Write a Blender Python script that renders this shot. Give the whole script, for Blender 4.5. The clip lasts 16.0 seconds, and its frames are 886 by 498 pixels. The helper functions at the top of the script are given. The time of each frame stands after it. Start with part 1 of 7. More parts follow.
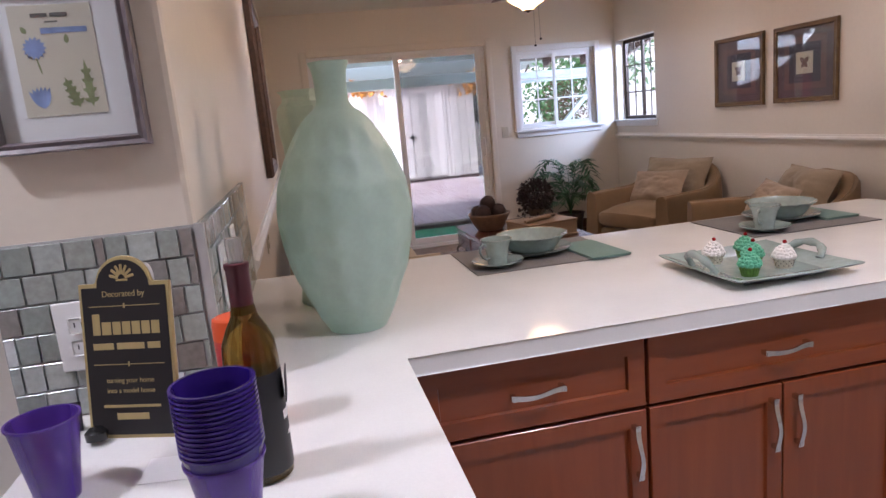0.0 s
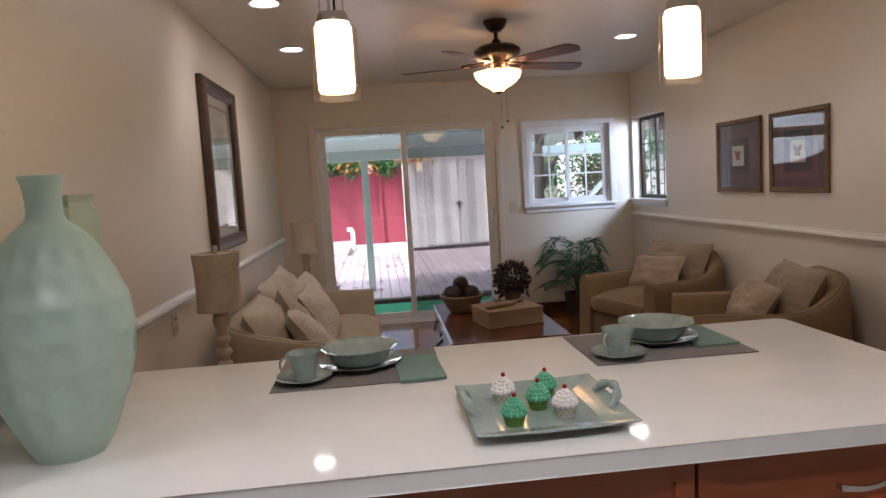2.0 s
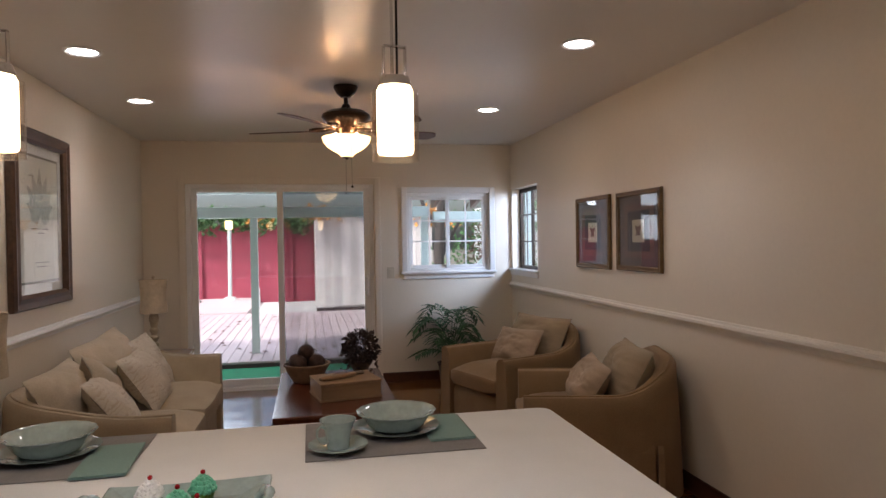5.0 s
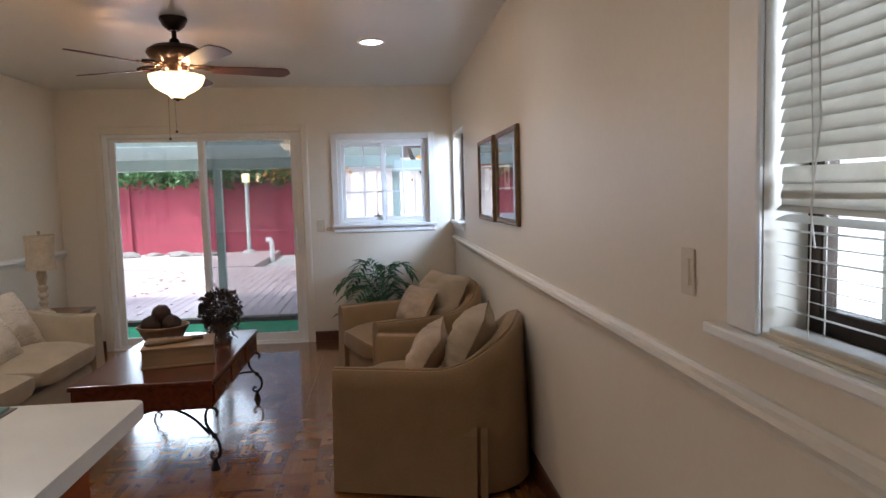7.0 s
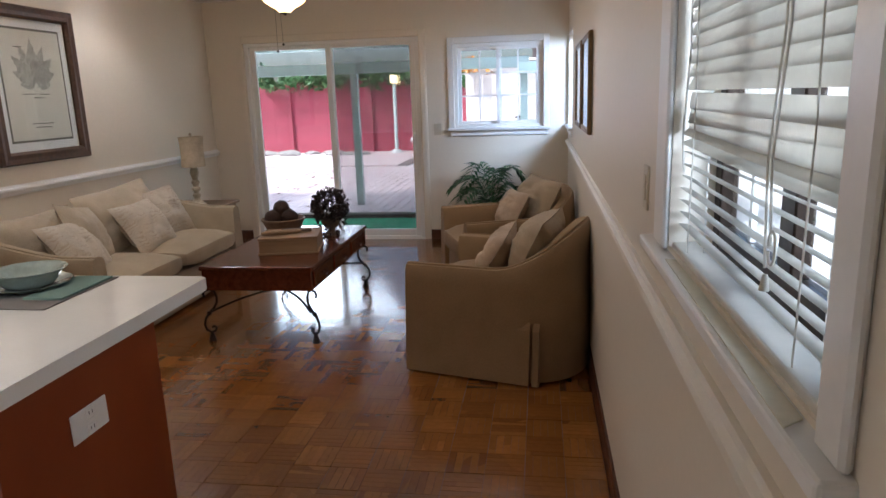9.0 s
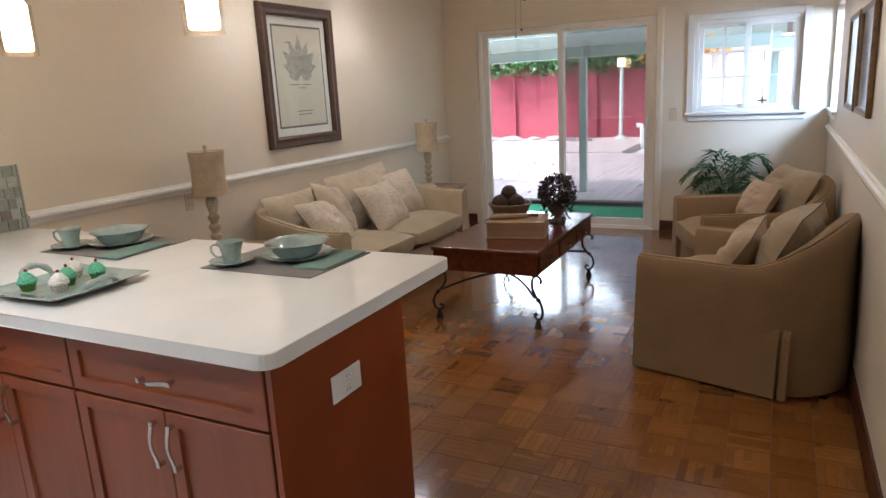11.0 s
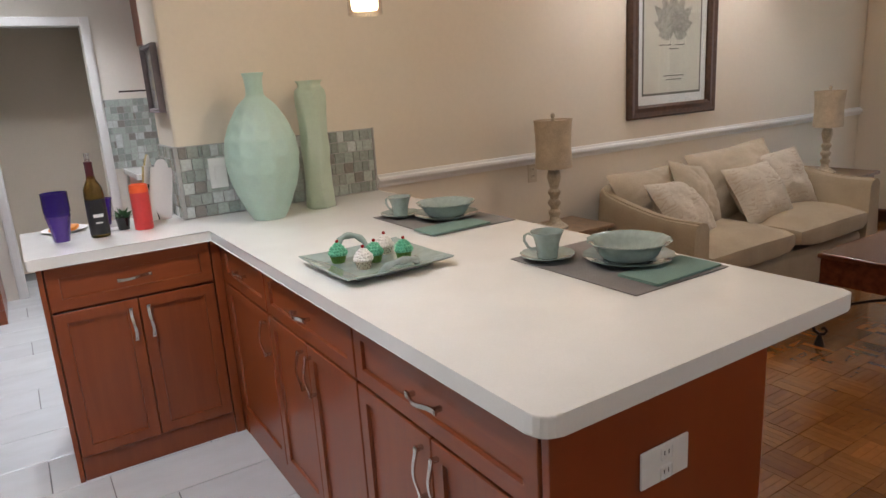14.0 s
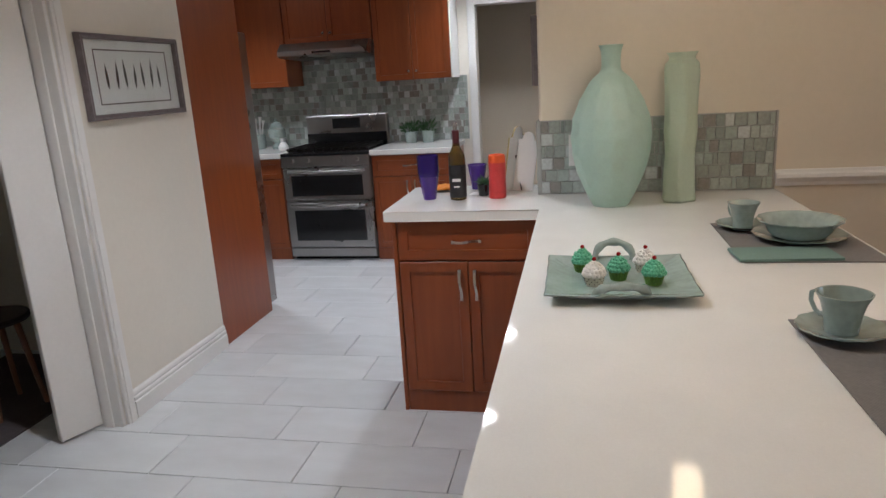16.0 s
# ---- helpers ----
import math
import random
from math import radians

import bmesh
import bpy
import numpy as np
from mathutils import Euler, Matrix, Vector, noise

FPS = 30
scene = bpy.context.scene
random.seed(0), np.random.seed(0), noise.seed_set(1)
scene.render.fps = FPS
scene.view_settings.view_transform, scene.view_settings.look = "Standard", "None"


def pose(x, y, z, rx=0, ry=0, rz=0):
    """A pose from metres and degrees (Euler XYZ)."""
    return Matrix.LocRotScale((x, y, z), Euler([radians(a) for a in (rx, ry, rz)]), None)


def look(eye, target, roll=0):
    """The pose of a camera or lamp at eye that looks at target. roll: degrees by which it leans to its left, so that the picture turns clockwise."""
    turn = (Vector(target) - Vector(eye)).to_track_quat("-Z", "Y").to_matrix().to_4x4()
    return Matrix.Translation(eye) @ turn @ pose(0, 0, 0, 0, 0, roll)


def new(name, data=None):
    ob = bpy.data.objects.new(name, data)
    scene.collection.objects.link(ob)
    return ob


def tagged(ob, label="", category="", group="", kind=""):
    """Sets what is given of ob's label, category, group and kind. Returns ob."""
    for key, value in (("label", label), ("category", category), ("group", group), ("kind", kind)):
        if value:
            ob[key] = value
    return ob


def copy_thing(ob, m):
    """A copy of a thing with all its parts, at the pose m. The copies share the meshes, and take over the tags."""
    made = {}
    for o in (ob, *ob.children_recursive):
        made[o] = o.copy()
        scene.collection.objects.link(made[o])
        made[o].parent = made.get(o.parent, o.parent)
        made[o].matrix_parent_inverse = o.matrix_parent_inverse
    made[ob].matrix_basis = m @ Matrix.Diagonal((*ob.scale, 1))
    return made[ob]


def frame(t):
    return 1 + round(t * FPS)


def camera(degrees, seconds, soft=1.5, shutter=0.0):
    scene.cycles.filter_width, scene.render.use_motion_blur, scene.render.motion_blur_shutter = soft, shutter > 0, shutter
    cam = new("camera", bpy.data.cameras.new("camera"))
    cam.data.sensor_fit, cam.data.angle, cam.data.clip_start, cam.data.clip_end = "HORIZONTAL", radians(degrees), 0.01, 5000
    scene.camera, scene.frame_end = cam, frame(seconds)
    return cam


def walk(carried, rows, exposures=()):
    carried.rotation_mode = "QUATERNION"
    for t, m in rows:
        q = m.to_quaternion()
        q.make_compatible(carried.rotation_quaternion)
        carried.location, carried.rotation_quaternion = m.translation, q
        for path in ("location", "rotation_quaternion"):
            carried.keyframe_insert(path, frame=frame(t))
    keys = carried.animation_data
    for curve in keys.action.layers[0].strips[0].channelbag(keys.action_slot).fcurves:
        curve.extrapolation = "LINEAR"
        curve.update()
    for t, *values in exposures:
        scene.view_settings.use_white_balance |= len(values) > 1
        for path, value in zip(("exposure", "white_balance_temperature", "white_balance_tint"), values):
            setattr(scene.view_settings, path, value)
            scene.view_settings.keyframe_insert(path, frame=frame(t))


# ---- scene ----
cam = camera(67.0, 16.0)
PATH = [
    (0, (0.294, 0.295, 1.383), (0.681, 2.218, 0.996), -5.3),
    (0.5, (0.515, 0.373, 1.364), (0.739, 2.322, 0.974), -4.7),
    (1, (0.719, 0.42, 1.364), (0.807, 2.381, 0.978), -5.1),
    (1.5, (0.94, 0.377, 1.397), (0.827, 2.341, 1.035), -5.0),
    (1.8, (1.036, 0.342, 1.441), (1.128, 2.323, 1.181), -3.8),
    (2, (1.089, 0.338, 1.457), (1.275, 2.319, 1.26), -3.5),
    (2.5, (1.084, 0.316, 1.491), (1.421, 2.287, 1.441), -2.3),
    (3, (1.047, 0.306, 1.509), (1.548, 2.242, 1.52), -0.7),
    (3.5, (1.003, 0.333, 1.53), (1.378, 2.296, 1.621), 0.4),
    (4, (1.039, 0.342, 1.524), (1.395, 2.306, 1.637), 1.0),
    (4.5, (1.333, 0.359, 1.504), (1.684, 2.326, 1.574), 0.0),
    (5, (1.695, 0.391, 1.48), (2.087, 2.352, 1.454), -0.9),
    (5.2, (1.836, 0.448, 1.463), (2.327, 2.386, 1.414), -1.2),
    (7.3, (3.309, 0.707, 1.442), (3.354, 2.699, 1.273), -0.9),
    (7.5, (3.436, 0.643, 1.464), (3.352, 2.635, 1.303), 0.2),
    (8, (3.573, 0.545, 1.489), (3.354, 2.524, 1.3), -1.9),
    (8.5, (3.571, 0.487, 1.474), (3.353, 2.449, 1.153), -2.0),
    (9, (3.575, 0.473, 1.483), (3.287, 2.401, 1.037), -1.9),
    (9.5, (3.565, 0.47, 1.473), (3.174, 2.38, 1.03), -2.0),
    (10, (3.525, 0.468, 1.469), (2.84, 2.288, 1.001), -3.1),
    (10.2, (3.524, 0.481, 1.477), (2.778, 2.275, 1.004), -3.2),
    (12.5, (3.33, 0.49, 1.48), (2.156, 2.059, 1.079), -1.9),
    (13, (3.308, 0.595, 1.476), (1.984, 2.034, 1.054), -1.9),
    (13.5, (3.291, 0.774, 1.452), (1.858, 2.095, 1.001), -2.7),
    (14, (3.197, 0.941, 1.443), (1.555, 1.976, 0.957), -3.6),
    (14.5, (3.183, 1.117, 1.436), (1.393, 1.853, 0.932), -4.5),
    (15, (3.241, 1.326, 1.449), (1.32, 1.575, 0.952), -5.6),
    (15.5, (3.131, 1.496, 1.435), (1.2, 1.408, 0.922), -3.8),
    (16, (3.076, 1.716, 1.436), (1.178, 1.318, 0.944), -3.4),
]
EXPOSURES = [(0, 0.93, 5700, 24), (1.5, 0.62, 5850, 19), (2.5, 0.42, 6050, 16), (3.5, 0.33, 6150, 17), (5.2, 0.42, 6150, 17), (7.3, 0.74, 5650, 11), (8.5, 0.70, 5600, 12), (10, 1.22, 5750, 10), (12.5, 1.12, 5750, 9), (14.5, 1.03, 5850, 12), (16, 0.75, 5750, 10)]
walk(cam, [(t, look(eye, target, roll)) for t, eye, target, roll in PATH], EXPOSURES)

# ---- light and exposure ----
world = bpy.data.worlds.new("world")
scene.world = world
world.use_nodes = True
wn = world.node_tree
sky = wn.nodes.new("ShaderNodeTexSky")
sky.sky_type, sky.sun_disc = "NISHITA", False
sky.sun_elevation, sky.sun_rotation = radians(53), radians(235)
sky.air_density, sky.dust_density = 1.0, 4.0
wn.nodes["Background"].inputs[1].default_value = 0.15
wn.links.new(sky.outputs[0], wn.nodes["Background"].inputs[0])


def lamp(name, kind, place, watts, colour, size=0.1, target=None, spot=None):
    data = bpy.data.lights.new(name, kind)
    data.energy, data.color = watts, colour
    if kind == "AREA":
        data.shape, data.size = "DISK", size
    elif kind == "SUN":
        data.angle = size
    else:
        data.shadow_soft_size = size
    if spot:
        data.spot_size, data.spot_blend = radians(spot), 0.7
    ob = new(name, data)
    ob.matrix_world = look(place, target) if target else Matrix.Translation(place)
    return ob


# overcast day: one wide soft sun
lamp("sun", "SUN", (-6, 14, 14), 5.0, (1.0, 0.98, 0.95), radians(14), (2.5, 20, 0))
WARM, COOL = (1.0, 0.77, 0.54), (1.0, 0.94, 0.87)
CEIL = 2.50
# sky light of the open side yard, above the two long-wall windows
lamp("side_yard_sky", "AREA", (5.3, 0.3, 2.1), 95, (0.80, 0.90, 1.0), 2.0, (3.9, 1.9, 1.55))
lamp("side_yard_sky", "AREA", (5.0, 5.9, 2.1), 80, (0.62, 0.78, 1.0), 0.9, (3.3, 7.38, 0.9))
# sky light under the patio roof's open edge
lamp("yard_sky", "AREA", (0.1, 10.6, 2.75), 140, (0.90, 0.95, 1.0), 3.0, (1.5, 7.4, 0.9))

# ---- materials ----


def nodes_of(name):
    m = bpy.data.materials.new(name)
    m.use_nodes = True
    return m, m.node_tree, m.node_tree.nodes["Principled BSDF"]


def add(tree, kind, **values):
    n = tree.nodes.new(kind)
    for k, v in values.items():
        n.inputs[k.replace("_", " ")].default_value = v
    return n


def mixcol(tree, fac, a, b, blend="MIX"):
    n = tree.nodes.new("ShaderNodeMix")
    n.data_type, n.blend_type = "RGBA", blend
    for sock, v in ((n.inputs[0], fac), (n.inputs[6], a), (n.inputs[7], b)):
        if hasattr(v, "links"):
            tree.links.new(v, sock)
        elif isinstance(v, (int, float)):
            sock.default_value = v
        else:
            sock.default_value = (*v, 1)
    return n.outputs[2]


def ramp(tree, fac, stops, constant=False):
    n = tree.nodes.new("ShaderNodeValToRGB")
    n.color_ramp.interpolation = "CONSTANT" if constant else "LINEAR"
    els = n.color_ramp.elements
    while len(els) < len(stops):
        els.new(0.5)
    for e, (p, c) in zip(els, stops):
        e.position, e.color = p, (*c, 1)
    tree.links.new(fac, n.inputs[0])
    return n.outputs[0]


def coords(tree, scale=(1, 1, 1)):
    tc = tree.nodes.new("ShaderNodeTexCoord")
    mp = tree.nodes.new("ShaderNodeMapping")
    mp.inputs["Scale"].default_value = scale
    tree.links.new(tc.outputs["Object"], mp.inputs[0])
    return mp.outputs[0]


def bumped(tree, bsdf, height, strength, distance=0.002):
    b = add(tree, "ShaderNodeBump", Strength=strength, Distance=distance)
    tree.links.new(height, b.inputs["Height"])
    tree.links.new(b.outputs[0], bsdf.inputs["Normal"])


def mat(name, base, rough=0.5, metal=0.0, var=0.12, scale=4.0, fine=60.0, bump=0.15, spec=0.5, depth=0.002, **more):
    """Paint, ceramic, fabric and the like: a base colour with variation at two scales, uneven gloss and fine relief."""
    m, t, b = nodes_of(name)
    v = coords(t)
    n1 = add(t, "ShaderNodeTexNoise", Scale=scale, Detail=4.0)
    n2 = add(t, "ShaderNodeTexNoise", Scale=fine, Detail=3.0)
    for n in (n1, n2):
        t.links.new(v, n.inputs["Vector"])
    dark = tuple(c * (1 - var) for c in base)
    lite = tuple(min(1, c * (1 + var * 0.7)) for c in base)
    c1 = ramp(t, n1.outputs[0], [(0.3, dark), (0.7, lite)])
    c2 = ramp(t, n2.outputs[0], [(0.3, dark), (0.7, lite)])
    t.links.new(mixcol(t, 0.4, c1, c2), b.inputs["Base Color"])
    r = ramp(t, n1.outputs[0], [(0.25, (rough * 0.94,) * 3), (0.75, (min(1, rough * 1.06),) * 3)])
    t.links.new(r, b.inputs["Roughness"])
    b.inputs["Metallic"].default_value = metal
    b.inputs["Specular IOR Level"].default_value = spec
    for k, val in more.items():
        b.inputs[k.replace("_", " ")].default_value = val
    if bump:
        bumped(t, b, n2.outputs[0], bump, depth)
    return m


def wood(name, dark, lite, rough=0.35, stretch=(14, 14, 1.2), scale=3.0, coat=0.0, per_piece=False):
    m, t, b = nodes_of(name)
    v = coords(t, stretch)
    n1 = add(t, "ShaderNodeTexNoise", Scale=scale, Detail=6.0, Distortion=0.6)
    t.links.new(v, n1.inputs["Vector"])
    big = add(t, "ShaderNodeTexNoise", Scale=1.7, Detail=2.0)
    t.links.new(coords(t), big.inputs["Vector"])
    c = ramp(t, n1.outputs[0], [(0.3, dark), (0.72, lite)])
    c = mixcol(t, 0.35, c, ramp(t, big.outputs[0], [(0.3, dark), (0.7, lite)]))
    if per_piece:
        info = t.nodes.new("ShaderNodeObjectInfo")
        c = mixcol(t, 0.85, c, ramp(t, info.outputs["Random"], [(0, (0.6, 0.58, 0.55)), (1, (1.25, 1.2, 1.15))]), "MULTIPLY")
    t.links.new(c, b.inputs["Base Color"])
    t.links.new(ramp(t, n1.outputs[0], [(0.2, (rough * 0.92,) * 3), (0.8, (rough * 1.1,) * 3)]), b.inputs["Roughness"])
    b.inputs["Coat Weight"].default_value = coat
    b.inputs["Coat Roughness"].default_value = 0.15
    bumped(t, b, n1.outputs[0], 0.05, 0.0006)
    return m


def fabric(name, base, weave=420.0, var=0.12, rough=0.9):
    m, t, b = nodes_of(name)
    v = coords(t)
    wx = add(t, "ShaderNodeTexWave", Scale=weave / 6.28, Distortion=1.5)
    wx.bands_direction = "DIAGONAL"
    n1 = add(t, "ShaderNodeTexNoise", Scale=5.0, Detail=5.0)
    n2 = add(t, "ShaderNodeTexNoise", Scale=140.0, Detail=2.0)
    for n in (wx, n1, n2):
        t.links.new(v, n.inputs["Vector"])
    c = ramp(t, n1.outputs[0], [(0.3, tuple(x * (1 - var) for x in base)), (0.7, tuple(min(1, x * (1 + var)) for x in base))])
    c = mixcol(t, 0.25, c, ramp(t, n2.outputs[0], [(0.3, tuple(x * 0.7 for x in base)), (0.7, tuple(min(1, x * 1.2) for x in base))]))
    t.links.new(c, b.inputs["Base Color"])
    b.inputs["Roughness"].default_value = rough
    b.inputs["Sheen Weight"].default_value = 0.08
    b.inputs["Specular IOR Level"].default_value = 0.15
    bumped(t, b, mixcol(t, 0.5, wx.outputs[0], n2.outputs[0]), 0.35, 0.002)
    return m


def printed(name, base, ink):
    """Linen with a faded printed script of broken wavy lines."""
    m = fabric(name, base, var=0.12)
    t = m.node_tree
    b = t.nodes["Principled BSDF"]
    old = b.inputs["Base Color"].links[0].from_socket
    w = add(t, "ShaderNodeTexWave", Scale=11.0, Distortion=16.0, Detail=4.0)
    w.bands_direction = "Z"
    gaps = add(t, "ShaderNodeTexNoise", Scale=11.0, Detail=4.0)
    v = coords(t)
    t.links.new(v, w.inputs["Vector"])
    t.links.new(v, gaps.inputs["Vector"])
    lines = ramp(t, w.outputs[0], [(0.62, (0, 0, 0)), (0.80, (1, 1, 1))])
    where = ramp(t, gaps.outputs[0], [(0.46, (0, 0, 0)), (0.58, (0.8, 0.8, 0.8))])
    t.links.new(mixcol(t, mixcol(t, 1.0, lines, where, "MULTIPLY"), old, ink), b.inputs["Base Color"])
    return m


def pieces(name, colours, rough, island=False, grain=None, coat=0.0, bump=0.1, mottle=0.6, both=False):
    """Tiles, slats and the like: each piece takes its own colour from the ramp."""
    m, t, b = nodes_of(name)
    src = t.nodes.new("ShaderNodeNewGeometry").outputs["Random Per Island"] if island else t.nodes.new("ShaderNodeObjectInfo").outputs["Random"]
    if both:
        mx = t.nodes.new("ShaderNodeMath")
        mx.operation = "MULTIPLY_ADD"
        mx.inputs[1].default_value = 7.31
        t.links.new(t.nodes.new("ShaderNodeObjectInfo").outputs["Random"], mx.inputs[0])
        t.links.new(src, mx.inputs[2])
        fr = t.nodes.new("ShaderNodeMath")
        fr.operation = "FRACT"
        t.links.new(mx.outputs[0], fr.inputs[0])
        src = fr.outputs[0]
    c = ramp(t, src, [(i / len(colours), k) for i, k in enumerate(colours)], True)
    v = coords(t, grain or (1, 1, 1))
    shift = t.nodes.new("ShaderNodeVectorMath")
    shift.operation = "MULTIPLY_ADD"
    shift.inputs[1].default_value = (43.0, 71.0, 29.0)
    t.links.new(src, shift.inputs[0])
    t.links.new(v, shift.inputs[2])
    v = shift.outputs[0]
    n = add(t, "ShaderNodeTexNoise", Scale=9.0, Detail=6.0)
    t.links.new(v, n.inputs["Vector"])
    c = mixcol(t, mottle, c, ramp(t, n.outputs[0], [(0.3, (0.72, 0.7, 0.68)), (0.7, (1.12, 1.12, 1.12))]), "MULTIPLY")
    t.links.new(c, b.inputs["Base Color"])
    t.links.new(ramp(t, n.outputs[0], [(0.2, (rough * 0.92,) * 3), (0.8, (rough * 1.1,) * 3)]), b.inputs["Roughness"])
    b.inputs["Coat Weight"].default_value = coat
    bumped(t, b, n.outputs[0], bump, 0.001)
    return m


def clear(name, tint=(1, 1, 1), rough=0.0):
    """Thin window glass: lets light through and mirrors by Fresnel."""
    m, t, b = nodes_of(name)
    t.nodes.remove(b)
    tr = add(t, "ShaderNodeBsdfTransparent")
    tr.inputs[0].default_value = (*tint, 1)
    gl = add(t, "ShaderNodeBsdfGlossy", Roughness=rough)
    lw = add(t, "ShaderNodeLayerWeight", Blend=0.5)
    p5 = t.nodes.new("ShaderNodeMath")
    p5.operation = "POWER"
    p5.inputs[1].default_value = 5.0
    t.links.new(lw.outputs["Facing"], p5.inputs[0])
    fr = t.nodes.new("ShaderNodeMath")
    fr.operation = "MULTIPLY_ADD"
    fr.inputs[1].default_value, fr.inputs[2].default_value = 0.9, 0.04
    t.links.new(p5.outputs[0], fr.inputs[0])
    mx = t.nodes.new("ShaderNodeMixShader")
    t.links.new(fr.outputs[0], mx.inputs[0])
    t.links.new(tr.outputs[0], mx.inputs[1])
    t.links.new(gl.outputs[0], mx.inputs[2])
    t.links.new(mx.outputs[0], t.nodes["Material Output"].inputs[0])
    return m


def glow(name, colour, strength):
    m, t, b = nodes_of(name)
    b.inputs["Base Color"].default_value = (0.9, 0.88, 0.82, 1)
    b.inputs["Emission Color"].default_value = (*colour, 1)
    b.inputs["Emission Strength"].default_value = strength
    return m


M_WALL = mat("wall_paint", (0.72, 0.65, 0.54), 0.42, var=0.04, scale=1.5, fine=45, bump=0.10, spec=0.35)
M_KWALL = mat("kitchen_wall_paint", (0.74, 0.70, 0.62), 0.4, var=0.04, scale=1.5, fine=45, bump=0.1)
M_CEIL = mat("ceiling_paint", (0.72, 0.68, 0.62), 0.30, var=0.03, scale=1.2, fine=30, bump=0.06, spec=0.38)
M_WHITE = mat("white_trim_paint", (0.78, 0.77, 0.75), 0.35, var=0.04, scale=6, bump=0.05)
M_SOFFIT = mat("blue_grey_soffit_paint", (0.62, 0.59, 0.59), 0.7, var=0.08, scale=3, bump=0.08)
M_RAIL = mat("cream_trim_paint", (0.75, 0.70, 0.61), 0.4, var=0.04, scale=6, bump=0.05)
M_VINYL = mat("white_vinyl", (0.80, 0.79, 0.77), 0.4, var=0.03, scale=8, bump=0.03)
M_PLASTIC = mat("ivory_plastic", (0.58, 0.51, 0.39), 0.35, var=0.03, bump=0.02)
M_WPLASTIC = mat("white_plastic", (0.80, 0.80, 0.78), 0.3, var=0.03, bump=0.02)
M_SLOT = mat("dark_slot", (0.03, 0.03, 0.03), 0.6, bump=0)
M_QUARTZ = mat("white_quartz", (0.80, 0.79, 0.76), 0.06, var=0.05, scale=7, fine=240, bump=0.0, spec=0.5)
M_CAB = wood("cherry_cabinet", (0.205, 0.043, 0.011), (0.285, 0.069, 0.017), 0.32, (10, 10, 0.9), 3.0, 0.15)
M_CABH = wood("cherry_drawer", (0.205, 0.043, 0.011), (0.285, 0.069, 0.017), 0.32, (0.9, 10, 10), 3.0, 0.15)
M_CABY = wood("cherry_panel", (0.20, 0.036, 0.010), (0.29, 0.062, 0.016), 0.32, (10, 2.5, 0.8), 2.0, 0.15)
M_CHROME = mat("brushed_nickel", (0.62, 0.60, 0.57), 0.22, 1.0, var=0.08, bump=0.05)
M_STEEL = mat("stainless_steel", (0.38, 0.37, 0.36), 0.28, 1.0, var=0.1, scale=3, fine=150, bump=0.05)
M_BLACK = mat("black_enamel", (0.012, 0.012, 0.013), 0.2, var=0.2, bump=0.03)
M_IRON = mat("wrought_iron", (0.02, 0.017, 0.015), 0.45, 0.6, var=0.3, bump=0.3)
M_GLASS = clear("window_glass", (0.97, 0.985, 0.98))
M_SCREEN, st, sbsdf = nodes_of("grey_insect_screen")
st.nodes.remove(sbsdf)
tr1 = add(st, "ShaderNodeBsdfTransparent")
df1 = add(st, "ShaderNodeBsdfDiffuse")
df1.inputs[0].default_value = (0.10, 0.10, 0.11, 1)
mx1 = st.nodes.new("ShaderNodeMixShader")
mx1.inputs[0].default_value = 0.37
st.links.new(tr1.outputs[0], mx1.inputs[1])
st.links.new(df1.outputs[0], mx1.inputs[2])
st.links.new(mx1.outputs[0], st.nodes["Material Output"].inputs[0])
M_LAMPGLASS = clear("lamp_glass", (1.0, 0.97, 0.93))
M_DARKGLASS = mat("oven_glass", (0.015, 0.015, 0.016), 0.08, bump=0)
M_TABLE = wood("dark_table_wood", (0.050, 0.012, 0.006), (0.135, 0.034, 0.015), 0.25, (10, 1.0, 10), 3.0, 0.4)
M_BASE = wood("dark_baseboard_wood", (0.045, 0.014, 0.007), (0.10, 0.034, 0.016), 0.35, (8, 1, 8), 3.0)
M_FRAME = wood("walnut_frame", (0.030, 0.013, 0.007), (0.105, 0.052, 0.026), 0.4, (9, 9, 9), 4.0)
M_GILT = wood("gilded_frame", (0.07, 0.035, 0.012), (0.22, 0.13, 0.045), 0.4, (9, 9, 9), 4.0)
M_GREYFRAME = wood("grey_brown_frame", (0.11, 0.088, 0.092), (0.19, 0.16, 0.162), 0.45, (9, 9, 9), 4.0)
M_SOFA = fabric("sofa_slipcover", (0.42, 0.34, 0.235))
M_CHAIR = fabric("chair_slipcover", (0.265, 0.172, 0.090))
M_PILLOW = printed("cream_printed_pillow", (0.57, 0.50, 0.40), (0.46, 0.38, 0.29))
M_PILLOWS = fabric("beige_pillow", (0.50, 0.42, 0.31), var=0.12)
M_LUMBAR = fabric("tan_printed_pillow", (0.40, 0.295, 0.20), var=0.25)
M_PILLOWT = fabric("tan_pillow", (0.34, 0.26, 0.17))
M_SHADE = mat("lamp_shade_linen", (0.52, 0.43, 0.31), 0.9, var=0.24, scale=16, fine=150, bump=0.3)
M_SPINDLE = mat("whitewashed_wood", (0.50, 0.42, 0.30), 0.6, var=0.35, scale=22, fine=90, bump=0.3)
M_MAT = fabric("grey_placemat", (0.20, 0.185, 0.175), 700.0, 0.15)
M_NAPKIN = fabric("sage_napkin", (0.175, 0.27, 0.235), 600.0, 0.06)
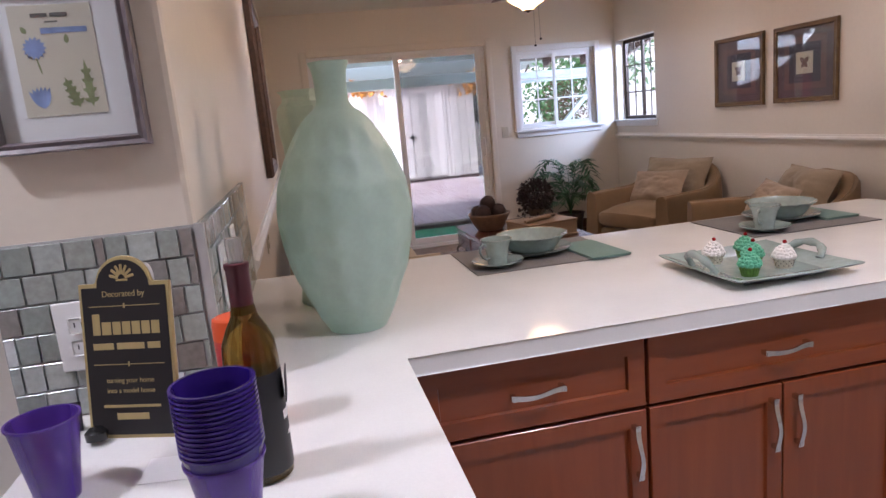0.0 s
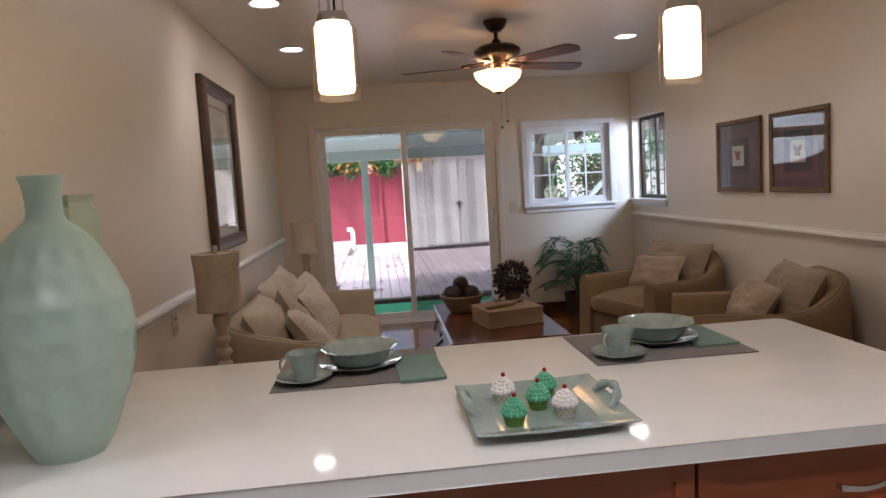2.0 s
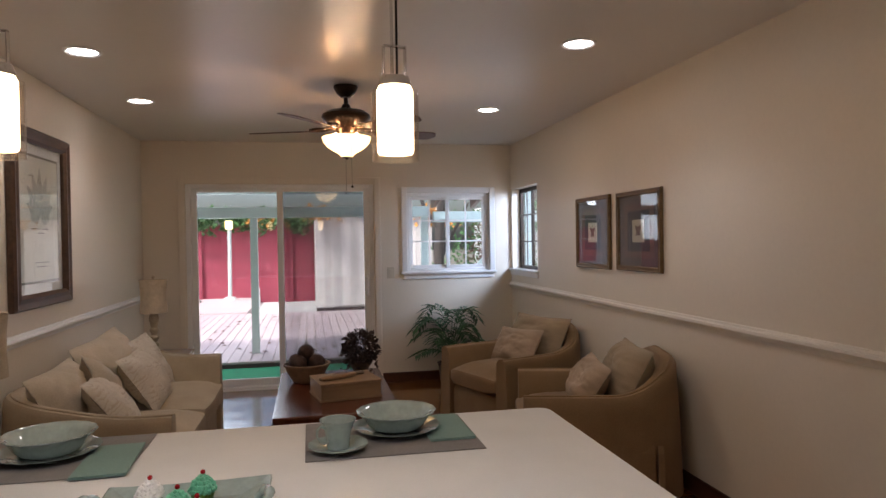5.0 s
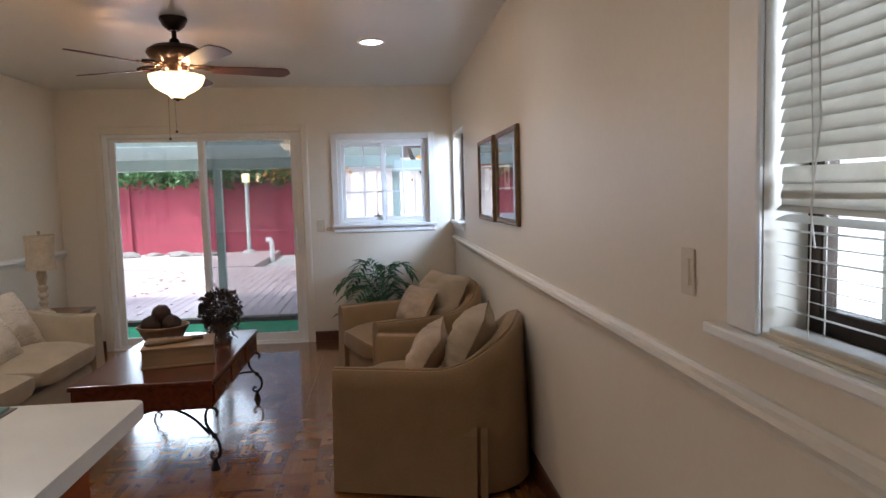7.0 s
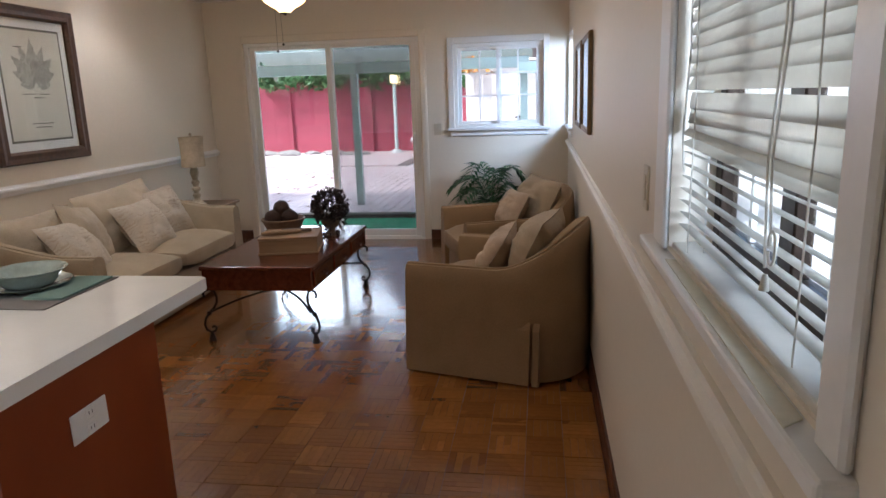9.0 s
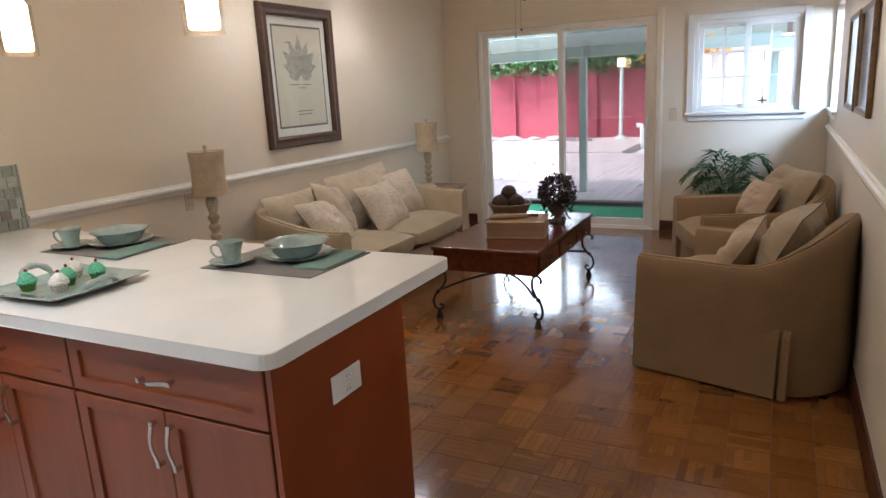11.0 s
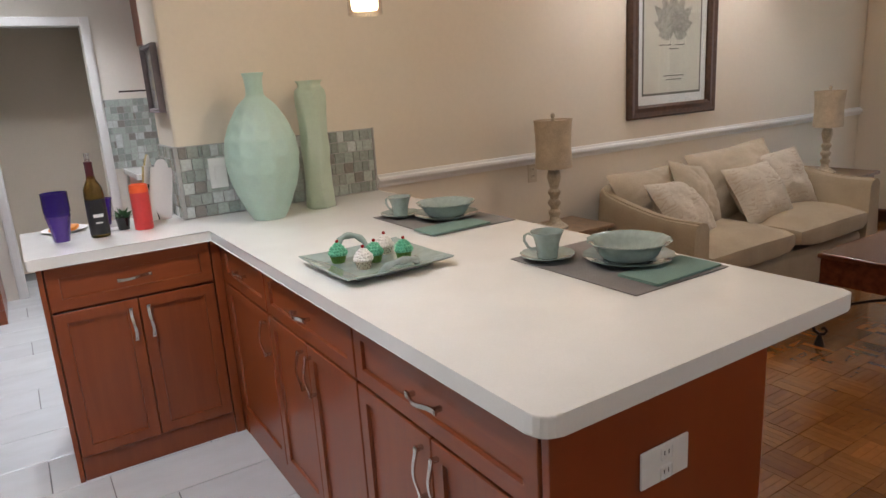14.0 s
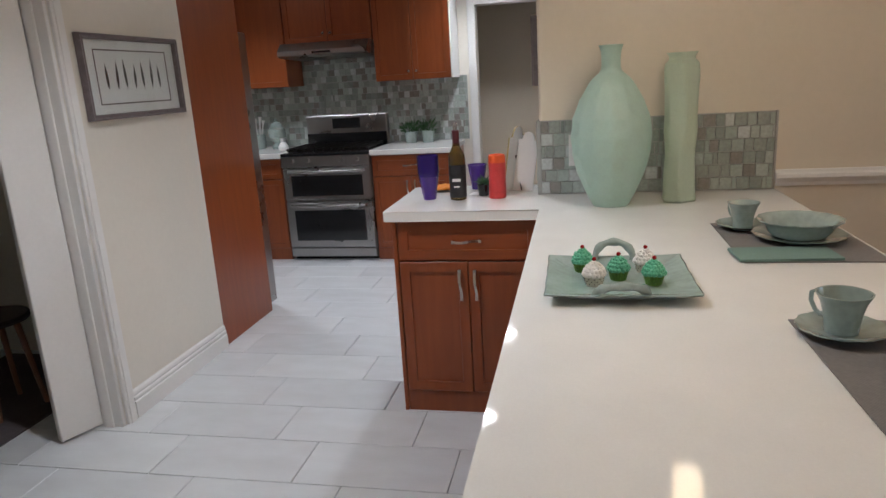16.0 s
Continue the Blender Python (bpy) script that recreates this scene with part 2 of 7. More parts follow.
M_CERAMIC = mat("celadon_glaze", (0.31, 0.382, 0.358), 0.10, var=0.18, scale=16, fine=70, bump=0.03, spec=0.85, Coat_Weight=0.6, Coat_Roughness=0.05)
def frosted(name, base, through_fac, rough=0.34):
    """Thick frosted glass: cloudy colour, a good part of the light passing through."""
    m = mat(name, base, rough, var=0.12, scale=9, fine=90, bump=0.1, Coat_Weight=0.18, Coat_Roughness=0.28)
    t = m.node_tree
    b = t.nodes["Principled BSDF"]
    tl = add(t, "ShaderNodeBsdfTranslucent")
    tl.inputs[0].default_value = (*(min(1, c * 1.18) for c in base), 1)
    mx = t.nodes.new("ShaderNodeMixShader")
    mx.inputs[0].default_value = through_fac
    t.links.new(b.outputs[0], mx.inputs[1])
    t.links.new(tl.outputs[0], mx.inputs[2])
    t.links.new(mx.outputs[0], t.nodes["Material Output"].inputs[0])
    return m


M_VASE = frosted("frosted_seafoam_glass", (0.56, 0.705, 0.635), 0.38, 0.32)
M_VASE2 = frosted("frosted_pale_glass", (0.60, 0.68, 0.56), 0.36, 0.34)
M_GREENICE = mat("mint_frosting", (0.13, 0.46, 0.28), 0.45, var=0.25, scale=60, fine=220, bump=0.5)
M_WHITEICE = mat("white_frosting", (0.82, 0.78, 0.74), 0.4, var=0.08, scale=60, fine=220, bump=0.5)
M_CHERRY = mat("red_bead", (0.32, 0.012, 0.016), 0.15, bump=0)
M_CASEG = mat("green_wrapper", (0.10, 0.22, 0.03), 0.6, var=0.5, scale=140, fine=300, bump=0.1)
M_CASEW = mat("cream_wrapper", (0.62, 0.58, 0.46), 0.6, var=0.1, bump=0.1)
M_DOT = mat("black_dot", (0.03, 0.03, 0.03), 0.6, bump=0)
M_BOTTLE = mat("olive_bottle_glass", (0.22, 0.13, 0.02), 0.04, var=0.1, bump=0, Transmission_Weight=0.8, spec=0.7)
M_FOIL = mat("burgundy_capsule", (0.08, 0.012, 0.018), 0.35, var=0.2, bump=0.1)
M_LABEL = mat("black_wine_label", (0.015, 0.015, 0.017), 0.45, bump=0.05)
M_CORK = mat("clear_stopper", (0.75, 0.72, 0.68), 0.15, var=0.1, scale=60, bump=0.05, Transmission_Weight=0.75)
M_CANDLE = mat("red_wax", (0.58, 0.045, 0.045), 0.35, var=0.15, scale=12, bump=0.1, Subsurface_Weight=0.2)
M_CANDLETOP = mat("orange_red_wax", (0.72, 0.10, 0.02), 0.4, var=0.1, bump=0.1)
M_PURPLE = mat("purple_plastic", (0.035, 0.015, 0.17), 0.25, var=0.08, bump=0.02, Transmission_Weight=0.12)
M_LILAC = mat("lilac_plastic", (0.16, 0.07, 0.47), 0.25, var=0.08, bump=0.02, Transmission_Weight=0.55)
M_PAPER = mat("white_paper", (0.78, 0.77, 0.76), 0.7, var=0.04, bump=0.05)
M_CREAM = mat("cream_art_paper", (0.58, 0.54, 0.44), 0.7, var=0.08, scale=12, bump=0.05)
M_PRINT = mat("aged_print_paper", (0.62, 0.60, 0.53), 0.7, var=0.08, scale=12, bump=0.05)
M_MATBOARD = mat("white_mat_board", (0.74, 0.74, 0.74), 0.7, var=0.03, bump=0.03)
M_INK = mat("grey_ink", (0.13, 0.125, 0.11), 0.7, var=0.4, scale=30, bump=0)
M_LEAFINK = mat("olive_ink", (0.24, 0.28, 0.14), 0.7, var=0.4, scale=40, bump=0)
M_BLUEINK = mat("blue_ink", (0.24, 0.32, 0.55), 0.7, var=0.4, scale=50, bump=0)
M_MAUVE = mat("mauve_mat_board", (0.115, 0.082, 0.085), 0.65, var=0.3, scale=9, bump=0.05)
M_ROSE = mat("rose_mat_board", (0.17, 0.10, 0.09), 0.65, var=0.25, scale=9, bump=0.05)
M_DARKMAT = mat("dark_mat_board", (0.06, 0.05, 0.065), 0.65, var=0.25, scale=9, bump=0.05)
M_PALEINK = mat("pale_grey_ink", (0.37, 0.36, 0.32), 0.7, var=0.35, scale=30, bump=0)
M_SIGN = mat("black_sign_paint", (0.018, 0.016, 0.016), 0.45, bump=0.05)
M_GOLD = mat("gold_paint", (0.48, 0.38, 0.17), 0.4, 0.3, var=0.1, bump=0.05)
M_PLANT = mat("palm_leaf", (0.05, 0.13, 0.045), 0.45, var=0.4, scale=5, fine=30, bump=0.1)
M_DRY = mat("dried_burgundy_leaf", (0.045, 0.026, 0.022), 0.6, var=0.5, scale=14, bump=0.2)
M_URN = mat("brown_urn", (0.14, 0.095, 0.06), 0.5, var=0.3, scale=14, bump=0.3)
M_BALL = mat("dark_twig_ball", (0.045, 0.02, 0.013), 0.75, var=0.5, scale=30, fine=120, bump=0.9, depth=0.006)
M_BOWLW = wood("carved_bowl_wood", (0.15, 0.09, 0.05), (0.30, 0.20, 0.12), 0.5, (6, 6, 6), 4.0)
M_BOXW = wood("pine_box_wood", (0.20, 0.12, 0.06), (0.33, 0.21, 0.11), 0.5, (1, 8, 8), 3.0)
M_BRONZE = mat("oil_rubbed_bronze", (0.035, 0.022, 0.015), 0.35, 0.7, var=0.3, bump=0.1)
M_BLADE = wood("fan_blade_wood", (0.045, 0.014, 0.008), (0.12, 0.040, 0.022), 0.35, (1.2, 12, 12), 3.0)
M_PENDANT = glow("lit_opal_glass", (1.0, 0.76, 0.46), 5.0)
M_BOWLLIT = glow("lit_alabaster_bowl", (1.0, 0.60, 0.24), 3.2)
M_DOWN = glow("lit_downlight_lens", (1.0, 0.95, 0.90), 20.0)
M_TERRA = mat("dark_pot", (0.05, 0.035, 0.025), 0.6, var=0.3, bump=0.2)
M_SOIL = mat("dark_soil", (0.02, 0.014, 0.01), 0.95, var=0.4, scale=80, bump=0.8)
M_FENCE = mat("red_fence_paint", (0.35, 0.058, 0.088), 0.7, var=0.3, scale=2.5, fine=40, bump=0.2)
M_SHED = wood("weathered_shed_board", (0.68, 0.65, 0.63), (0.77, 0.74, 0.72), 0.8, (14, 14, 0.8), 2.5, per_piece=True)
M_DECK = pieces("deck_board_paint", [(0.56, 0.45, 0.45), (0.61, 0.50, 0.49), (0.52, 0.41, 0.42), (0.58, 0.47, 0.46)], 0.6, False, (10, 0.7, 10), 0, 0.2)
M_DECKEDGE = mat("dark_deck_edge", (0.07, 0.045, 0.045), 0.8)
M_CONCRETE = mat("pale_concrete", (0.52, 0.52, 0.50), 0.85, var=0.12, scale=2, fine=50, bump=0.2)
# lighter copy of M_CONCRETE: the side ground's sunlit brightness is put into its colour
M_SIDEYARD = mat("brightened_side_concrete", (0.70, 0.71, 0.71), 0.85, var=0.10, scale=2, fine=50, bump=0.2)
M_BARK = mat("dark_bark", (0.055, 0.045, 0.038), 0.9, var=0.4, scale=14, fine=70, bump=0.8, depth=0.006)
M_ROCK = mat("mottled_garden_rock", (0.26, 0.24, 0.22), 0.9, var=0.3, scale=5, fine=40, bump=0.4)
M_TURF = mat("green_turf_mat", (0.015, 0.30, 0.13), 0.9, var=0.25, scale=6, fine=300, bump=0.7, depth=0.006)
M_MINT = mat("pale_mint_paint", (0.60, 0.70, 0.66), 0.6, var=0.06, scale=3, bump=0.08)
M_IVY = mat("ivy_leaf", (0.05, 0.14, 0.035), 0.5, var=0.5, scale=2.5, bump=0.1)
M_AUTUMN = mat("autumn_leaf", (0.50, 0.22, 0.03), 0.6, var=0.4, scale=2.5, bump=0.1)
M_BROWNLEAF = mat("fallen_leaf", (0.16, 0.085, 0.05), 0.8, var=0.4, scale=3, bump=0.1)
M_GROUND = mat("garden_ground", (0.16, 0.14, 0.11), 0.95, var=0.3, scale=1.0, bump=0.4)


def slatty(name, base):
    """Thin vinyl that lets a good part of the daylight through."""
    m, t, b = nodes_of(name)
    b.inputs["Base Color"].default_value = (*base, 1)
    b.inputs["Roughness"].default_value = 0.42
    n = add(t, "ShaderNodeTexNoise", Scale=30.0, Detail=3.0)
    t.links.new(coords(t), n.inputs["Vector"])
    t.links.new(ramp(t, n.outputs[0], [(0.3, tuple(c * 0.92 for c in base)), (0.7, base)]), b.inputs["Base Color"])
    tl = add(t, "ShaderNodeBsdfTranslucent")
    tl.inputs[0].default_value = (0.8, 0.78, 0.72, 1)
    mx = t.nodes.new("ShaderNodeMixShader")
    mx.inputs[0].default_value = 0.03
    t.links.new(b.outputs[0], mx.inputs[1])
    t.links.new(tl.outputs[0], mx.inputs[2])
    t.links.new(mx.outputs[0], t.nodes["Material Output"].inputs[0])
    return m


M_BLIND = slatty("cream_blind_vinyl", (0.57, 0.54, 0.47))
M_IVORYCARD = mat("yellowed_vinyl", (0.60, 0.56, 0.44), 0.45, var=0.1, scale=20, bump=0.03)
M_CORD = mat("white_cord", (0.70, 0.68, 0.62), 0.7, bump=0)
M_TILE = pieces("white_floor_tile", [(0.68, 0.70, 0.72), (0.71, 0.73, 0.745), (0.66, 0.68, 0.70)], 0.22, False, (1.2, 0.5, 1), 0, 0.02, 0.22)
M_GROUT = mat("grey_grout", (0.22, 0.22, 0.22), 0.9, var=0.15, scale=12, bump=0.2)


def parquet_wood(name, colours, size, off):
    """Oiled oak: tone by block (from its place on the floor's grid), less by finger, with fine grain."""
    m, t, b = nodes_of(name)
    geo = t.nodes.new("ShaderNodeNewGeometry")
    sh = t.nodes.new("ShaderNodeVectorMath")
    sh.operation = "SUBTRACT"
    sh.inputs[1].default_value = off
    t.links.new(geo.outputs["Position"], sh.inputs[0])
    snap = t.nodes.new("ShaderNodeVectorMath")
    snap.operation = "SNAP"
    snap.inputs[1].default_value = (size, size, 50.0)
    t.links.new(sh.outputs[0], snap.inputs[0])
    wn2 = t.nodes.new("ShaderNodeTexWhiteNoise")
    t.links.new(snap.outputs[0], wn2.inputs[0])
    c = ramp(t, wn2.outputs[0], [(i / (len(colours) - 1), k) for i, k in enumerate(colours)])
    isl = geo.outputs["Random Per Island"]
    c = mixcol(t, 0.6, c, ramp(t, isl, [(0, (0.72, 0.70, 0.66)), (0.5, (1.0, 1.0, 1.0)), (1, (1.2, 1.18, 1.12))]), "MULTIPLY")
    shift = t.nodes.new("ShaderNodeVectorMath")
    shift.operation = "MULTIPLY_ADD"
    shift.inputs[1].default_value = (43.0, 71.0, 29.0)
    t.links.new(isl, shift.inputs[0])
    t.links.new(geo.outputs["Position"], shift.inputs[2])
    n = add(t, "ShaderNodeTexNoise", Scale=38.0, Detail=5.0)
    t.links.new(shift.outputs[0], n.inputs["Vector"])
    c = mixcol(t, 0.4, c, ramp(t, n.outputs[0], [(0.3, (0.74, 0.72, 0.68)), (0.7, (1.12, 1.12, 1.12))]), "MULTIPLY")
    t.links.new(c, b.inputs["Base Color"])
    big = add(t, "ShaderNodeTexNoise", Scale=3.0, Detail=3.0)
    t.links.new(geo.outputs["Position"], big.inputs["Vector"])
    t.links.new(ramp(t, big.outputs[0], [(0.3, (0.12,) * 3), (0.7, (0.20,) * 3)]), b.inputs["Roughness"])
    b.inputs["Coat Weight"].default_value = 0.55
    b.inputs["Coat Roughness"].default_value = 0.10
    bumped(t, b, n.outputs[0], 0.03, 0.001)
    return m


PARQUET = [(0.15, 0.052, 0.011), (0.245, 0.094, 0.020), (0.18, 0.064, 0.013), (0.285, 0.114, 0.026), (0.20, 0.072, 0.015), (0.24, 0.090, 0.019)]
M_PARQ = parquet_wood("oak_parquet_finger", PARQUET, 0.16, (3.833, 1.6, 0.0))
GLASSY = [(0.33, 0.375, 0.345), (0.44, 0.49, 0.455), (0.29, 0.33, 0.30), (0.40, 0.45, 0.42), (0.60, 0.64, 0.63), (0.35, 0.385, 0.35), (0.275, 0.262, 0.24), (0.48, 0.53, 0.495)]
M_MOSAIC = pieces("sage_mosaic_tile", GLASSY, 0.2, False, (9, 9, 9), 0.4, 0.1)
M_MOSAICS = pieces("sage_mosaic_rest", GLASSY, 0.12, True, (9, 9, 9), 0.4, 0.1)
M_MORTAR = mat("grey_mortar", (0.42, 0.415, 0.40), 0.85, var=0.15, bump=0.2)
M_YELLOW = mat("yellow_box_card", (0.50, 0.40, 0.03), 0.6, bump=0.05)
M_ORANGE = mat("orange_fruit", (0.75, 0.27, 0.02), 0.5, var=0.2, bump=0.2)
M_COPPER = wood("reddish_stool_wood", (0.16, 0.07, 0.035), (0.28, 0.13, 0.07), 0.4, (9, 9, 1), 3.0)
M_RUG = mat("dark_rug", (0.10, 0.085, 0.085), 0.95, var=0.3, bump=0.5)
M_HALL = mat("hall_wall_paint", (0.72, 0.63, 0.50), 0.5, var=0.04, scale=1.5, bump=0.08)

# ---- mesh helpers ----


SOFT = set()
ROUND = {"frosting", "cherry", "chain_ball", "garden_rock", "decorative_ball", "dots", "vase"}


def link(name, bm, material, parent=None, label="", angle=38):
    me = bpy.data.meshes.new(name)
    bmesh.ops.recalc_face_normals(bm, faces=bm.faces)
    soft = id(bm) in SOFT or name in ROUND
    SOFT.discard(id(bm))
    for f in bm.faces:
        f.smooth = soft
    bm.to_mesh(me)
    bm.free()
    me.materials.append(material)
    if soft:
        me.set_sharp_from_angle(angle=radians(angle))
    ob = new(name, me)
    if parent:
        ob.parent = parent
    if label:
        ob["label"] = label
    return ob


part = link


def thing(name, m, label, category, group="", kind=""):
    ob = new(name)
    ob.empty_display_size = 0.05
    ob.matrix_world = m
    return tagged(ob, label, category, group, kind)


def solid(name, bm, material, label, category, group="", kind="", angle=38):
    return tagged(link(name, bm, material, None, "", angle), label, category, group, kind)


def structure(name, bm, material, label):
    return solid(name, bm, material, label, name.rstrip("_0123456789").split("_")[0], "", "structure")


def box(x0, x1, y0, y1, z0, z1, bev=0.0, seg=2, bm=None):
    out = bm or bmesh.new()
    made = bmesh.ops.create_cube(out, size=1, matrix=Matrix.LocRotScale(((x0 + x1) / 2, (y0 + y1) / 2, (z0 + z1) / 2), None, (x1 - x0, y1 - y0, z1 - z0)))
    if bev:
        edges = {e for v in made["verts"] for e in v.link_edges}
        bmesh.ops.bevel(out, geom=list(edges), offset=bev, segments=seg, profile=0.5, affect="EDGES")
    return out


def boxes(*dims, bev=0.0):
    bm = bmesh.new()
    for d in dims:
        box(*d, bev=bev, seg=1, bm=bm)
    return bm


def lathe(prof, seg=32, shape=None, bm=None, close=False):
    """Turns (radius, z) pairs round z; shape(angle, i, r, z) may change the radius."""
    bm = bm or bmesh.new()
    rings = []
    for i, (r, z) in enumerate(prof):
        if r < 1e-5:
            rings.append([bm.verts.new((0, 0, z))])
        else:
            ring = []
            for k in range(seg):
                a = math.tau * k / seg
                q = shape(a, i, r, z) if shape else r
                ring.append(bm.verts.new((q * math.cos(a), q * math.sin(a), z)))
            rings.append(ring)
    pairs = list(zip(rings, rings[1:])) + ([(rings[-1], rings[0])] if close else [])
    for a, b in pairs:
        for k in range(seg):
            j = (k + 1) % seg
            if len(a) == 1 and len(b) > 1:
                bm.faces.new((a[0], b[k], b[j]))
            elif len(b) == 1 and len(a) > 1:
                bm.faces.new((a[k], a[j], b[0]))
            elif len(a) > 1:
                bm.faces.new((a[k], a[j], b[j], b[k]))
    SOFT.add(id(bm))
    return bm


def tube(pts, r, seg=8, closed=False, flat=1.0, bm=None):
    """Sweeps a round (or, with flat, oval) section of radius r (a number or one per point) along points."""
    bm = bm or bmesh.new()
    pts = [Vector(p) for p in pts]
    n = len(pts)
    rings, side = [], None
    for i, p in enumerate(pts):
        a = pts[(i - 1) % n] if closed or i else pts[0]
        b = pts[(i + 1) % n] if closed or i < n - 1 else pts[-1]
        d = (b - a).normalized()
        if side is None:
            side = d.orthogonal().normalized()
        side = (side - d * side.dot(d)).normalized()
        up = d.cross(side)
        q = r[i] if isinstance(r, (list, tuple)) else r
        rings.append([bm.verts.new(p + (side * math.cos(t) + up * math.sin(t) * flat) * q) for t in (math.tau * k / seg for k in range(seg))])
    for i in range(n if closed else n - 1):
        a, b = rings[i], rings[(i + 1) % n]
        for k in range(seg):
            j = (k + 1) % seg
            bm.faces.new((a[k], a[j], b[j], b[k]))
    if not closed:
        bm.faces.new(rings[0]), bm.faces.new(rings[-1])
    SOFT.add(id(bm))
    return bm


def prism(poly, z0, z1, bev=0.0, bm=None):
    bm = bm or bmesh.new()
    lo = [bm.verts.new((x, y, z0)) for x, y in poly]
    hi = [bm.verts.new((x, y, z1)) for x, y in poly]
    n = len(poly)
    fs = [bm.faces.new(lo), bm.faces.new(hi)] + [bm.faces.new((lo[i], lo[(i + 1) % n], hi[(i + 1) % n], hi[i])) for i in range(n)]
    if bev:
        es = {e for f in fs[:2] for e in f.edges}
        bmesh.ops.bevel(bm, geom=list(es), offset=bev, segments=2, profile=0.5, affect="EDGES")
    return bm


def moved(bm, m):
    bmesh.ops.transform(bm, matrix=m, verts=bm.verts)
    return bm


def wall(axis, at0, at1, us, z0, z1, holes=()):
    """A wall with thickness at0..at1 across axis ('x' or 'y'), us = (from, to) along the other, with openings (u0, u1, z0, z1)."""
    bm = bmesh.new()
    U = sorted({*us, *(h[0] for h in holes), *(h[1] for h in holes)})
    Z = sorted({z0, z1, *(h[2] for h in holes), *(h[3] for h in holes)})
    full = {}
    for i in range(len(U) - 1):
        for j in range(len(Z) - 1):
            u, z = (U[i] + U[i + 1]) / 2, (Z[j] + Z[j + 1]) / 2
            full[i, j] = not any(h[0] < u < h[1] and h[2] < z < h[3] for h in holes)
    seen = {}

    def v(u, z, a):
        key = (round(u, 4), round(z, 4), a)
        if key not in seen:
            seen[key] = bm.verts.new((a, u, z) if axis == "x" else (u, a, z))
        return seen[key]
    for (i, j), f in full.items():
        if not f:
            continue
        c = [(U[i], Z[j]), (U[i + 1], Z[j]), (U[i + 1], Z[j + 1]), (U[i], Z[j + 1])]
        for a in (at0, at1):
            bm.faces.new([v(u, z, a) for u, z in c])
        for k, (di, dj) in enumerate(((0, -1), (1, 0), (0, 1), (-1, 0))):
            if not full.get((i + di, j + dj), False):
                p, q = c[k], c[(k + 1) % 4]
                bm.faces.new((v(*p, at0), v(*q, at0), v(*q, at1), v(*p, at1)))
    return bm


def pillow(w, h, t, seed=0, n=28):
    """A stuffed square pillow standing in the xz plane, with pulled-out corners and soft creases."""
    bm = bmesh.new()
    grids = []
    for side in (1, -1):
        g = []
        for i in range(n + 1):
            row = []
            for j in range(n + 1):
                u, v = 2 * i / n - 1, 2 * j / n - 1
                fu, fv = min(1, abs(u) / 0.95), min(1, abs(v) / 0.95)
                full = (max(0, 1 - fu ** 2.2) * max(0, 1 - fv ** 2.2)) ** 0.5
                pinch = 1 - 0.07 * (1 - abs(u * v)) * max(abs(u), abs(v)) ** 3
                c = noise.noise(Vector((u * 1.7 + seed, v * 1.7, side * 0.7 + seed))) * 0.17 * full + noise.noise(Vector((u * 4.5 + seed, v * 3.1, side + seed))) * 0.05 * full
                fold = abs(noise.noise(Vector((u * 2.6 - v * 1.4 + seed * 3, v * 3.4 + u, side * 2 + seed))))
                y = side * (t / 2 * (full * (1 + c * 2.0) - 0.13 * full ** 0.5 * max(0, 0.16 - fold) / 0.16) + 0.002)
                row.append(bm.verts.new((u * w / 2 * pinch, y, v * h / 2 * pinch)))
            g.append(row)
        grids.append(g)
    for g in grids:
        for i in range(n):
            for j in range(n):
                bm.faces.new((g[i][j], g[i + 1][j], g[i + 1][j + 1], g[i][j + 1]))
    bmesh.ops.remove_doubles(bm, verts=bm.verts, dist=0.0005)
    SOFT.add(id(bm))
    return bm


def leaf_sheet(bm, place, way, up, length, width, fold=0.2):
    """One small pointed leaf, folded along its middle."""
    way, up = way.normalized(), up.normalized()
    side = way.cross(up).normalized()
    a, b = bm.verts.new(place), bm.verts.new(place + way * length - up * length * 0.15)
    m = bm.verts.new(place + way * length * 0.45)
    l = bm.verts.new(place + way * length * 0.45 + side * width / 2 + up * width * fold)
    r = bm.verts.new(place + way * length * 0.45 - side * width / 2 + up * width * fold)
    for f in ((a, m, l), (m, b, l), (a, r, m), (m, r, b)):
        bm.faces.new(f)


def rnd_dir(rng):
    while True:
        d = Vector((rng.uniform(-1, 1), rng.uniform(-1, 1), rng.uniform(-1, 1)))
        if 0.05 < d.length < 1:
            return d.normalized()


# ---- large structure ----
EAST, FAR, WEST, KBACK = 3.85, 7.38, 0.10, -2.80
DOOR = (0.50, 2.36, 0.0, 2.075)
WIN1 = (2.71, 3.605, 1.15, 1.985)
WIN2 = (6.53, 7.335, 1.165, 2.015)
WIN3 = (1.108, 1.945, 1.150, 2.12)

structure("wall_north", wall("y", FAR, FAR + 0.13, (-0.245, EAST + 0.13), 0, CEIL, [DOOR, WIN1]), M_WALL, "cream painted end wall with sliding door and window")
structure("wall_east", wall("x", EAST, EAST + 0.13, (-0.44, FAR), 0, CEIL, [WIN2, WIN3]), M_WALL, "cream painted long wall with two windows")
structure("wall_west", box(-0.245, WEST, 1.55, FAR, 0, CEIL, 0.012), M_WALL, "thick cream wall between living room and kitchen")
structure("wall_kitchen", wall("x", KBACK - 0.13, KBACK, (-2.2, 3.2), 0, CEIL, [(0.875, 1.575, 0, 2.02)]), M_KWALL, "pale kitchen wall with a doorway and tile splashback")
structure("wall_south_1", wall("y", -0.44, -0.30, (-0.24, 0.67), 0, CEIL), M_KWALL, "pale kitchen wall beside the open doorway")
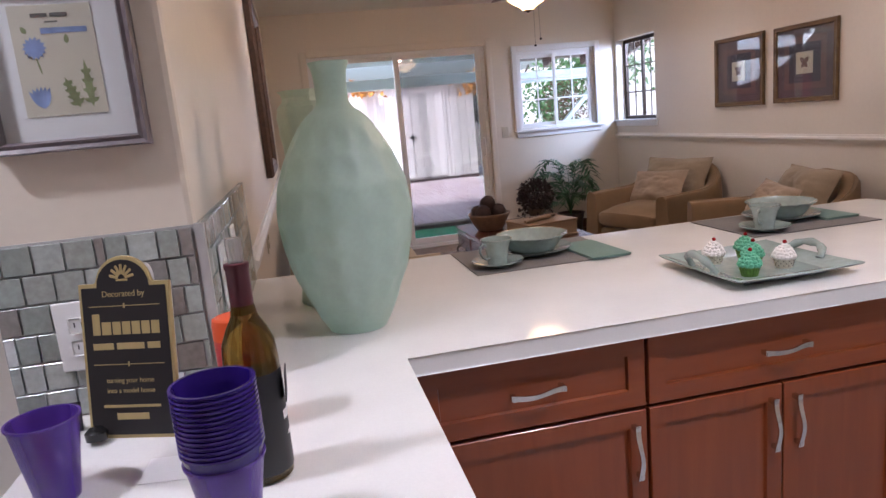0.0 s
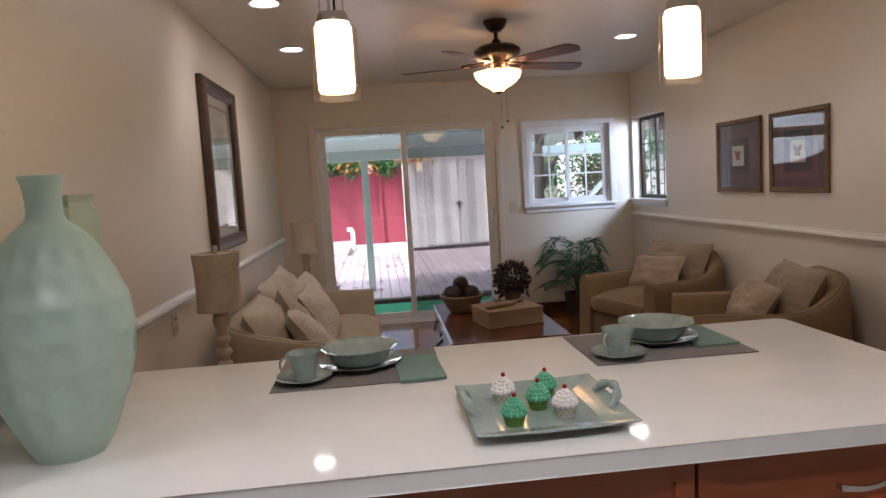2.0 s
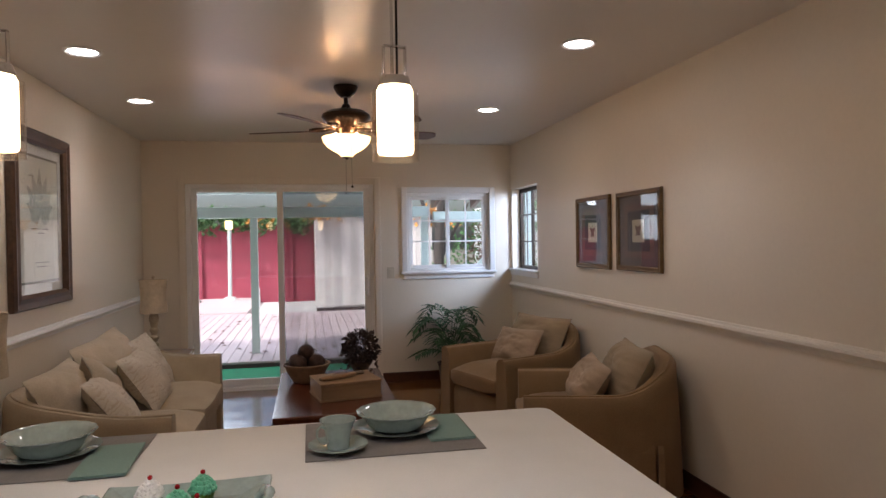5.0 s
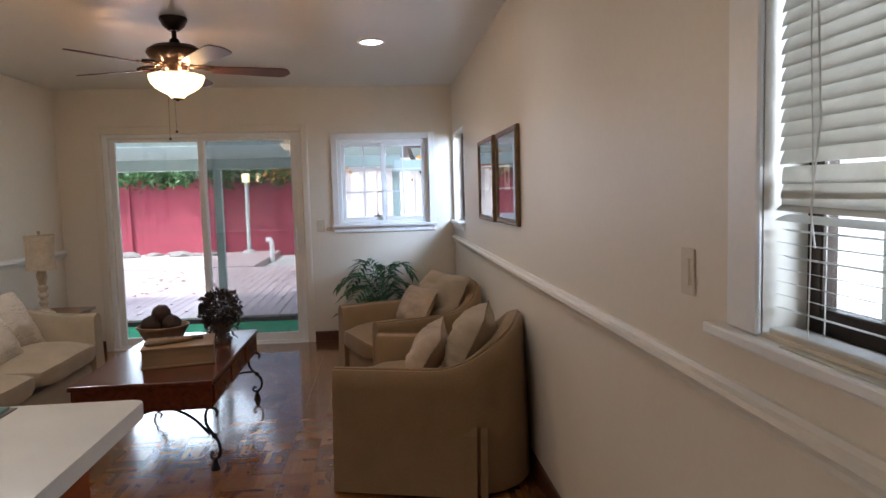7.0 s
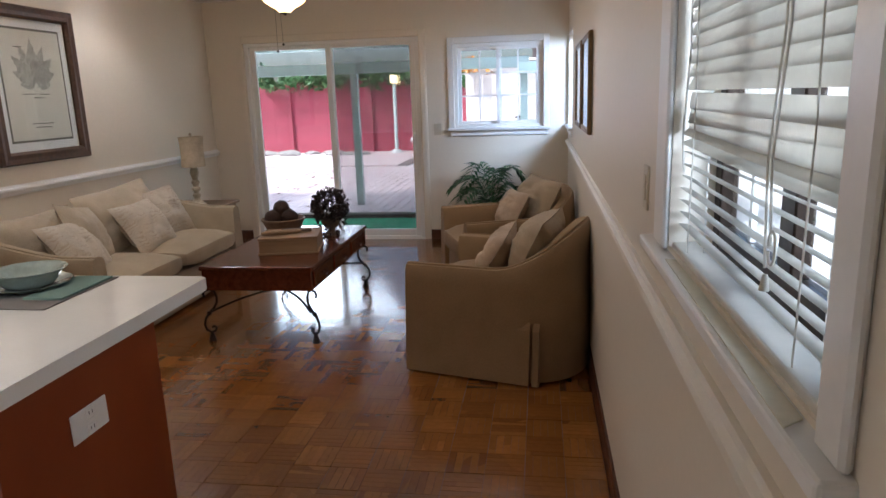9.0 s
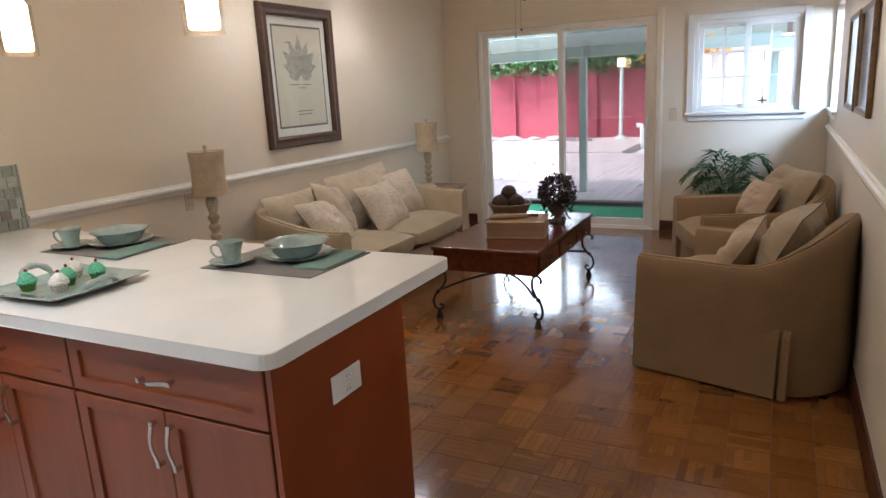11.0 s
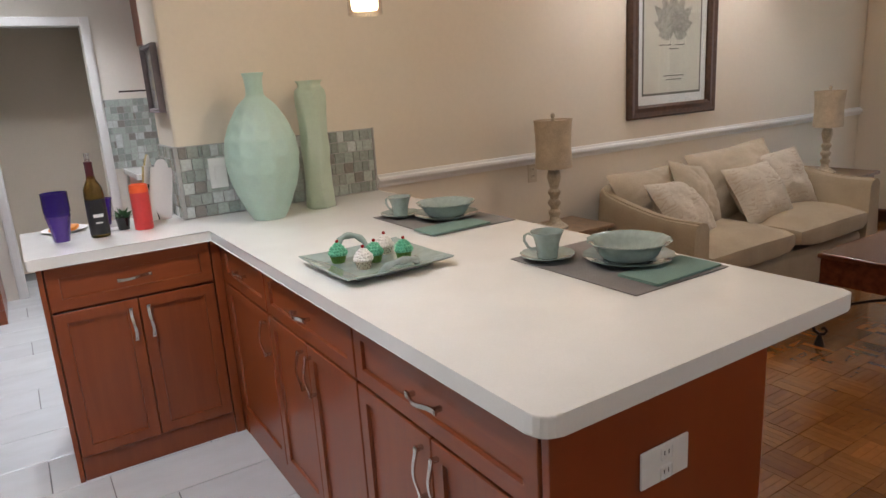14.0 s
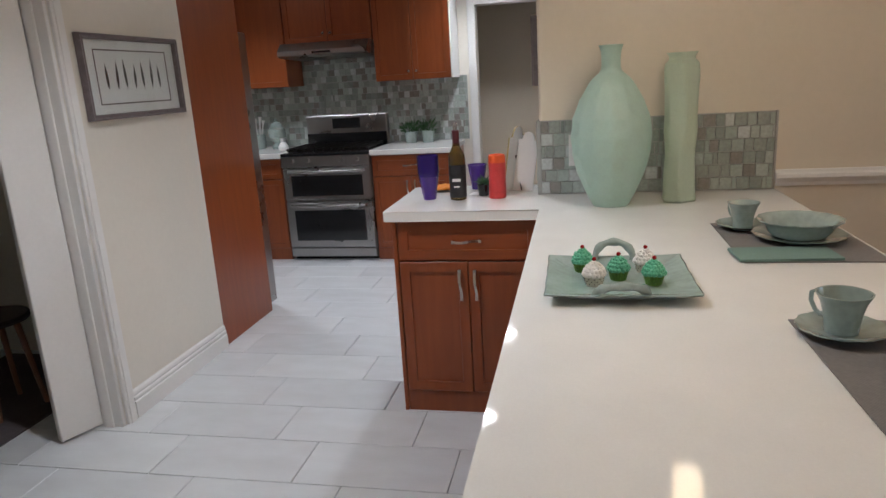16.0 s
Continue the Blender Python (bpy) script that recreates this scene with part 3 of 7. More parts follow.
structure("wall_south_2", wall("y", -0.44, -0.30, (1.62, EAST), 0, CEIL), M_KWALL, "plain pale wall closing the kitchen")
structure("wall_south_3", wall("y", -0.44, -0.30, (0.67, 1.62), 2.06, CEIL), M_KWALL, "pale wall above the laundry doorway")
structure("wall_kitchen_end", wall("y", 3.2, 3.33, (KBACK - 0.13, -0.245), 0, CEIL), M_KWALL, "plain pale wall closing the kitchen end")
structure("wall_kitchen_south", wall("y", -2.33, -2.2, (KBACK - 0.13, -0.1), 0, CEIL), M_KWALL, "plain pale wall closing the cooking alcove")
structure("wall_fridge", wall("x", -0.24, -0.12, (-2.2, -0.44), 0, CEIL), M_KWALL, "plain wall behind the refrigerator")
structure("wall_hall", box(-3.85, -3.7, -0.2, 2.8, 0, CEIL), M_HALL, "tan hallway wall beyond the doorway")
structure("wall_hall_side_1", box(-3.7, KBACK - 0.13, -0.2, -0.1, 0, CEIL), M_HALL, "tan hallway side wall")
structure("wall_hall_side_2", box(-3.7, KBACK - 0.13, 2.7, 2.8, 0, CEIL), M_HALL, "tan hallway side wall")
structure("wall_laundry", box(-0.12, 2.3, -2.1, -2.0, 0, CEIL), M_KWALL, "pale back wall of the laundry room")
structure("wall_laundry_side", box(2.2, 2.3, -2.0, -0.44, 0, CEIL), M_KWALL, "pale side wall of the laundry room")
structure("ceiling", box(-4.15, EAST + 0.13, -2.33, FAR + 0.13, CEIL, CEIL + 0.12), M_CEIL, "smooth semi-gloss cream ceiling with recessed lights")
structure("floor", box(-4.15, EAST, -2.33, FAR + 0.13, -0.16, -0.012), M_GROUT, "floor slab under tile and parquet")

# mouldings
def rail_profile(z):
    return [(0, z - 0.035), (0.012, z - 0.035), (0.016, z - 0.02), (0.022, z - 0.012), (0.03, z), (0.028, z + 0.014), (0.016, z + 0.02), (0.012, z + 0.032), (0, z + 0.032)]


def moulding(axis, at, sign, u0, u1, prof):
    """A moulding of (out, z) profile along a wall face."""
    bm = bmesh.new()
    rows = []
    for u in (u0, u1):
        rows.append([bm.verts.new((at + sign * o, u, z) if axis == "x" else (u, at + sign * o, z)) for o, z in prof])
    n = len(prof)
    for i in range(n):
        bm.faces.new((rows[0][i], rows[0][(i + 1) % n], rows[1][(i + 1) % n], rows[1][i]))
    bm.faces.new(rows[0]), bm.faces.new(rows[1])
    return bm


structure("trim_chair_rail_west", moulding("x", WEST, 1, 2.515, FAR, rail_profile(0.962)), M_WHITE, "white chair rail along the sofa wall")
structure("trim_chair_rail_east", moulding("x", EAST, -1, -0.30, FAR, rail_profile(0.993)), M_RAIL, "white chair rail along the armchair wall")
LOW = [(0, 0), (0.016, 0), (0.016, 0.085), (0.010, 0.10), (0, 0.10)]
structure("baseboard_west", moulding("x", WEST, 1, 2.24, FAR, LOW), M_BASE, "dark stained wooden baseboard")
structure("baseboard_east", moulding("x", EAST, -1, 1.6, FAR, LOW), M_BASE, "dark stained wooden baseboard")
structure("baseboard_north_1", moulding("y", FAR, -1, WEST + 0.016, 0.44, LOW), M_BASE, "dark stained wooden baseboard beside the sliding door")
structure("baseboard_north_2", moulding("y", FAR, -1, 2.43, EAST - 0.016, LOW), M_BASE, "dark stained wooden baseboard under the window")
TALL = [(0, 0), (0.018, 0), (0.018, 0.078), (0.011, 0.083), (0.015, 0.092), (0.015, 0.100), (0.008, 0.106), (0.012, 0.114), (0.010, 0.126), (0.004, 0.136), (0, 0.136)]
structure("baseboard_kitchen", moulding("y", -0.30, 1, -0.238, 0.605, TALL), M_WHITE, "tall white kitchen baseboard")


def casing(name, axis, at, sign, u0, u1, z0, z1, w, material=M_WHITE, sill=False, label="white painted casing"):
    """A flat moulded frame round an opening: two jamb boards and a head, proud of the wall."""
    a, b = sorted((at, at + sign * 0.018))
    bm = bmesh.new()
    for d in ((u0 - w, u0, z0, z1 + w), (u1, u1 + w, z0, z1 + w), (u0, u1, z1, z1 + w)):
        box(*((a, b, d[0], d[1]) if axis == "x" else (d[0], d[1], a, b)), d[2], d[3], 0.005, 2, bm)
        c = 0.012
        e0, e1 = sorted((at + sign * 0.018, at + sign * 0.024))
        if d[1] - d[0] < 0.2:
            box(*((e0, e1, d[0] + c, d[1] - c) if axis == "x" else (d[0] + c, d[1] - c, e0, e1)), d[2], d[3] - c, 0.002, 1, bm)
    return structure(name, bm, material, label)


casing("trim_door_casing", "y", FAR, -1, 0.50, 2.36, 0.0, 2.075, 0.07, label="cream painted casing round the sliding door", material=M_WALL)
casing("trim_kitchen_door", "x", KBACK, 1, 0.875, 1.575, 0, 2.02, 0.066, label="white casing round the hallway doorway")
casing("trim_laundry_door", "y", -0.30, 1, 0.67, 1.62, 0, 2.06, 0.06, label="white casing round the laundry doorway")

# sliding glass door
sd = thing("door_1", Matrix.Identity(4), "white vinyl sliding glass door to the patio", "door", kind="structure")
part("door_frame", boxes((0.50, 0.545, FAR + 0.02, FAR + 0.12, 0, 2.075), (2.315, 2.36, FAR + 0.02, FAR + 0.12, 0, 2.075), (0.545, 2.315, FAR + 0.02, FAR + 0.12, 2.04, 2.075), (0.545, 2.315, FAR - 0.01, FAR + 0.12, 0, 0.03), bev=0.004), M_VINYL, sd)
for x0, x1, y in ((0.545, 1.44, FAR + 0.085), (1.38, 2.315, FAR + 0.045)):
    sash = part("sash", boxes((x0, x0 + 0.055, y - 0.018, y + 0.018, 0.03, 2.04), (x1 - 0.055, x1, y - 0.018, y + 0.018, 0.03, 2.04), (x0 + 0.055, x1 - 0.055, y - 0.018, y + 0.018, 2.0, 2.04), (x0 + 0.055, x1 - 0.055, y - 0.018, y + 0.018, 0.03, 0.10), bev=0.004), M_VINYL, sd)
    pane = part("glass_pane", box(x0 + 0.055, x1 - 0.055, y - 0.003, y + 0.003, 0.10, 2.0), M_GLASS, sash)
    pane.visible_shadow = False
screen = part("insect_screen", box(1.44, 2.30, FAR + 0.107, FAR + 0.1085, 0.05, 2.03), M_SCREEN, sd, "fine grey insect screen")
screen.visible_shadow = False
part("door_handle", tube([(2.285, FAR + 0.03, 0.92), (2.285, FAR - 0.015, 0.94), (2.285, FAR - 0.025, 1.02), (2.285, FAR - 0.015, 1.10), (2.285, FAR + 0.03, 1.12)], 0.008), M_VINYL, sd, "white pull handle")
part("threshold", box(0.50, 2.36, FAR - 0.03, FAR + 0.13, -0.01, 0.012, 0.003), M_VINYL, sd)

# end window, a white slider with thin bars in its panes
w1 = thing("window_1", Matrix.Identity(4), "white vinyl sliding window with gridded panes", "window", kind="structure")
x0, x1, z0, z1 = WIN1
part("window_frame", boxes((x0, x0 + 0.035, FAR + 0.03, FAR + 0.12, z0, z1), (x1 - 0.035, x1, FAR + 0.03, FAR + 0.12, z0, z1), (x0 + 0.035, x1 - 0.035, FAR + 0.03, FAR + 0.12, z0, z0 + 0.035), (x0 + 0.035, x1 - 0.035, FAR + 0.03, FAR + 0.12, z1 - 0.035, z1), bev=0.003), M_VINYL, w1)
xm = 3.16
for a, b, y in ((x0 + 0.035, xm + 0.025, FAR + 0.095), (xm - 0.025, x1 - 0.035, FAR + 0.055)):
    sash = part("sash", boxes((a, a + 0.035, y - 0.012, y + 0.012, z0 + 0.035, z1 - 0.035), (b - 0.035, b, y - 0.012, y + 0.012, z0 + 0.035, z1 - 0.035), (a + 0.035, b - 0.035, y - 0.012, y + 0.012, z0 + 0.035, z0 + 0.07), (a + 0.035, b - 0.035, y - 0.012, y + 0.012, z1 - 0.07, z1 - 0.035), bev=0.003), M_VINYL, w1)
    pane = part("glass_pane", box(a + 0.035, b - 0.035, y - 0.003, y + 0.003, z0 + 0.07, z1 - 0.07), M_GLASS, sash)
    pane.visible_shadow = False
    part("muntin", box((a + b) / 2 - 0.008, (a + b) / 2 + 0.008, y - 0.011, y - 0.0035, z0 + 0.07, z1 - 0.07), M_VINYL, sash)
    for f in (0.36, 0.68):
        zz = z0 + 0.07 + f * (z1 - z0 - 0.14)
        part("muntin", box(a + 0.035, b - 0.035, y - 0.0115, y - 0.004, zz - 0.008, zz + 0.008), M_VINYL, sash)
part("casing", boxes((x0 - 0.06, x0, FAR - 0.02, FAR, z0, z1 + 0.06), (x1, x1 + 0.06, FAR - 0.02, FAR, z0, z1 + 0.06), (x0, x1, FAR - 0.02, FAR, z1, z1 + 0.06), (x0 - 0.045, x1 + 0.045, FAR - 0.017, FAR, z0 - 0.075, z0 - 0.022), bev=0.004), M_WHITE, w1)
part("window_sill", box(x0 - 0.07, x1 + 0.07, FAR - 0.05, FAR + 0.04, z0 - 0.022, z0 + 0.004, 0.006), M_WHITE, w1)

# corner window in the long wall, dark metal frame set deep
w2 = thing("window_2", Matrix.Identity(4), "deep-set window with dark metal frame and thin bars", "window", kind="structure")
y0, y1, z0, z1 = WIN2
xf = EAST + 0.085
part("window_frame", boxes((xf, xf + 0.035, y0, y0 + 0.04, z0, z1), (xf, xf + 0.035, y1 - 0.04, y1, z0, z1), (xf, xf + 0.035, y0 + 0.04, y1 - 0.04, z0, z0 + 0.04), (xf, xf + 0.035, y0 + 0.04, y1 - 0.04, z1 - 0.04, z1), (xf + 0.004, xf + 0.031, 6.925, 6.965, z0 + 0.04, z1 - 0.04), bev=0.003), M_BRONZE, w2, "dark bronze metal frame")
pane = part("glass_pane", box(xf + 0.015, xf + 0.02, y0 + 0.04, y1 - 0.04, z0 + 0.04, z1 - 0.04), M_GLASS, w2)
pane.visible_shadow = False
for y in (6.775, 7.105):
    part("muntin", box(xf + 0.005, xf + 0.012, y - 0.007, y + 0.007, z0 + 0.04, z1 - 0.04), M_BRONZE, w2)
for f in (0.34, 0.67):
    zz = z0 + f * (z1 - z0)
    part("muntin", box(xf + 0.0045, xf + 0.0115, y0 + 0.04, y1 - 0.04, zz - 0.007, zz + 0.007), M_BRONZE, w2)
part("apron", box(EAST - 0.014, EAST, y0 - 0.03, FAR - 0.002, z0 - 0.065, z0 - 0.02, 0.004), M_WHITE, w2)
part("window_sill", box(EAST - 0.035, EAST + 0.085, y0 - 0.04, FAR - 0.001, z0 - 0.02, z0 + 0.004, 0.006), M_WHITE, w2)

# near window with lowered blind
w3 = thing("window_3", Matrix.Identity(4), "window with dark lower frame behind a lowered blind", "window", kind="structure")
y0, y1, z0, z1 = WIN3
xf = EAST + 0.09
part("window_frame", boxes((xf, xf + 0.035, y0, y0 + 0.045, z0, z1), (xf, xf + 0.035, y1 - 0.045, y1, z0, z1), (xf, xf + 0.035, y0 + 0.045, y1 - 0.045, z0, z0 + 0.05), (xf, xf + 0.035, y0 + 0.045, y1 - 0.045, z1 - 0.045, z1), (xf, xf + 0.03, 1.49, 1.55, z0 + 0.05, z1 - 0.045), bev=0.003), M_BRONZE, w3, "dark bronze metal frame")
pane = part("glass_pane", box(xf + 0.013, xf + 0.018, y0 + 0.045, y1 - 0.045, z0 + 0.05, z1 - 0.045), M_GLASS, w3)
pane.visible_shadow = False
for f in (0.28, 0.78):
    y = y0 + f * (y1 - y0)
    part("muntin", box(xf + 0.02, xf + 0.03, y - 0.008, y + 0.008, z0 + 0.05, z1 - 0.045), M_VINYL, w3)
part("casing", boxes((EAST - 0.014, EAST, y0 - 0.06, y0, z0 - 0.008, z1 + 0.08), (EAST - 0.014, EAST, y1, y1 + 0.115, z0 - 0.008, z1 + 0.08), (EAST - 0.014, EAST, y0, y1, z1, z1 + 0.08), bev=0.005), M_WHITE, w3)
part("window_sill", box(EAST - 0.036, EAST + 0.09, y0 - 0.07, y1 + 0.178, z0 - 0.036, z0 - 0.009, 0.006), M_WHITE, w3)
solid("loose_slat", prism([(EAST - 0.030, y0 + 0.03), (EAST - 0.004, y0 + 0.05), (EAST - 0.002, y1 - 0.10), (EAST - 0.022, y1 - 0.09)], z0 - 0.0088, z0 - 0.0065), M_IVORYCARD, "loose cream blind slat lying on the window sill", "slat")

# blind: slats with ladder cords, one band of bunched slats
bl = thing("window_blind", Matrix.Translation((EAST + 0.030, 0, 0)), "cream slatted blind, lowered unevenly with tangled cords", "blind")
part("headrail", box(-0.022, 0.022, y0 + 0.01, y1 - 0.01, 2.075, 2.118, 0.003), M_BLIND, bl)
rng = random.Random(5)


def blind_slat(z, tilt, half, skew, bow):
    """One thin arched slat; skew lifts its far end, bow lets its middle hang."""
    bm = bmesh.new()
    rows = []
    for i in range(7):
        u = i / 6
        y = y0 + 0.012 + (y1 - y0 - 0.024) * u
        row = []
        for s in (-1, -0.4, 0.4, 1):
            arch = 0.0018 * (1 - s * s)
            dz = -s * half * math.sin(tilt) + arch * math.cos(tilt) + skew * (u - 0.5) - bow * (1 - (2 * u - 1) ** 2)
            row.append(bm.verts.new((s * half * math.cos(tilt) * -1 - arch * math.sin(tilt), y, z + dz)))
        rows.append(row)
    for a, b in zip(rows, rows[1:]):
        for i in range(3):
            bm.faces.new((a[i], a[i + 1], b[i + 1], b[i]))
    bmesh.ops.solidify(bm, geom=list(bm.faces), thickness=0.0012)
    SOFT.add(id(bm))
    part("slat", bm, M_BLIND, bl)


z = 2.062
while z > 1.478:
    blind_slat(z, radians(69 + rng.uniform(-2.5, 2.5)), 0.0175, rng.uniform(-0.001, 0.001), 0.0)
    z -= 0.0258
for z, tilt, skew, bow in ((1.455, 84, 0.004, 0.0), (1.432, 75, -0.006, 0.002), (1.408, 88, 0.010, 0.003), (1.392, 35, 0.016, 0.002), (1.372, 20, 0.010, 0.003)):
    blind_slat(z, radians(tilt), 0.0165, skew, bow)
z = 1.350
while z > 1.185:
    blind_slat(z, radians(-14 + rng.uniform(-4, 4)), 0.0140, 0.005 * (z - 1.16) / 0.19, 0.001)
    z -= 0.0252
part("bottom_rail", box(-0.025, 0.025, y0 + 0.012, y1 - 0.012, 1.1415, 1.162, 0.004), M_BLIND, bl)
for y in (y0 + 0.14, y1 - 0.12):
    for dx in (-0.016, 0.016):
        part("ladder_cord", tube([(dx, y, 2.07), (dx * 1.05, y + 0.004, 1.7), (dx * 0.9, y - 0.004, 1.45), (dx, y, 1.158)], 0.0014, 5), M_CORD, bl)
for y, e in ((y0 + 0.17, 1.30), (y0 + 0.185, 1.27), (y1 - 0.17, 1.33)):
    part("pull_cord", tube([(-0.036, y, 2.08), (-0.04, y + 0.006, 1.8), (-0.038, y - 0.006, 1.55), (-0.042, y + 0.01, 1.4), (-0.04, y, e)], 0.0018, 5), M_CORD, bl)
part("tassel", moved(lathe([(0, 0.020), (0.003, 0.020), (0.005, 0.009), (0.0065, 0), (0, 0)], 12), Matrix.Translation((-0.042, y0 + 0.175, 1.245))), M_BLIND, bl, "cord tassel")
part("tassel", moved(tube([(0, 0.012 * math.cos(a), 0.02 * math.sin(a)) for a in np.linspace(0, 6.0, 14)], 0.002, 5), Matrix.Translation((-0.042, y0 + 0.16, 1.30))), M_CORD, bl, "looped cord")


def plate(name, m, w, h, label, kind_of="outlet", material=M_WPLASTIC, n=1):
    """A wall plate facing -y in its own space, with rockers or sockets."""
    ob = thing(name, m, label, kind_of)
    part("cover_plate", box(-w / 2, w / 2, -0.006, 0.0, -h / 2, h / 2, 0.003), material, ob)
    for i in range(n):
        x = (i - (n - 1) / 2) * 0.046
        if kind_of == "switch":
            part("rocker", box(x - 0.016, x + 0.016, -0.010, -0.006, -0.033, 0.033, 0.002), material, ob)
        else:
            for dz in (-0.02, 0.02):
                sock = part("socket", box(x - 0.016, x + 0.016, -0.008, -0.006, dz - 0.014, dz + 0.014, 0.004), material, ob)
                for s in (-0.006, 0.006):
                    part("slot", box(x + s - 0.001, x + s + 0.001, -0.0086, -0.0079, dz - 0.003, dz + 0.006), M_SLOT, sock)
    return ob


plate("light_switch", pose(2.53, FAR, 1.15), 0.075, 0.12, "ivory light switch plate beside the sliding door", "switch", M_PLASTIC)
plate("light_switch", pose(WEST + 0.014, 1.715, 1.105, rz=90), 0.078, 0.135, "white rocker switch on the mosaic splashback", "switch")
plate("wall_outlet", pose(WEST + 0.014, 1.965, 1.105, rz=90), 0.078, 0.135, "white outlet plate on the mosaic splashback")
plate("wall_outlet", pose(-0.115, 1.536, 1.065), 0.078, 0.125, "white outlet plate behind the sign")
plate("wall_outlet", pose(WEST, 3.56, 0.875, rz=90), 0.07, 0.115, "ivory outlet plate under the chair rail", material=M_PLASTIC)
plate("light_switch", pose(EAST, 2.26, 1.235, rz=-90), 0.07, 0.115, "ivory switch plate beside the blind", "switch", M_PLASTIC)
plate("wall_outlet", pose(2.442, 1.886, 0.712, rz=90), 0.135, 0.078, "white outlet plate set sideways in the cabinet end panel")

# ---- recessed lights ----
def downlight(x, y, watts, group, colour=COOL):
    ob = thing("ceiling_light", Matrix.Translation((x, y, CEIL)), "round white recessed ceiling light, switched on", "ceiling light", group)
    part("trim_ring", lathe([(0.094, 0.0), (0.094, -0.006), (0.088, -0.010), (0.074, -0.006), (0.070, -0.001)], 32), M_WHITE, ob)
    lens = part("lens", lathe([(0, -0.003), (0.071, -0.003)], 32), M_DOWN, ob, "glowing lens")
    lamp("downlight_lamp", "SPOT", (x, y, CEIL - 0.03), watts, colour, 0.06, (x, y, 0), 125)
    return ob


for x, y in ((0.55, 4.21), (0.545, 5.46), (3.097, 3.70), (3.09, 5.48)):
    downlight(x, y, 8.5, "living room ceiling lights")
for x, y, watts in ((-0.76, 1.12, 35), (-2.2, 1.12, 34), (1.3, 0.75, 40), (-1.5, -0.9, 36)):
    downlight(x, y, watts, "kitchen ceiling lights", (1.0, 0.965, 0.93))

# ---- outdoors ----
structure("ground", box(-60, 60, 7.52, 120, -0.45, -0.30), M_GROUND, "garden ground")
structure("pavement", box(-9, 9, 7.52, 20.0, -0.298, -0.16), M_CONCRETE, "pale concrete yard slab")
solid("turf_mat", box(-1.5, 3.6, 7.54, 9.36, -0.158, -0.13, 0.006), M_TURF, "bright green artificial turf mat on the patio", "turf")
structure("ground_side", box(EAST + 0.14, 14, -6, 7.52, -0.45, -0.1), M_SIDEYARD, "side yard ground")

# patio cover on mint posts
pc = thing("patio_cover", Matrix.Identity(4), "pale mint painted patio roof on square posts", "patio cover")
part("roof_deck", box(-6, 3.42, FAR + 0.135, 10.35, 2.26, 2.30), M_SOFFIT, pc, "pale blue-grey painted soffit")
part("front_beam", box(-6, 3.42, 9.99, 10.11, 1.83, 1.98, 0.008), M_MINT, pc)
part("fascia", box(-6, 3.42, 10.33, 10.37, 2.18, 2.30, 0.004), M_MINT, pc)
for x in (-1.95, 0.945, 3.35):
    part("post", box(x - 0.05, x + 0.05, 10.0, 10.1, -0.16, 1.829, 0.006), M_MINT, pc)

# side lean-to seen through the end window
lean = thing("side_pergola", Matrix.Identity(4), "mint painted post and braces of the side pergola", "pergola")
part("post", box(4.55, 4.66, 9.0, 9.11, -0.16, 2.3, 0.006), M_MINT, lean)
part("beam", box(3.3, 4.72, 9.02, 9.1, 1.72, 1.86, 0.005), M_MINT, lean)
part("brace", moved(box(-0.03, 0.03, -0.03, 0.03, -0.5, 0.5, 0.004), pose(4.22, 9.06, 1.46, ry=45)), M_MINT, lean)
part("roof_panel", moved(box(3.45, 5.4, 0, 2.6, 0.122, 0.14), pose(0, 7.6, 2.5, rx=-12)), M_BASE, lean, "dark stained roof boards")
for x in (3.5, 4.1, 4.7, 5.3):
    part("rafter", moved(box(-0.03, 0.03, 0, 2.6, 0, 0.12), pose(x, 7.6, 2.5, rx=-12)), M_BASE, lean)

# deck of painted boards
deck = thing("deck", Matrix.Identity(4), "weathered dusty-pink painted board deck with fallen leaves", "deck", kind="structure")
part("deck_edge", box(-5.5, 4.2, 9.37, 9.40, -0.16, -0.075), M_DECKEDGE, deck)
part("deck_joists", box(-5.5, 4.2, 9.40, 15.5, -0.16, -0.08), M_DECKEDGE, deck)
part("upper_step", box(-5.5, 0.35, 15.5, 19.5, -0.16, -0.02), M_DECK, deck, "dusty pink raised deck step")

board_mesh = None
x = -5.45
while x < 4.15:
    if board_mesh is None:
        b0 = part("deck_board", box(-0.068, 0.068, 9.36, 15.5, -0.080, -0.05, 0.004, 1), M_DECK, deck)
        board_mesh = b0.data
        b0.location.x = x
    else:
        ob = new("deck_board", board_mesh)
        ob.parent = deck
        ob.location.x = x
    x += 0.143

# red fence
fence = thing("fence", Matrix.Identity(4), "faded red painted board fence along the yard", "fence")
fb = None
for i, x in enumerate(np.arange(-9.0, 4.0, 0.2)):
    if fb is None:
        ob = part("fence_board", box(-0.0995, 0.0995, 19.5, 19.525, -0.16, 2.0, 0.002, 1), M_FENCE, fence)
        fb = ob.data
    else:
        ob = new("fence_board", fb)
        ob.parent = fence
    ob.location = (x, 0.002 * (i % 2), 0.0)
for x in np.arange(-8.4, 3.5, 2.4):
    part("fence_post", box(x - 0.045, x + 0.045, 19.43, 19.5, -0.16, 1.95, 0.004), M_FENCE, fence)
for z in (0.25, 1.75):
    part("fence_rail", box(-9, 3.9, 19.528, 19.57, z, z + 0.09), M_FENCE, fence)

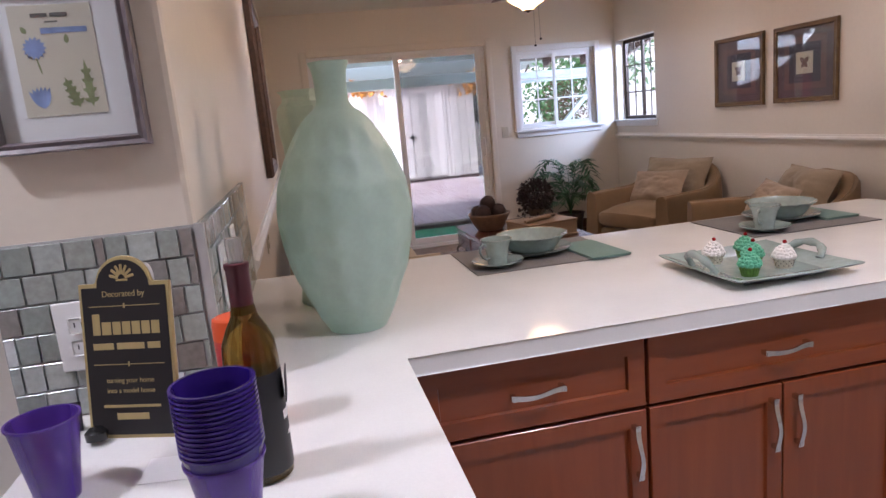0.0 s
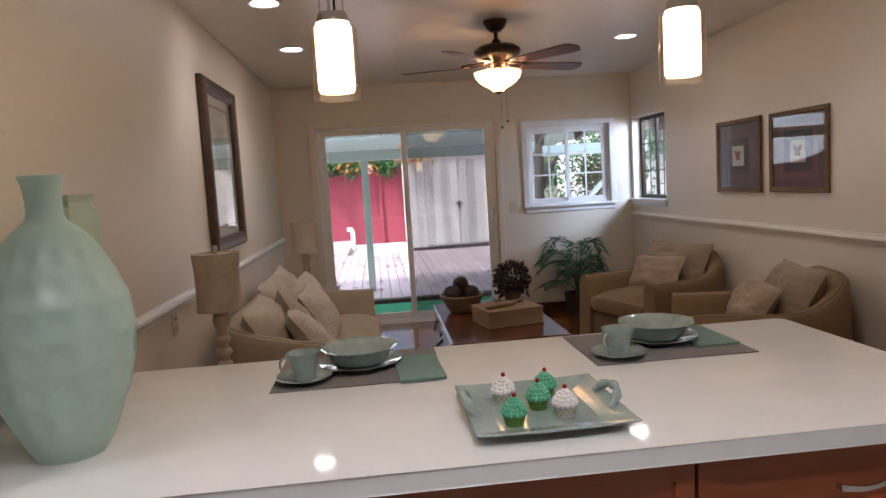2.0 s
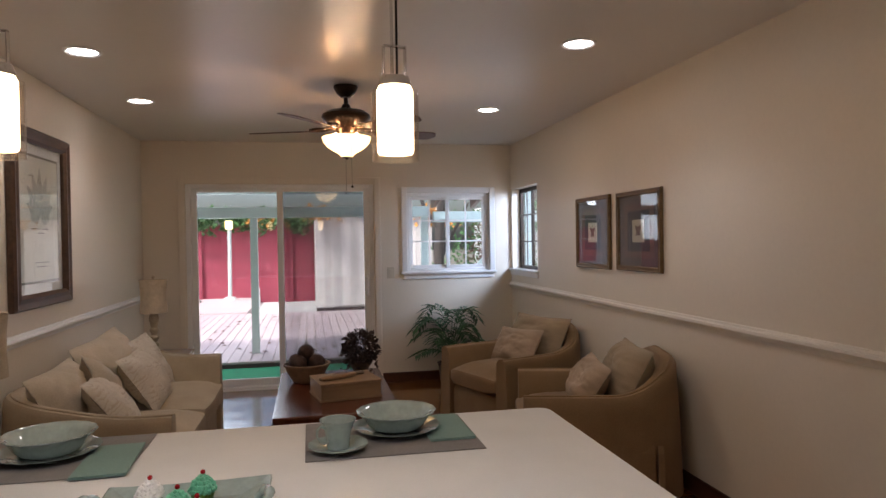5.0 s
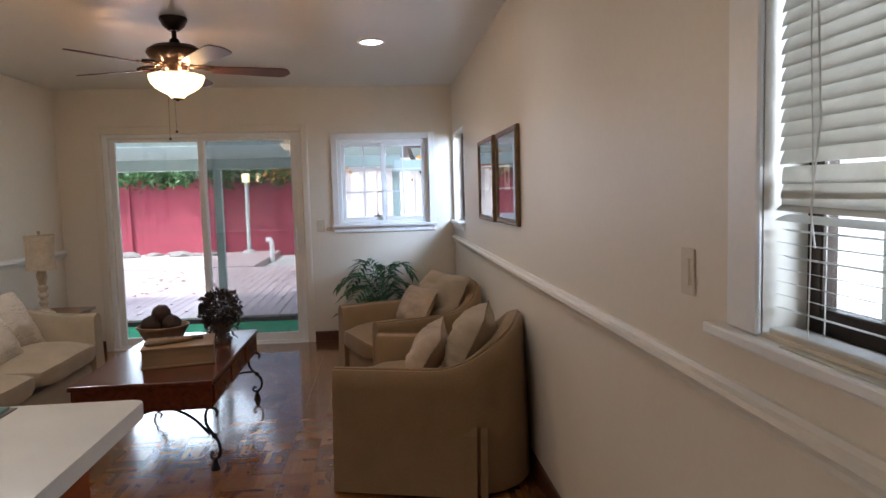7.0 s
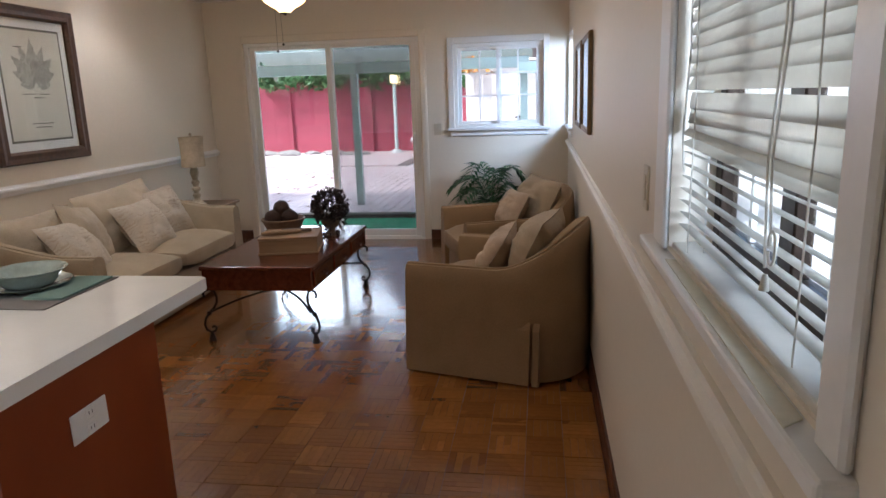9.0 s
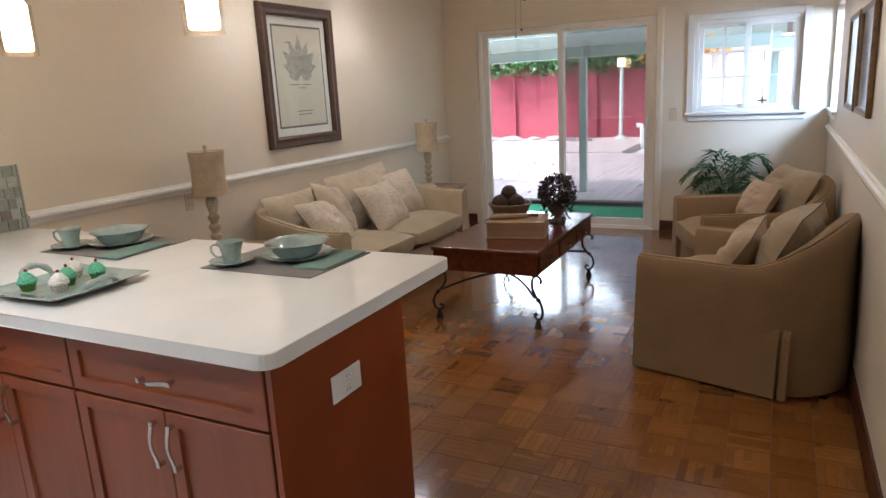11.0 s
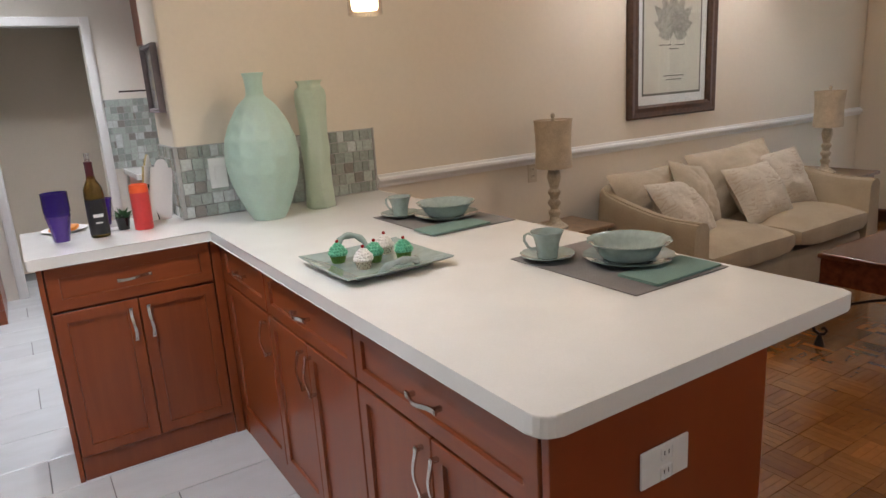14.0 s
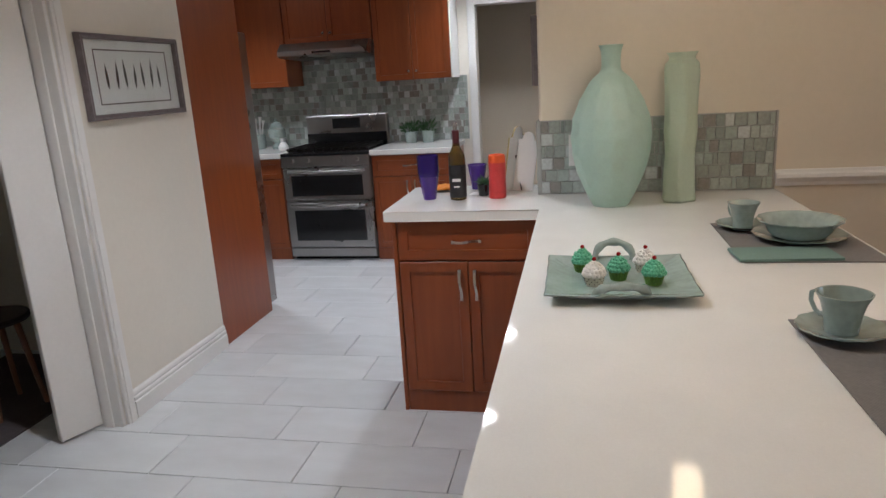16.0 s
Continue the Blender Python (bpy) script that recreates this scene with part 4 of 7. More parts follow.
# grey shed with double doors
shed = thing("garden_shed", Matrix.Identity(4), "weathered pale grey board shed with closed double doors", "shed")
part("wall", boxes((1.87, 4.66, 16.56, 16.62, -0.1, 2.22), (1.87, 1.93, 16.62, 19.4, -0.1, 2.22)), M_SHED, shed)
sb = None
for i, x in enumerate(np.arange(1.86, 4.6, 0.20)):
    if sb is None:
        ob = part("board", box(0, 0.192, 16.53, 16.558, -0.08, 2.22, 0.003, 1), M_SHED, shed)
        sb = ob.data
    else:
        ob = new("board", sb)
        ob.parent = shed
    ob.location.x = x
sb = None
for y in np.arange(16.56, 19.3, 0.20):
    if sb is None:
        ob = part("board", box(1.84, 1.868, 0, 0.192, -0.08, 2.22, 0.003, 1), M_SHED, shed)
        sb = ob.data
    else:
        ob = new("board", sb)
        ob.parent = shed
    ob.location.y = y
for a, b in ((2.26, 3.06), (3.08, 3.88)):
    d = part("shed_door", boxes((a, b, 16.505, 16.528, -0.03, 1.98)), M_SHED, shed)
    for i in range(4):
        w = (b - a) / 4
        part("door_board", box(a + i * w + 0.004, a + (i + 1) * w - 0.004, 16.49, 16.504, -0.03, 1.98, 0.003, 1), M_SHED, d)
part("door_trim", boxes((2.20, 2.255, 16.495, 16.53, -0.08, 2.06), (3.885, 3.94, 16.495, 16.53, -0.08, 2.06), (2.255, 3.885, 16.495, 16.53, 1.985, 2.06)), M_SHED, shed)
part("latch", boxes((2.98, 3.16, 16.475, 16.489, 0.93, 0.96), (3.06, 3.08, 16.47, 16.488, 0.82, 1.02)), M_IRON, shed, "black iron latch")
part("roof", box(1.75, 4.8, 16.35, 19.4, 2.221, 2.27), M_SHED, shed)
part("shed_base", box(1.85, 4.66, 16.50, 16.529, -0.16, -0.08), M_DECKEDGE, shed)

# handrail of bent pipe in front of the shed
hr = thing("handrail", Matrix.Identity(4), "pair of bent pale metal pool handrails", "handrail")
for x in (4.25, 4.55):
    part("rail", tube([(x, 14.4, -0.16), (x, 14.4, 0.62), (x + 0.02, 14.5, 0.74), (x + 0.12, 14.7, 0.76), (x + 0.2, 14.85, 0.68), (x + 0.22, 14.9, -0.16)], 0.02, 8), M_CHROME, hr)

# lantern on a pole
lp = thing("lantern_pole", Matrix.Translation((-0.38, 18.9, -0.04)), "yellow garden lantern on a pale pole by the fence", "lantern")
part("pole", tube([(0, 0, 0), (0.01, 0, 1.9)], 0.05, 10), M_MINT, lp)
part("lantern", box(-0.09, 0.09, -0.09, 0.09, 1.9, 2.12, 0.02), glow("lit_yellow_lantern", (1.0, 0.62, 0.15), 2.5), lp, "glowing yellow lantern")
part("stone_base", moved(lathe([(0, 0.12), (0.12, 0.11), (0.2, 0.03), (0.22, 0)], 10), Matrix.Identity(4)), M_CONCRETE, lp)
wp = thing("standpipe", Matrix.Translation((0.42, 17.6, -0.16)), "short white plastic standpipe", "pipe")
part("pipe", tube([(0, 0, 0), (0, 0, 0.5), (-0.03, 0, 0.56), (-0.14, 0, 0.57)], 0.06, 10), M_WPLASTIC, wp)

# rocks by the fence
random.seed(11)
for i in range(9):
    bm = bmesh.new()
    bmesh.ops.create_icosphere(bm, subdivisions=2, radius=1)
    for v in bm.verts:
        v.co *= 1 + 0.3 * noise.noise(v.co * 1.3 + Vector((i, 0, 0)))
    s = random.uniform(0.14, 0.26)
    ob = solid("garden_rock", moved(bm, Matrix.Diagonal((s * 1.5, s, s * 0.5, 1))), M_ROCK, "pale rounded garden rock on the raised deck", "rock", "garden rocks")
    ob.location = (-4.6 + i * 0.42 + random.uniform(-0.1, 0.1), 18.9 + random.uniform(-0.4, 0.3), -0.04 + s * 0.25)


def foliage(name, centre, spread, count, size, material, label, category, seed, kind="stuff"):
    """Many small leaves scattered in an uneven clump."""
    rng = random.Random(seed)
    bm = bmesh.new()
    for _ in range(count):
        p = Vector((rng.gauss(0, 0.42) * spread[0], rng.gauss(0, 0.42) * spread[1], rng.gauss(0, 0.42) * spread[2]))
        if noise.noise((p + Vector(centre)) * 1.6) < -0.12:
            continue
        leaf_sheet(bm, Vector(centre) + p, rnd_dir(rng), rnd_dir(rng), size * rng.uniform(0.6, 1.3), size * rng.uniform(0.5, 0.9))
    return solid(name, bm, material, label, category, "", kind)


for i, (x, w) in enumerate(((-7.0, 2.2), (-4.6, 2.0), (-2.6, 1.8), (-0.6, 1.5), (1.1, 1.0))):
    foliage("ivy", (x, 19.3, 2.05 + 0.05 * (i % 2)), (w, 0.3, 0.30), 900, 0.16, M_IVY, "dense green ivy hanging over the red fence", "ivy", 20 + i)
foliage("autumn_vine", (1.95, 16.25, 2.13), (0.6, 0.2, 0.20), 150, 0.12, M_AUTUMN, "orange autumn leaves hanging by the shed", "vine", 31)
foliage("autumn_vine", (4.5, 15.8, 2.05), (0.6, 0.3, 0.35), 260, 0.13, M_AUTUMN, "orange autumn leaves hanging by the shed", "vine", 32)
foliage("autumn_vine", (0.6, 19.0, 2.05), (0.8, 0.2, 0.18), 40, 0.12, M_AUTUMN, "orange autumn leaves over the fence", "vine", 33)
foliage("hedge", (7.3, 15.5, 2.2), (0.5, 4.5, 0.8), 1800, 0.14, M_IVY, "green shrubs beyond the side yard", "hedge", 34)
foliage("hedge", (5.7, 14.4, 1.1), (1.3, 0.6, 1.5), 3000, 0.10, M_IVY, "dense dark green shrubs beside the shed", "hedge", 37)
foliage("shrub", (4.9, 11.3, 0.75), (0.8, 0.4, 0.8), 900, 0.075, M_IVY, "sparse green shrub beside the side pergola", "shrub", 35)
foliage("shrub", (4.3, 9.9, 1.25), (0.45, 0.3, 0.7), 1500, 0.045, M_BROWNLEAF, "bare brownish climber on the side pergola", "shrub", 36)
tree = thing("garden_tree", Matrix.Translation((3.92, 11.8, -0.16)), "dark bare tree trunk with short limbs", "tree")
part("trunk", tube([(0, 0, 0), (0.03, 0, 0.7), (-0.02, 0.03, 1.4), (0.04, 0, 2.3), (0.02, 0, 3.0)], [0.13, 0.10, 0.09, 0.075, 0.05], 10), M_BARK, tree)
for pts in ([(-0.01, 0.02, 1.3), (0.25, 0.1, 1.75), (0.55, 0.1, 2.3)], [(0.02, 0.01, 1.8), (-0.25, 0.05, 2.2), (-0.45, 0.1, 2.8)]):
    part("limb", tube(pts, [0.05, 0.035, 0.015], 8), M_BARK, tree)
rng = random.Random(40)
bm = bmesh.new()
for _ in range(170):
    leaf_sheet(bm, Vector((rng.uniform(-1.5, 4), rng.uniform(9.5, 15.3), -0.044)), Vector((rng.uniform(-1, 1), rng.uniform(-1, 1), 0.02)), Vector((0, 0, 1)), rng.uniform(0.06, 0.12), rng.uniform(0.05, 0.09), 0.15)
solid("fallen_leaves", bm, M_BROWNLEAF, "dry brown leaves scattered over the deck", "leaves", "", "stuff")
# neighbour's side wall beyond the long wall's windows
side = thing("neighbour_house", Matrix.Identity(4), "pale siding wall of the house next door", "house")
part("wall", box(7.6, 7.8, -4, 24, -0.1, 2.6), M_VINYL, side)
for i in range(10):
    part("siding_board", box(7.58, 7.599, -4, 24, 0.0 + i * 0.24, 0.225 + i * 0.24, 0.003, 1), M_VINYL, side)
# ---- kitchen ----


def rounded(poly, radii, n=5):
    """Rounds the corners of a polygon by the radius given for each."""
    out = []
    for i, (p, r) in enumerate(zip(poly, radii)):
        p = Vector(p)
        if not r:
            out.append(tuple(p))
            continue
        a, b = (Vector(poly[i - 1]) - p).normalized(), (Vector(poly[(i + 1) % len(poly)]) - p).normalized()
        for k in range(n + 1):
            t = k / n
            out.append(tuple(p + a * r * (1 - t) ** 2 + b * r * t ** 2))
    return out


TOP = 0.915
solid("worktop", prism(rounded([(WEST + 0.001, 2.52), (2.466, 2.52), (2.466, 1.567), (0.452, 1.567), (0.456, 0.918), (-0.175, 0.918), (-0.175, 1.549), (WEST + 0.001, 1.549)], [0, 0.03, 0.045, 0, 0.012, 0.012, 0, 0]), TOP - 0.042, TOP, 0.004), M_QUARTZ, "L-shaped glossy white quartz worktop on cherry cabinets", "worktop")


def shaker(w, h, t=0.02, rail=0.058, recess=0.009):
    """A shaker front in the xz plane, its face towards -y, its lower left corner at the origin."""
    bm = box(0, w, 0, t, 0, h, 0.002, 1)
    face_ = max((f for f in bm.faces if f.normal.y < -0.9), key=lambda f: f.calc_area())
    bmesh.ops.inset_region(bm, faces=[face_], thickness=rail - 0.002)
    bmesh.ops.inset_region(bm, faces=[face_], thickness=0.003)
    for v in face_.verts:
        v.co.y += recess
    return bm


def pull(length, up):
    """A bowed flat strap handle standing off -y, along x or, if up, along z."""
    bm = bmesh.new()
    n = 12
    rows = []
    for i in range(n + 1):
        t = i / n * 2 - 1
        out = -0.024 - 0.006 * math.cos(t * math.pi)
        lift = 0.0035 * math.sin(t * math.pi * 0.9)
        rows.append([(t * length / 2, out + s[1] * 0.0025, lift + s[0] * (0.0048 + 0.0016 * abs(t))) for s in ((-1, -1), (1, -1), (1, 1), (-1, 1))])
    vs = [[bm.verts.new(p) for p in r] for r in rows]
    for a, b in zip(vs, vs[1:]):
        for k in range(4):
            bm.faces.new((a[k], a[(k + 1) % 4], b[(k + 1) % 4], b[k]))
    bm.faces.new(vs[0]), bm.faces.new(vs[-1])
    for s in (-1, 1):
        x = s * length * 0.44
        box(x - 0.005, x + 0.005, -0.022, 0.0, -0.005 + s * 0.004, 0.005 + s * 0.004, 0, 1, bm)
    return moved(bm, pose(0, 0, 0, ry=90)) if up else bm


def unit(m, w, depth, label, z0=0.10, z1=0.873, drawer=0.165, doors=2, hang="out", ends=True, name="base_cabinet", group="kitchen base cabinets", knob=0.125, upper=False):
    """A cabinet in its own space: front at y = 0 facing -y, from x = 0 to w. Drawer on top, doors below."""
    ob = thing(name, m, label, "cabinet", group)
    part("carcass", box(0.001, w - 0.001, 0.021, depth, z0, z1), M_CAB, ob)
    if not upper:
        part("toe_kick", box(0.0, w, 0.012, depth, 0.0, z0), M_CAB, ob)
    top = z1 - 0.006
    if drawer:
        d = part("drawer_front", moved(shaker(w - 0.008, drawer), Matrix.Translation((0.004, 0, top - drawer))), M_CABH, ob)
        part("handle", moved(pull(knob, False), Matrix.Translation((w / 2, 0, top - drawer / 2))), M_CHROME, d, "brushed nickel bow handle")
        top -= drawer + 0.009
    dw = (w - 0.008 - 0.004 * (doors - 1)) / doors
    for i in range(doors):
        x = 0.004 + i * (dw + 0.004)
        d = part("door", moved(shaker(dw, top - z0 - 0.004), Matrix.Translation((x, 0, z0 + 0.004))), M_CAB, ob)
        if doors == 2:
            hx = x + dw - 0.03 if i == 0 else x + 0.03
        else:
            hx = x + dw - 0.03
        if upper:
            part("knob", moved(lathe([(0, -0.026), (0.010, -0.024), (0.013, -0.016), (0.006, -0.01), (0.005, 0.0), (0, 0.0)], 12), Matrix.Translation((hx, 0, z0 + 0.07)) @ pose(0, 0, 0, rx=-90) @ pose(0, 0, 0, rx=0)), M_CHROME, d, "small nickel knob")
        else:
            part("handle", moved(pull(0.135, True), Matrix.Translation((hx, 0, top - 0.095))), M_CHROME, d, "brushed nickel bow handle")
    return ob


FRONT = 1.594
unit(pose(0.47, FRONT, 0), 0.524, 0.6, "cherry base cabinet with a drawer over one door", doors=1)
unit(pose(0.994, FRONT, 0), 0.703, 0.6, "cherry base cabinet with a drawer over two doors")
unit(pose(1.697, FRONT, 0), 0.725, 0.6, "cherry base cabinet with a wide drawer over two doors")
solid("end_panel", box(2.423, 2.442, FRONT + 0.004, 2.216, 0.0, 0.872, 0.002), M_CABY, "plain cherry end panel of the peninsula", "panel")
solid("back_panel", box(0.12, 2.422, 2.197, 2.214, 0.0, 0.872, 0.002), M_CABH, "plain cherry back panel of the peninsula", "panel")
unit(pose(0.43, 0.965, 0, rz=90), 0.595, 0.575, "cherry base cabinet with drawer and doors, short wing")
solid("corner_filler", boxes((0.405, 0.468, 1.602, 1.66, 0.0, 0.872), (0.33, 0.425, 1.562, 1.5995, 0.0, 0.872), bev=0.002), M_CAB, "cherry corner filler strip", "panel")
solid("end_panel", box(-0.145, 0.425, 0.945, 0.963, 0.0, 0.872, 0.002), M_CABH, "plain cherry end panel of the short wing", "panel")

# cooking wall
KF = -2.135
unit(pose(KF, 0.072, 0, rz=90), 0.655, 0.66, "cherry base cabinet beside the range with a drawer and two doors", group="cooking wall cabinets")
unit(pose(KF, -1.60, 0, rz=90), 0.89, 0.66, "cherry base cabinet beyond the steel range", group="cooking wall cabinets")
solid("worktop", box(KBACK + 0.001, KF + 0.03, 0.069, 0.74, TOP - 0.042, TOP, 0.004), M_QUARTZ, "short white quartz worktop beside the range", "worktop")
solid("worktop", box(KBACK + 0.001, KF + 0.03, -1.62, -0.70, TOP - 0.042, TOP, 0.004), M_QUARTZ, "white quartz worktop beyond the range", "worktop")
UF = -2.455
unit(pose(UF, 0.072, 0, rz=90), 0.64, 0.34, "cherry wall cabinet with two doors", 1.445, 2.36, 0, 2, name="wall_cabinet", group="wall cabinets", upper=True)
unit(pose(UF, -0.70, 0, rz=90), 0.768, 0.34, "cherry wall cabinet over the range hood", 1.79, 2.36, 0, 2, name="wall_cabinet", group="wall cabinets", upper=True)
unit(pose(UF, -1.62, 0, rz=90), 0.916, 0.34, "cherry wall cabinet beyond the hood", 1.445, 2.36, 0, 2, name="wall_cabinet", group="wall cabinets", upper=True)
solid("cabinet_side", box(KBACK + 0.003, UF, 0.7125, 0.722, 1.445, 2.36), M_WHITE, "pale end strip of the wall cabinet", "panel")

hood = thing("range_hood", Matrix.Identity(4), "low stainless steel range hood under the cabinet", "range hood")
bm = bmesh.new()
prof = [(KBACK + 0.002, 1.788), (-2.36, 1.788), (-2.28, 1.725), (-2.28, 1.69), (-2.33, 1.675), (KBACK + 0.002, 1.66)]
rows = [[bm.verts.new((x, y, z)) for x, z in prof] for y in (-0.70, 0.068)]
for i in range(6):
    bm.faces.new((rows[0][i], rows[0][(i + 1) % 6], rows[1][(i + 1) % 6], rows[1][i]))
bm.faces.new(rows[0]), bm.faces.new(rows[1])
part("canopy", bm, M_STEEL, hood)
part("control_strip", box(-2.281, -2.276, -0.4, -0.24, 1.70, 1.715), M_BLACK, hood)

rg = thing("range", Matrix.Translation((0, -0.3135, 0)), "stainless steel double-oven gas range with black cooktop", "range")
Y = 0.379
part("body", box(-2.78, -2.135, -Y, Y, 0.03, 0.885), M_STEEL, rg)
part("kick", box(-2.7, -2.17, -Y + 0.01, Y - 0.01, 0.0, 0.03), M_BLACK, rg)
part("cooktop", box(-2.74, -2.10, -Y, Y, 0.885, 0.912, 0.006), M_BLACK, rg, "black enamel cooktop")
part("control_panel", moved(box(-0.012, 0.012, -Y, Y, -0.05, 0.05, 0.006), pose(-2.112, 0, 0.845, ry=-14)), M_STEEL, rg)
for y in (-0.28, -0.14, 0.14, 0.28):
    part("knob", moved(lathe([(0, 0.03), (0.016, 0.03), (0.02, 0.0)], 16), pose(-2.10, y, 0.85, ry=76)), M_STEEL, rg)
for z0, z1, gz0, gz1 in ((0.525, 0.79, 0.555, 0.725), (0.115, 0.505, 0.175, 0.435)):
    d = part("oven_door", box(-2.135, -2.108, -Y + 0.003, Y - 0.003, z0, z1, 0.006), M_STEEL, rg)
    part("oven_window", box(-2.109, -2.1045, -Y + 0.07, Y - 0.07, gz0, gz1, 0.002), M_DARKGLASS, d, "dark oven glass")
    part("handle", tube([(-2.105, -Y + 0.05, z1 - 0.028), (-2.07, -Y + 0.06, z1 - 0.03), (-2.062, 0, z1 - 0.032), (-2.07, Y - 0.06, z1 - 0.03), (-2.105, Y - 0.05, z1 - 0.028)], 0.012, 10), M_STEEL, d)
part("drawer_front", box(-2.135, -2.11, -Y + 0.003, Y - 0.003, 0.035, 0.108, 0.004), M_STEEL, rg)
bg = part("backguard", box(-2.79, -2.72, -Y, Y, 0.912, 1.18, 0.012), M_STEEL, rg)
part("display", box(-2.722, -2.715, -0.13, 0.13, 1.06, 1.15, 0.002), M_DARKGLASS, bg, "black control display")
part("vent_strip", box(-2.72, -2.70, -Y + 0.01, Y - 0.01, 0.912, 1.02), M_BLACK, bg)
for sy in (-0.24, 0.0, 0.24):
    g = part("grate", boxes(*[(-2.66, -2.16, sy + o - 0.006, sy + o + 0.006, 0.925, 0.945) for o in (-0.1, -0.035, 0.035, 0.1)], *[(x - 0.006, x + 0.006, sy - 0.112, sy + 0.112, 0.914, 0.937) for x in (-2.62, -2.4, -2.2)]), M_IRON, rg, "cast iron burner grate")

# pots and jars on the far worktops
def small_pot(x, y, z):
    ob = thing("potted_herb", Matrix.Translation((x, y, z)), "small green plant in a pale glazed pot", "plant", "herb pots")
    part("pot", lathe([(0, 0), (0.045, 0), (0.056, 0.09), (0.06, 0.10), (0.052, 0.10), (0.046, 0.085), (0, 0.085)], 20), M_CERAMIC, ob)
    rng = random.Random(int(y * 100))
    bm = bmesh.new()
    for _ in range(70):
        d = rnd_dir(rng)
        d.z = abs(d.z) + 0.2
        leaf_sheet(bm, Vector((0, 0, 0.085)) + d * rng.uniform(0.02, 0.08), d, rnd_dir(rng), 0.05, 0.02)
    part("leaves", bm, M_PLANT, ob)


small_pot(-2.62, 0.30, TOP)
small_pot(-2.62, 0.45, TOP)
jar = thing("glass_jar", Matrix.Translation((-2.60, -0.93, TOP)), "pale glass apothecary jar with a pointed lid", "jar")
part("body", lathe([(0, 0), (0.05, 0), (0.055, 0.02), (0.03, 0.05), (0.075, 0.10), (0.075, 0.17), (0.05, 0.19), (0, 0.19)], 20), M_CERAMIC, jar)
part("lid", lathe([(0.055, 0.19), (0.05, 0.215), (0.015, 0.235), (0.018, 0.25), (0, 0.265)], 20), M_CERAMIC, jar)
ut = thing("utensil_crock", Matrix.Translation((-2.62, -1.12, TOP)), "white crock holding pale wooden utensils", "crock")
part("crock", lathe([(0, 0), (0.055, 0), (0.06, 0.13), (0.052, 0.13), (0.048, 0.02), (0, 0.02)], 20), M_CERAMIC, ut)
for a, h in ((0.2, 0.27), (1.6, 0.25), (3.1, 0.28), (4.4, 0.24)):
    part("utensil", tube([(0.01 * math.cos(a), 0.01 * math.sin(a), 0.02), (0.05 * math.cos(a), 0.05 * math.sin(a), h - 0.05), (0.06 * math.cos(a), 0.06 * math.sin(a), h)], [0.005, 0.006, 0.016], 8), M_PAPER, ut)
cl = thing("white_pitcher", Matrix.Translation((-2.42, -0.80, TOP)), "small white ceramic pitcher", "pitcher")
part("body", lathe([(0, 0), (0.04, 0), (0.045, 0.03), (0.02, 0.07), (0.028, 0.10), (0.022, 0.10), (0, 0.06)], 18), M_WPLASTIC, cl)

# counter beyond the hallway doorway
solid("worktop", box(KBACK + 0.001, -2.15, 1.70, 3.19, TOP - 0.042, TOP, 0.004), M_QUARTZ, "white quartz worktop beyond the doorway", "worktop")
unit(pose(KF - 0.03, 1.73, 0, rz=90), 0.72, 0.6, "cherry base cabinet beyond the doorway", group="far kitchen cabinets")
unit(pose(KF - 0.03, 2.45, 0, rz=90), 0.72, 0.6, "cherry base cabinet beyond the doorway", group="far kitchen cabinets")

unit(pose(UF, 1.955, 0, rz=90), 0.74, 0.34, "cherry wall cabinet over the far worktop", 1.86, 2.36, 0, 2, name="wall_cabinet", group="wall cabinets", upper=True)
unit(pose(UF - 0.02, 1.985, 0, rz=90), 0.71, 0.32, "shorter cherry wall cabinet hung below another", 1.50, 1.856, 0, 2, name="wall_cabinet", group="wall cabinets", upper=True)
solid("towel_bar", tube([(-2.60, 1.74, 1.515), (-2.60, 1.988, 1.515)], 0.006, 8), M_BRONZE, "thin dark towel bar on the cabinet side", "bar")

# refrigerator in its cherry surround
fr = thing("refrigerator", Matrix.Identity(4), "stainless steel refrigerator in a cherry surround", "refrigerator")
part("side_panel", box(-0.866, -0.241, -0.32, -0.301, 0.0, 2.36, 0.002), M_CAB, fr, "tall cherry side panel")
part("body", box(-0.86, -0.25, -1.22, -0.335, 0.02, 1.77), M_BLACK, fr)
for a, b in ((-1.22, -0.78), (-0.775, -0.312)):
    d = part("door", box(-0.985, -0.868, a, b, 0.04, 1.785, 0.012), M_STEEL, fr)
    yh = -0.82 if a < -1 else -0.735
    part("handle", tube([(-0.985, yh, 0.75), (-1.025, yh, 0.78), (-1.025, yh, 1.5), (-0.985, yh, 1.53)], 0.011, 8), M_STEEL, d)
unit(pose(-0.86, -0.325, 0, rz=-90), 0.9, 0.6, "cherry cabinet over the refrigerator", 1.82, 2.36, 0, 2, name="wall_cabinet", group="wall cabinets", upper=True)

# folded door and laundry things
fd = thing("door_2", Matrix.Identity(4), "white folding door pushed open in the laundry doorway", "door", kind="structure")
ang = math.degrees(math.atan2(-0.075, 0.17))
part("panel", moved(box(0, 0.185, -0.018, 0.018, 0.012, 2.04, 0.006), pose(0.685, -0.415, 0, rz=ang)), M_WHITE, fd)
part("jamb", box(0.671, 0.69, -0.44, -0.30, 0, 2.055, 0.002), M_WHITE, fd)
part("door_stop", box(0.69, 0.70, -0.385, -0.345, 0, 2.055, 0.002), M_WHITE, fd)
sh = thing("laundry_shelf", Matrix.Translation((0.75, -1.75, 0)), "white wire-legged laundry shelf unit", "shelf")
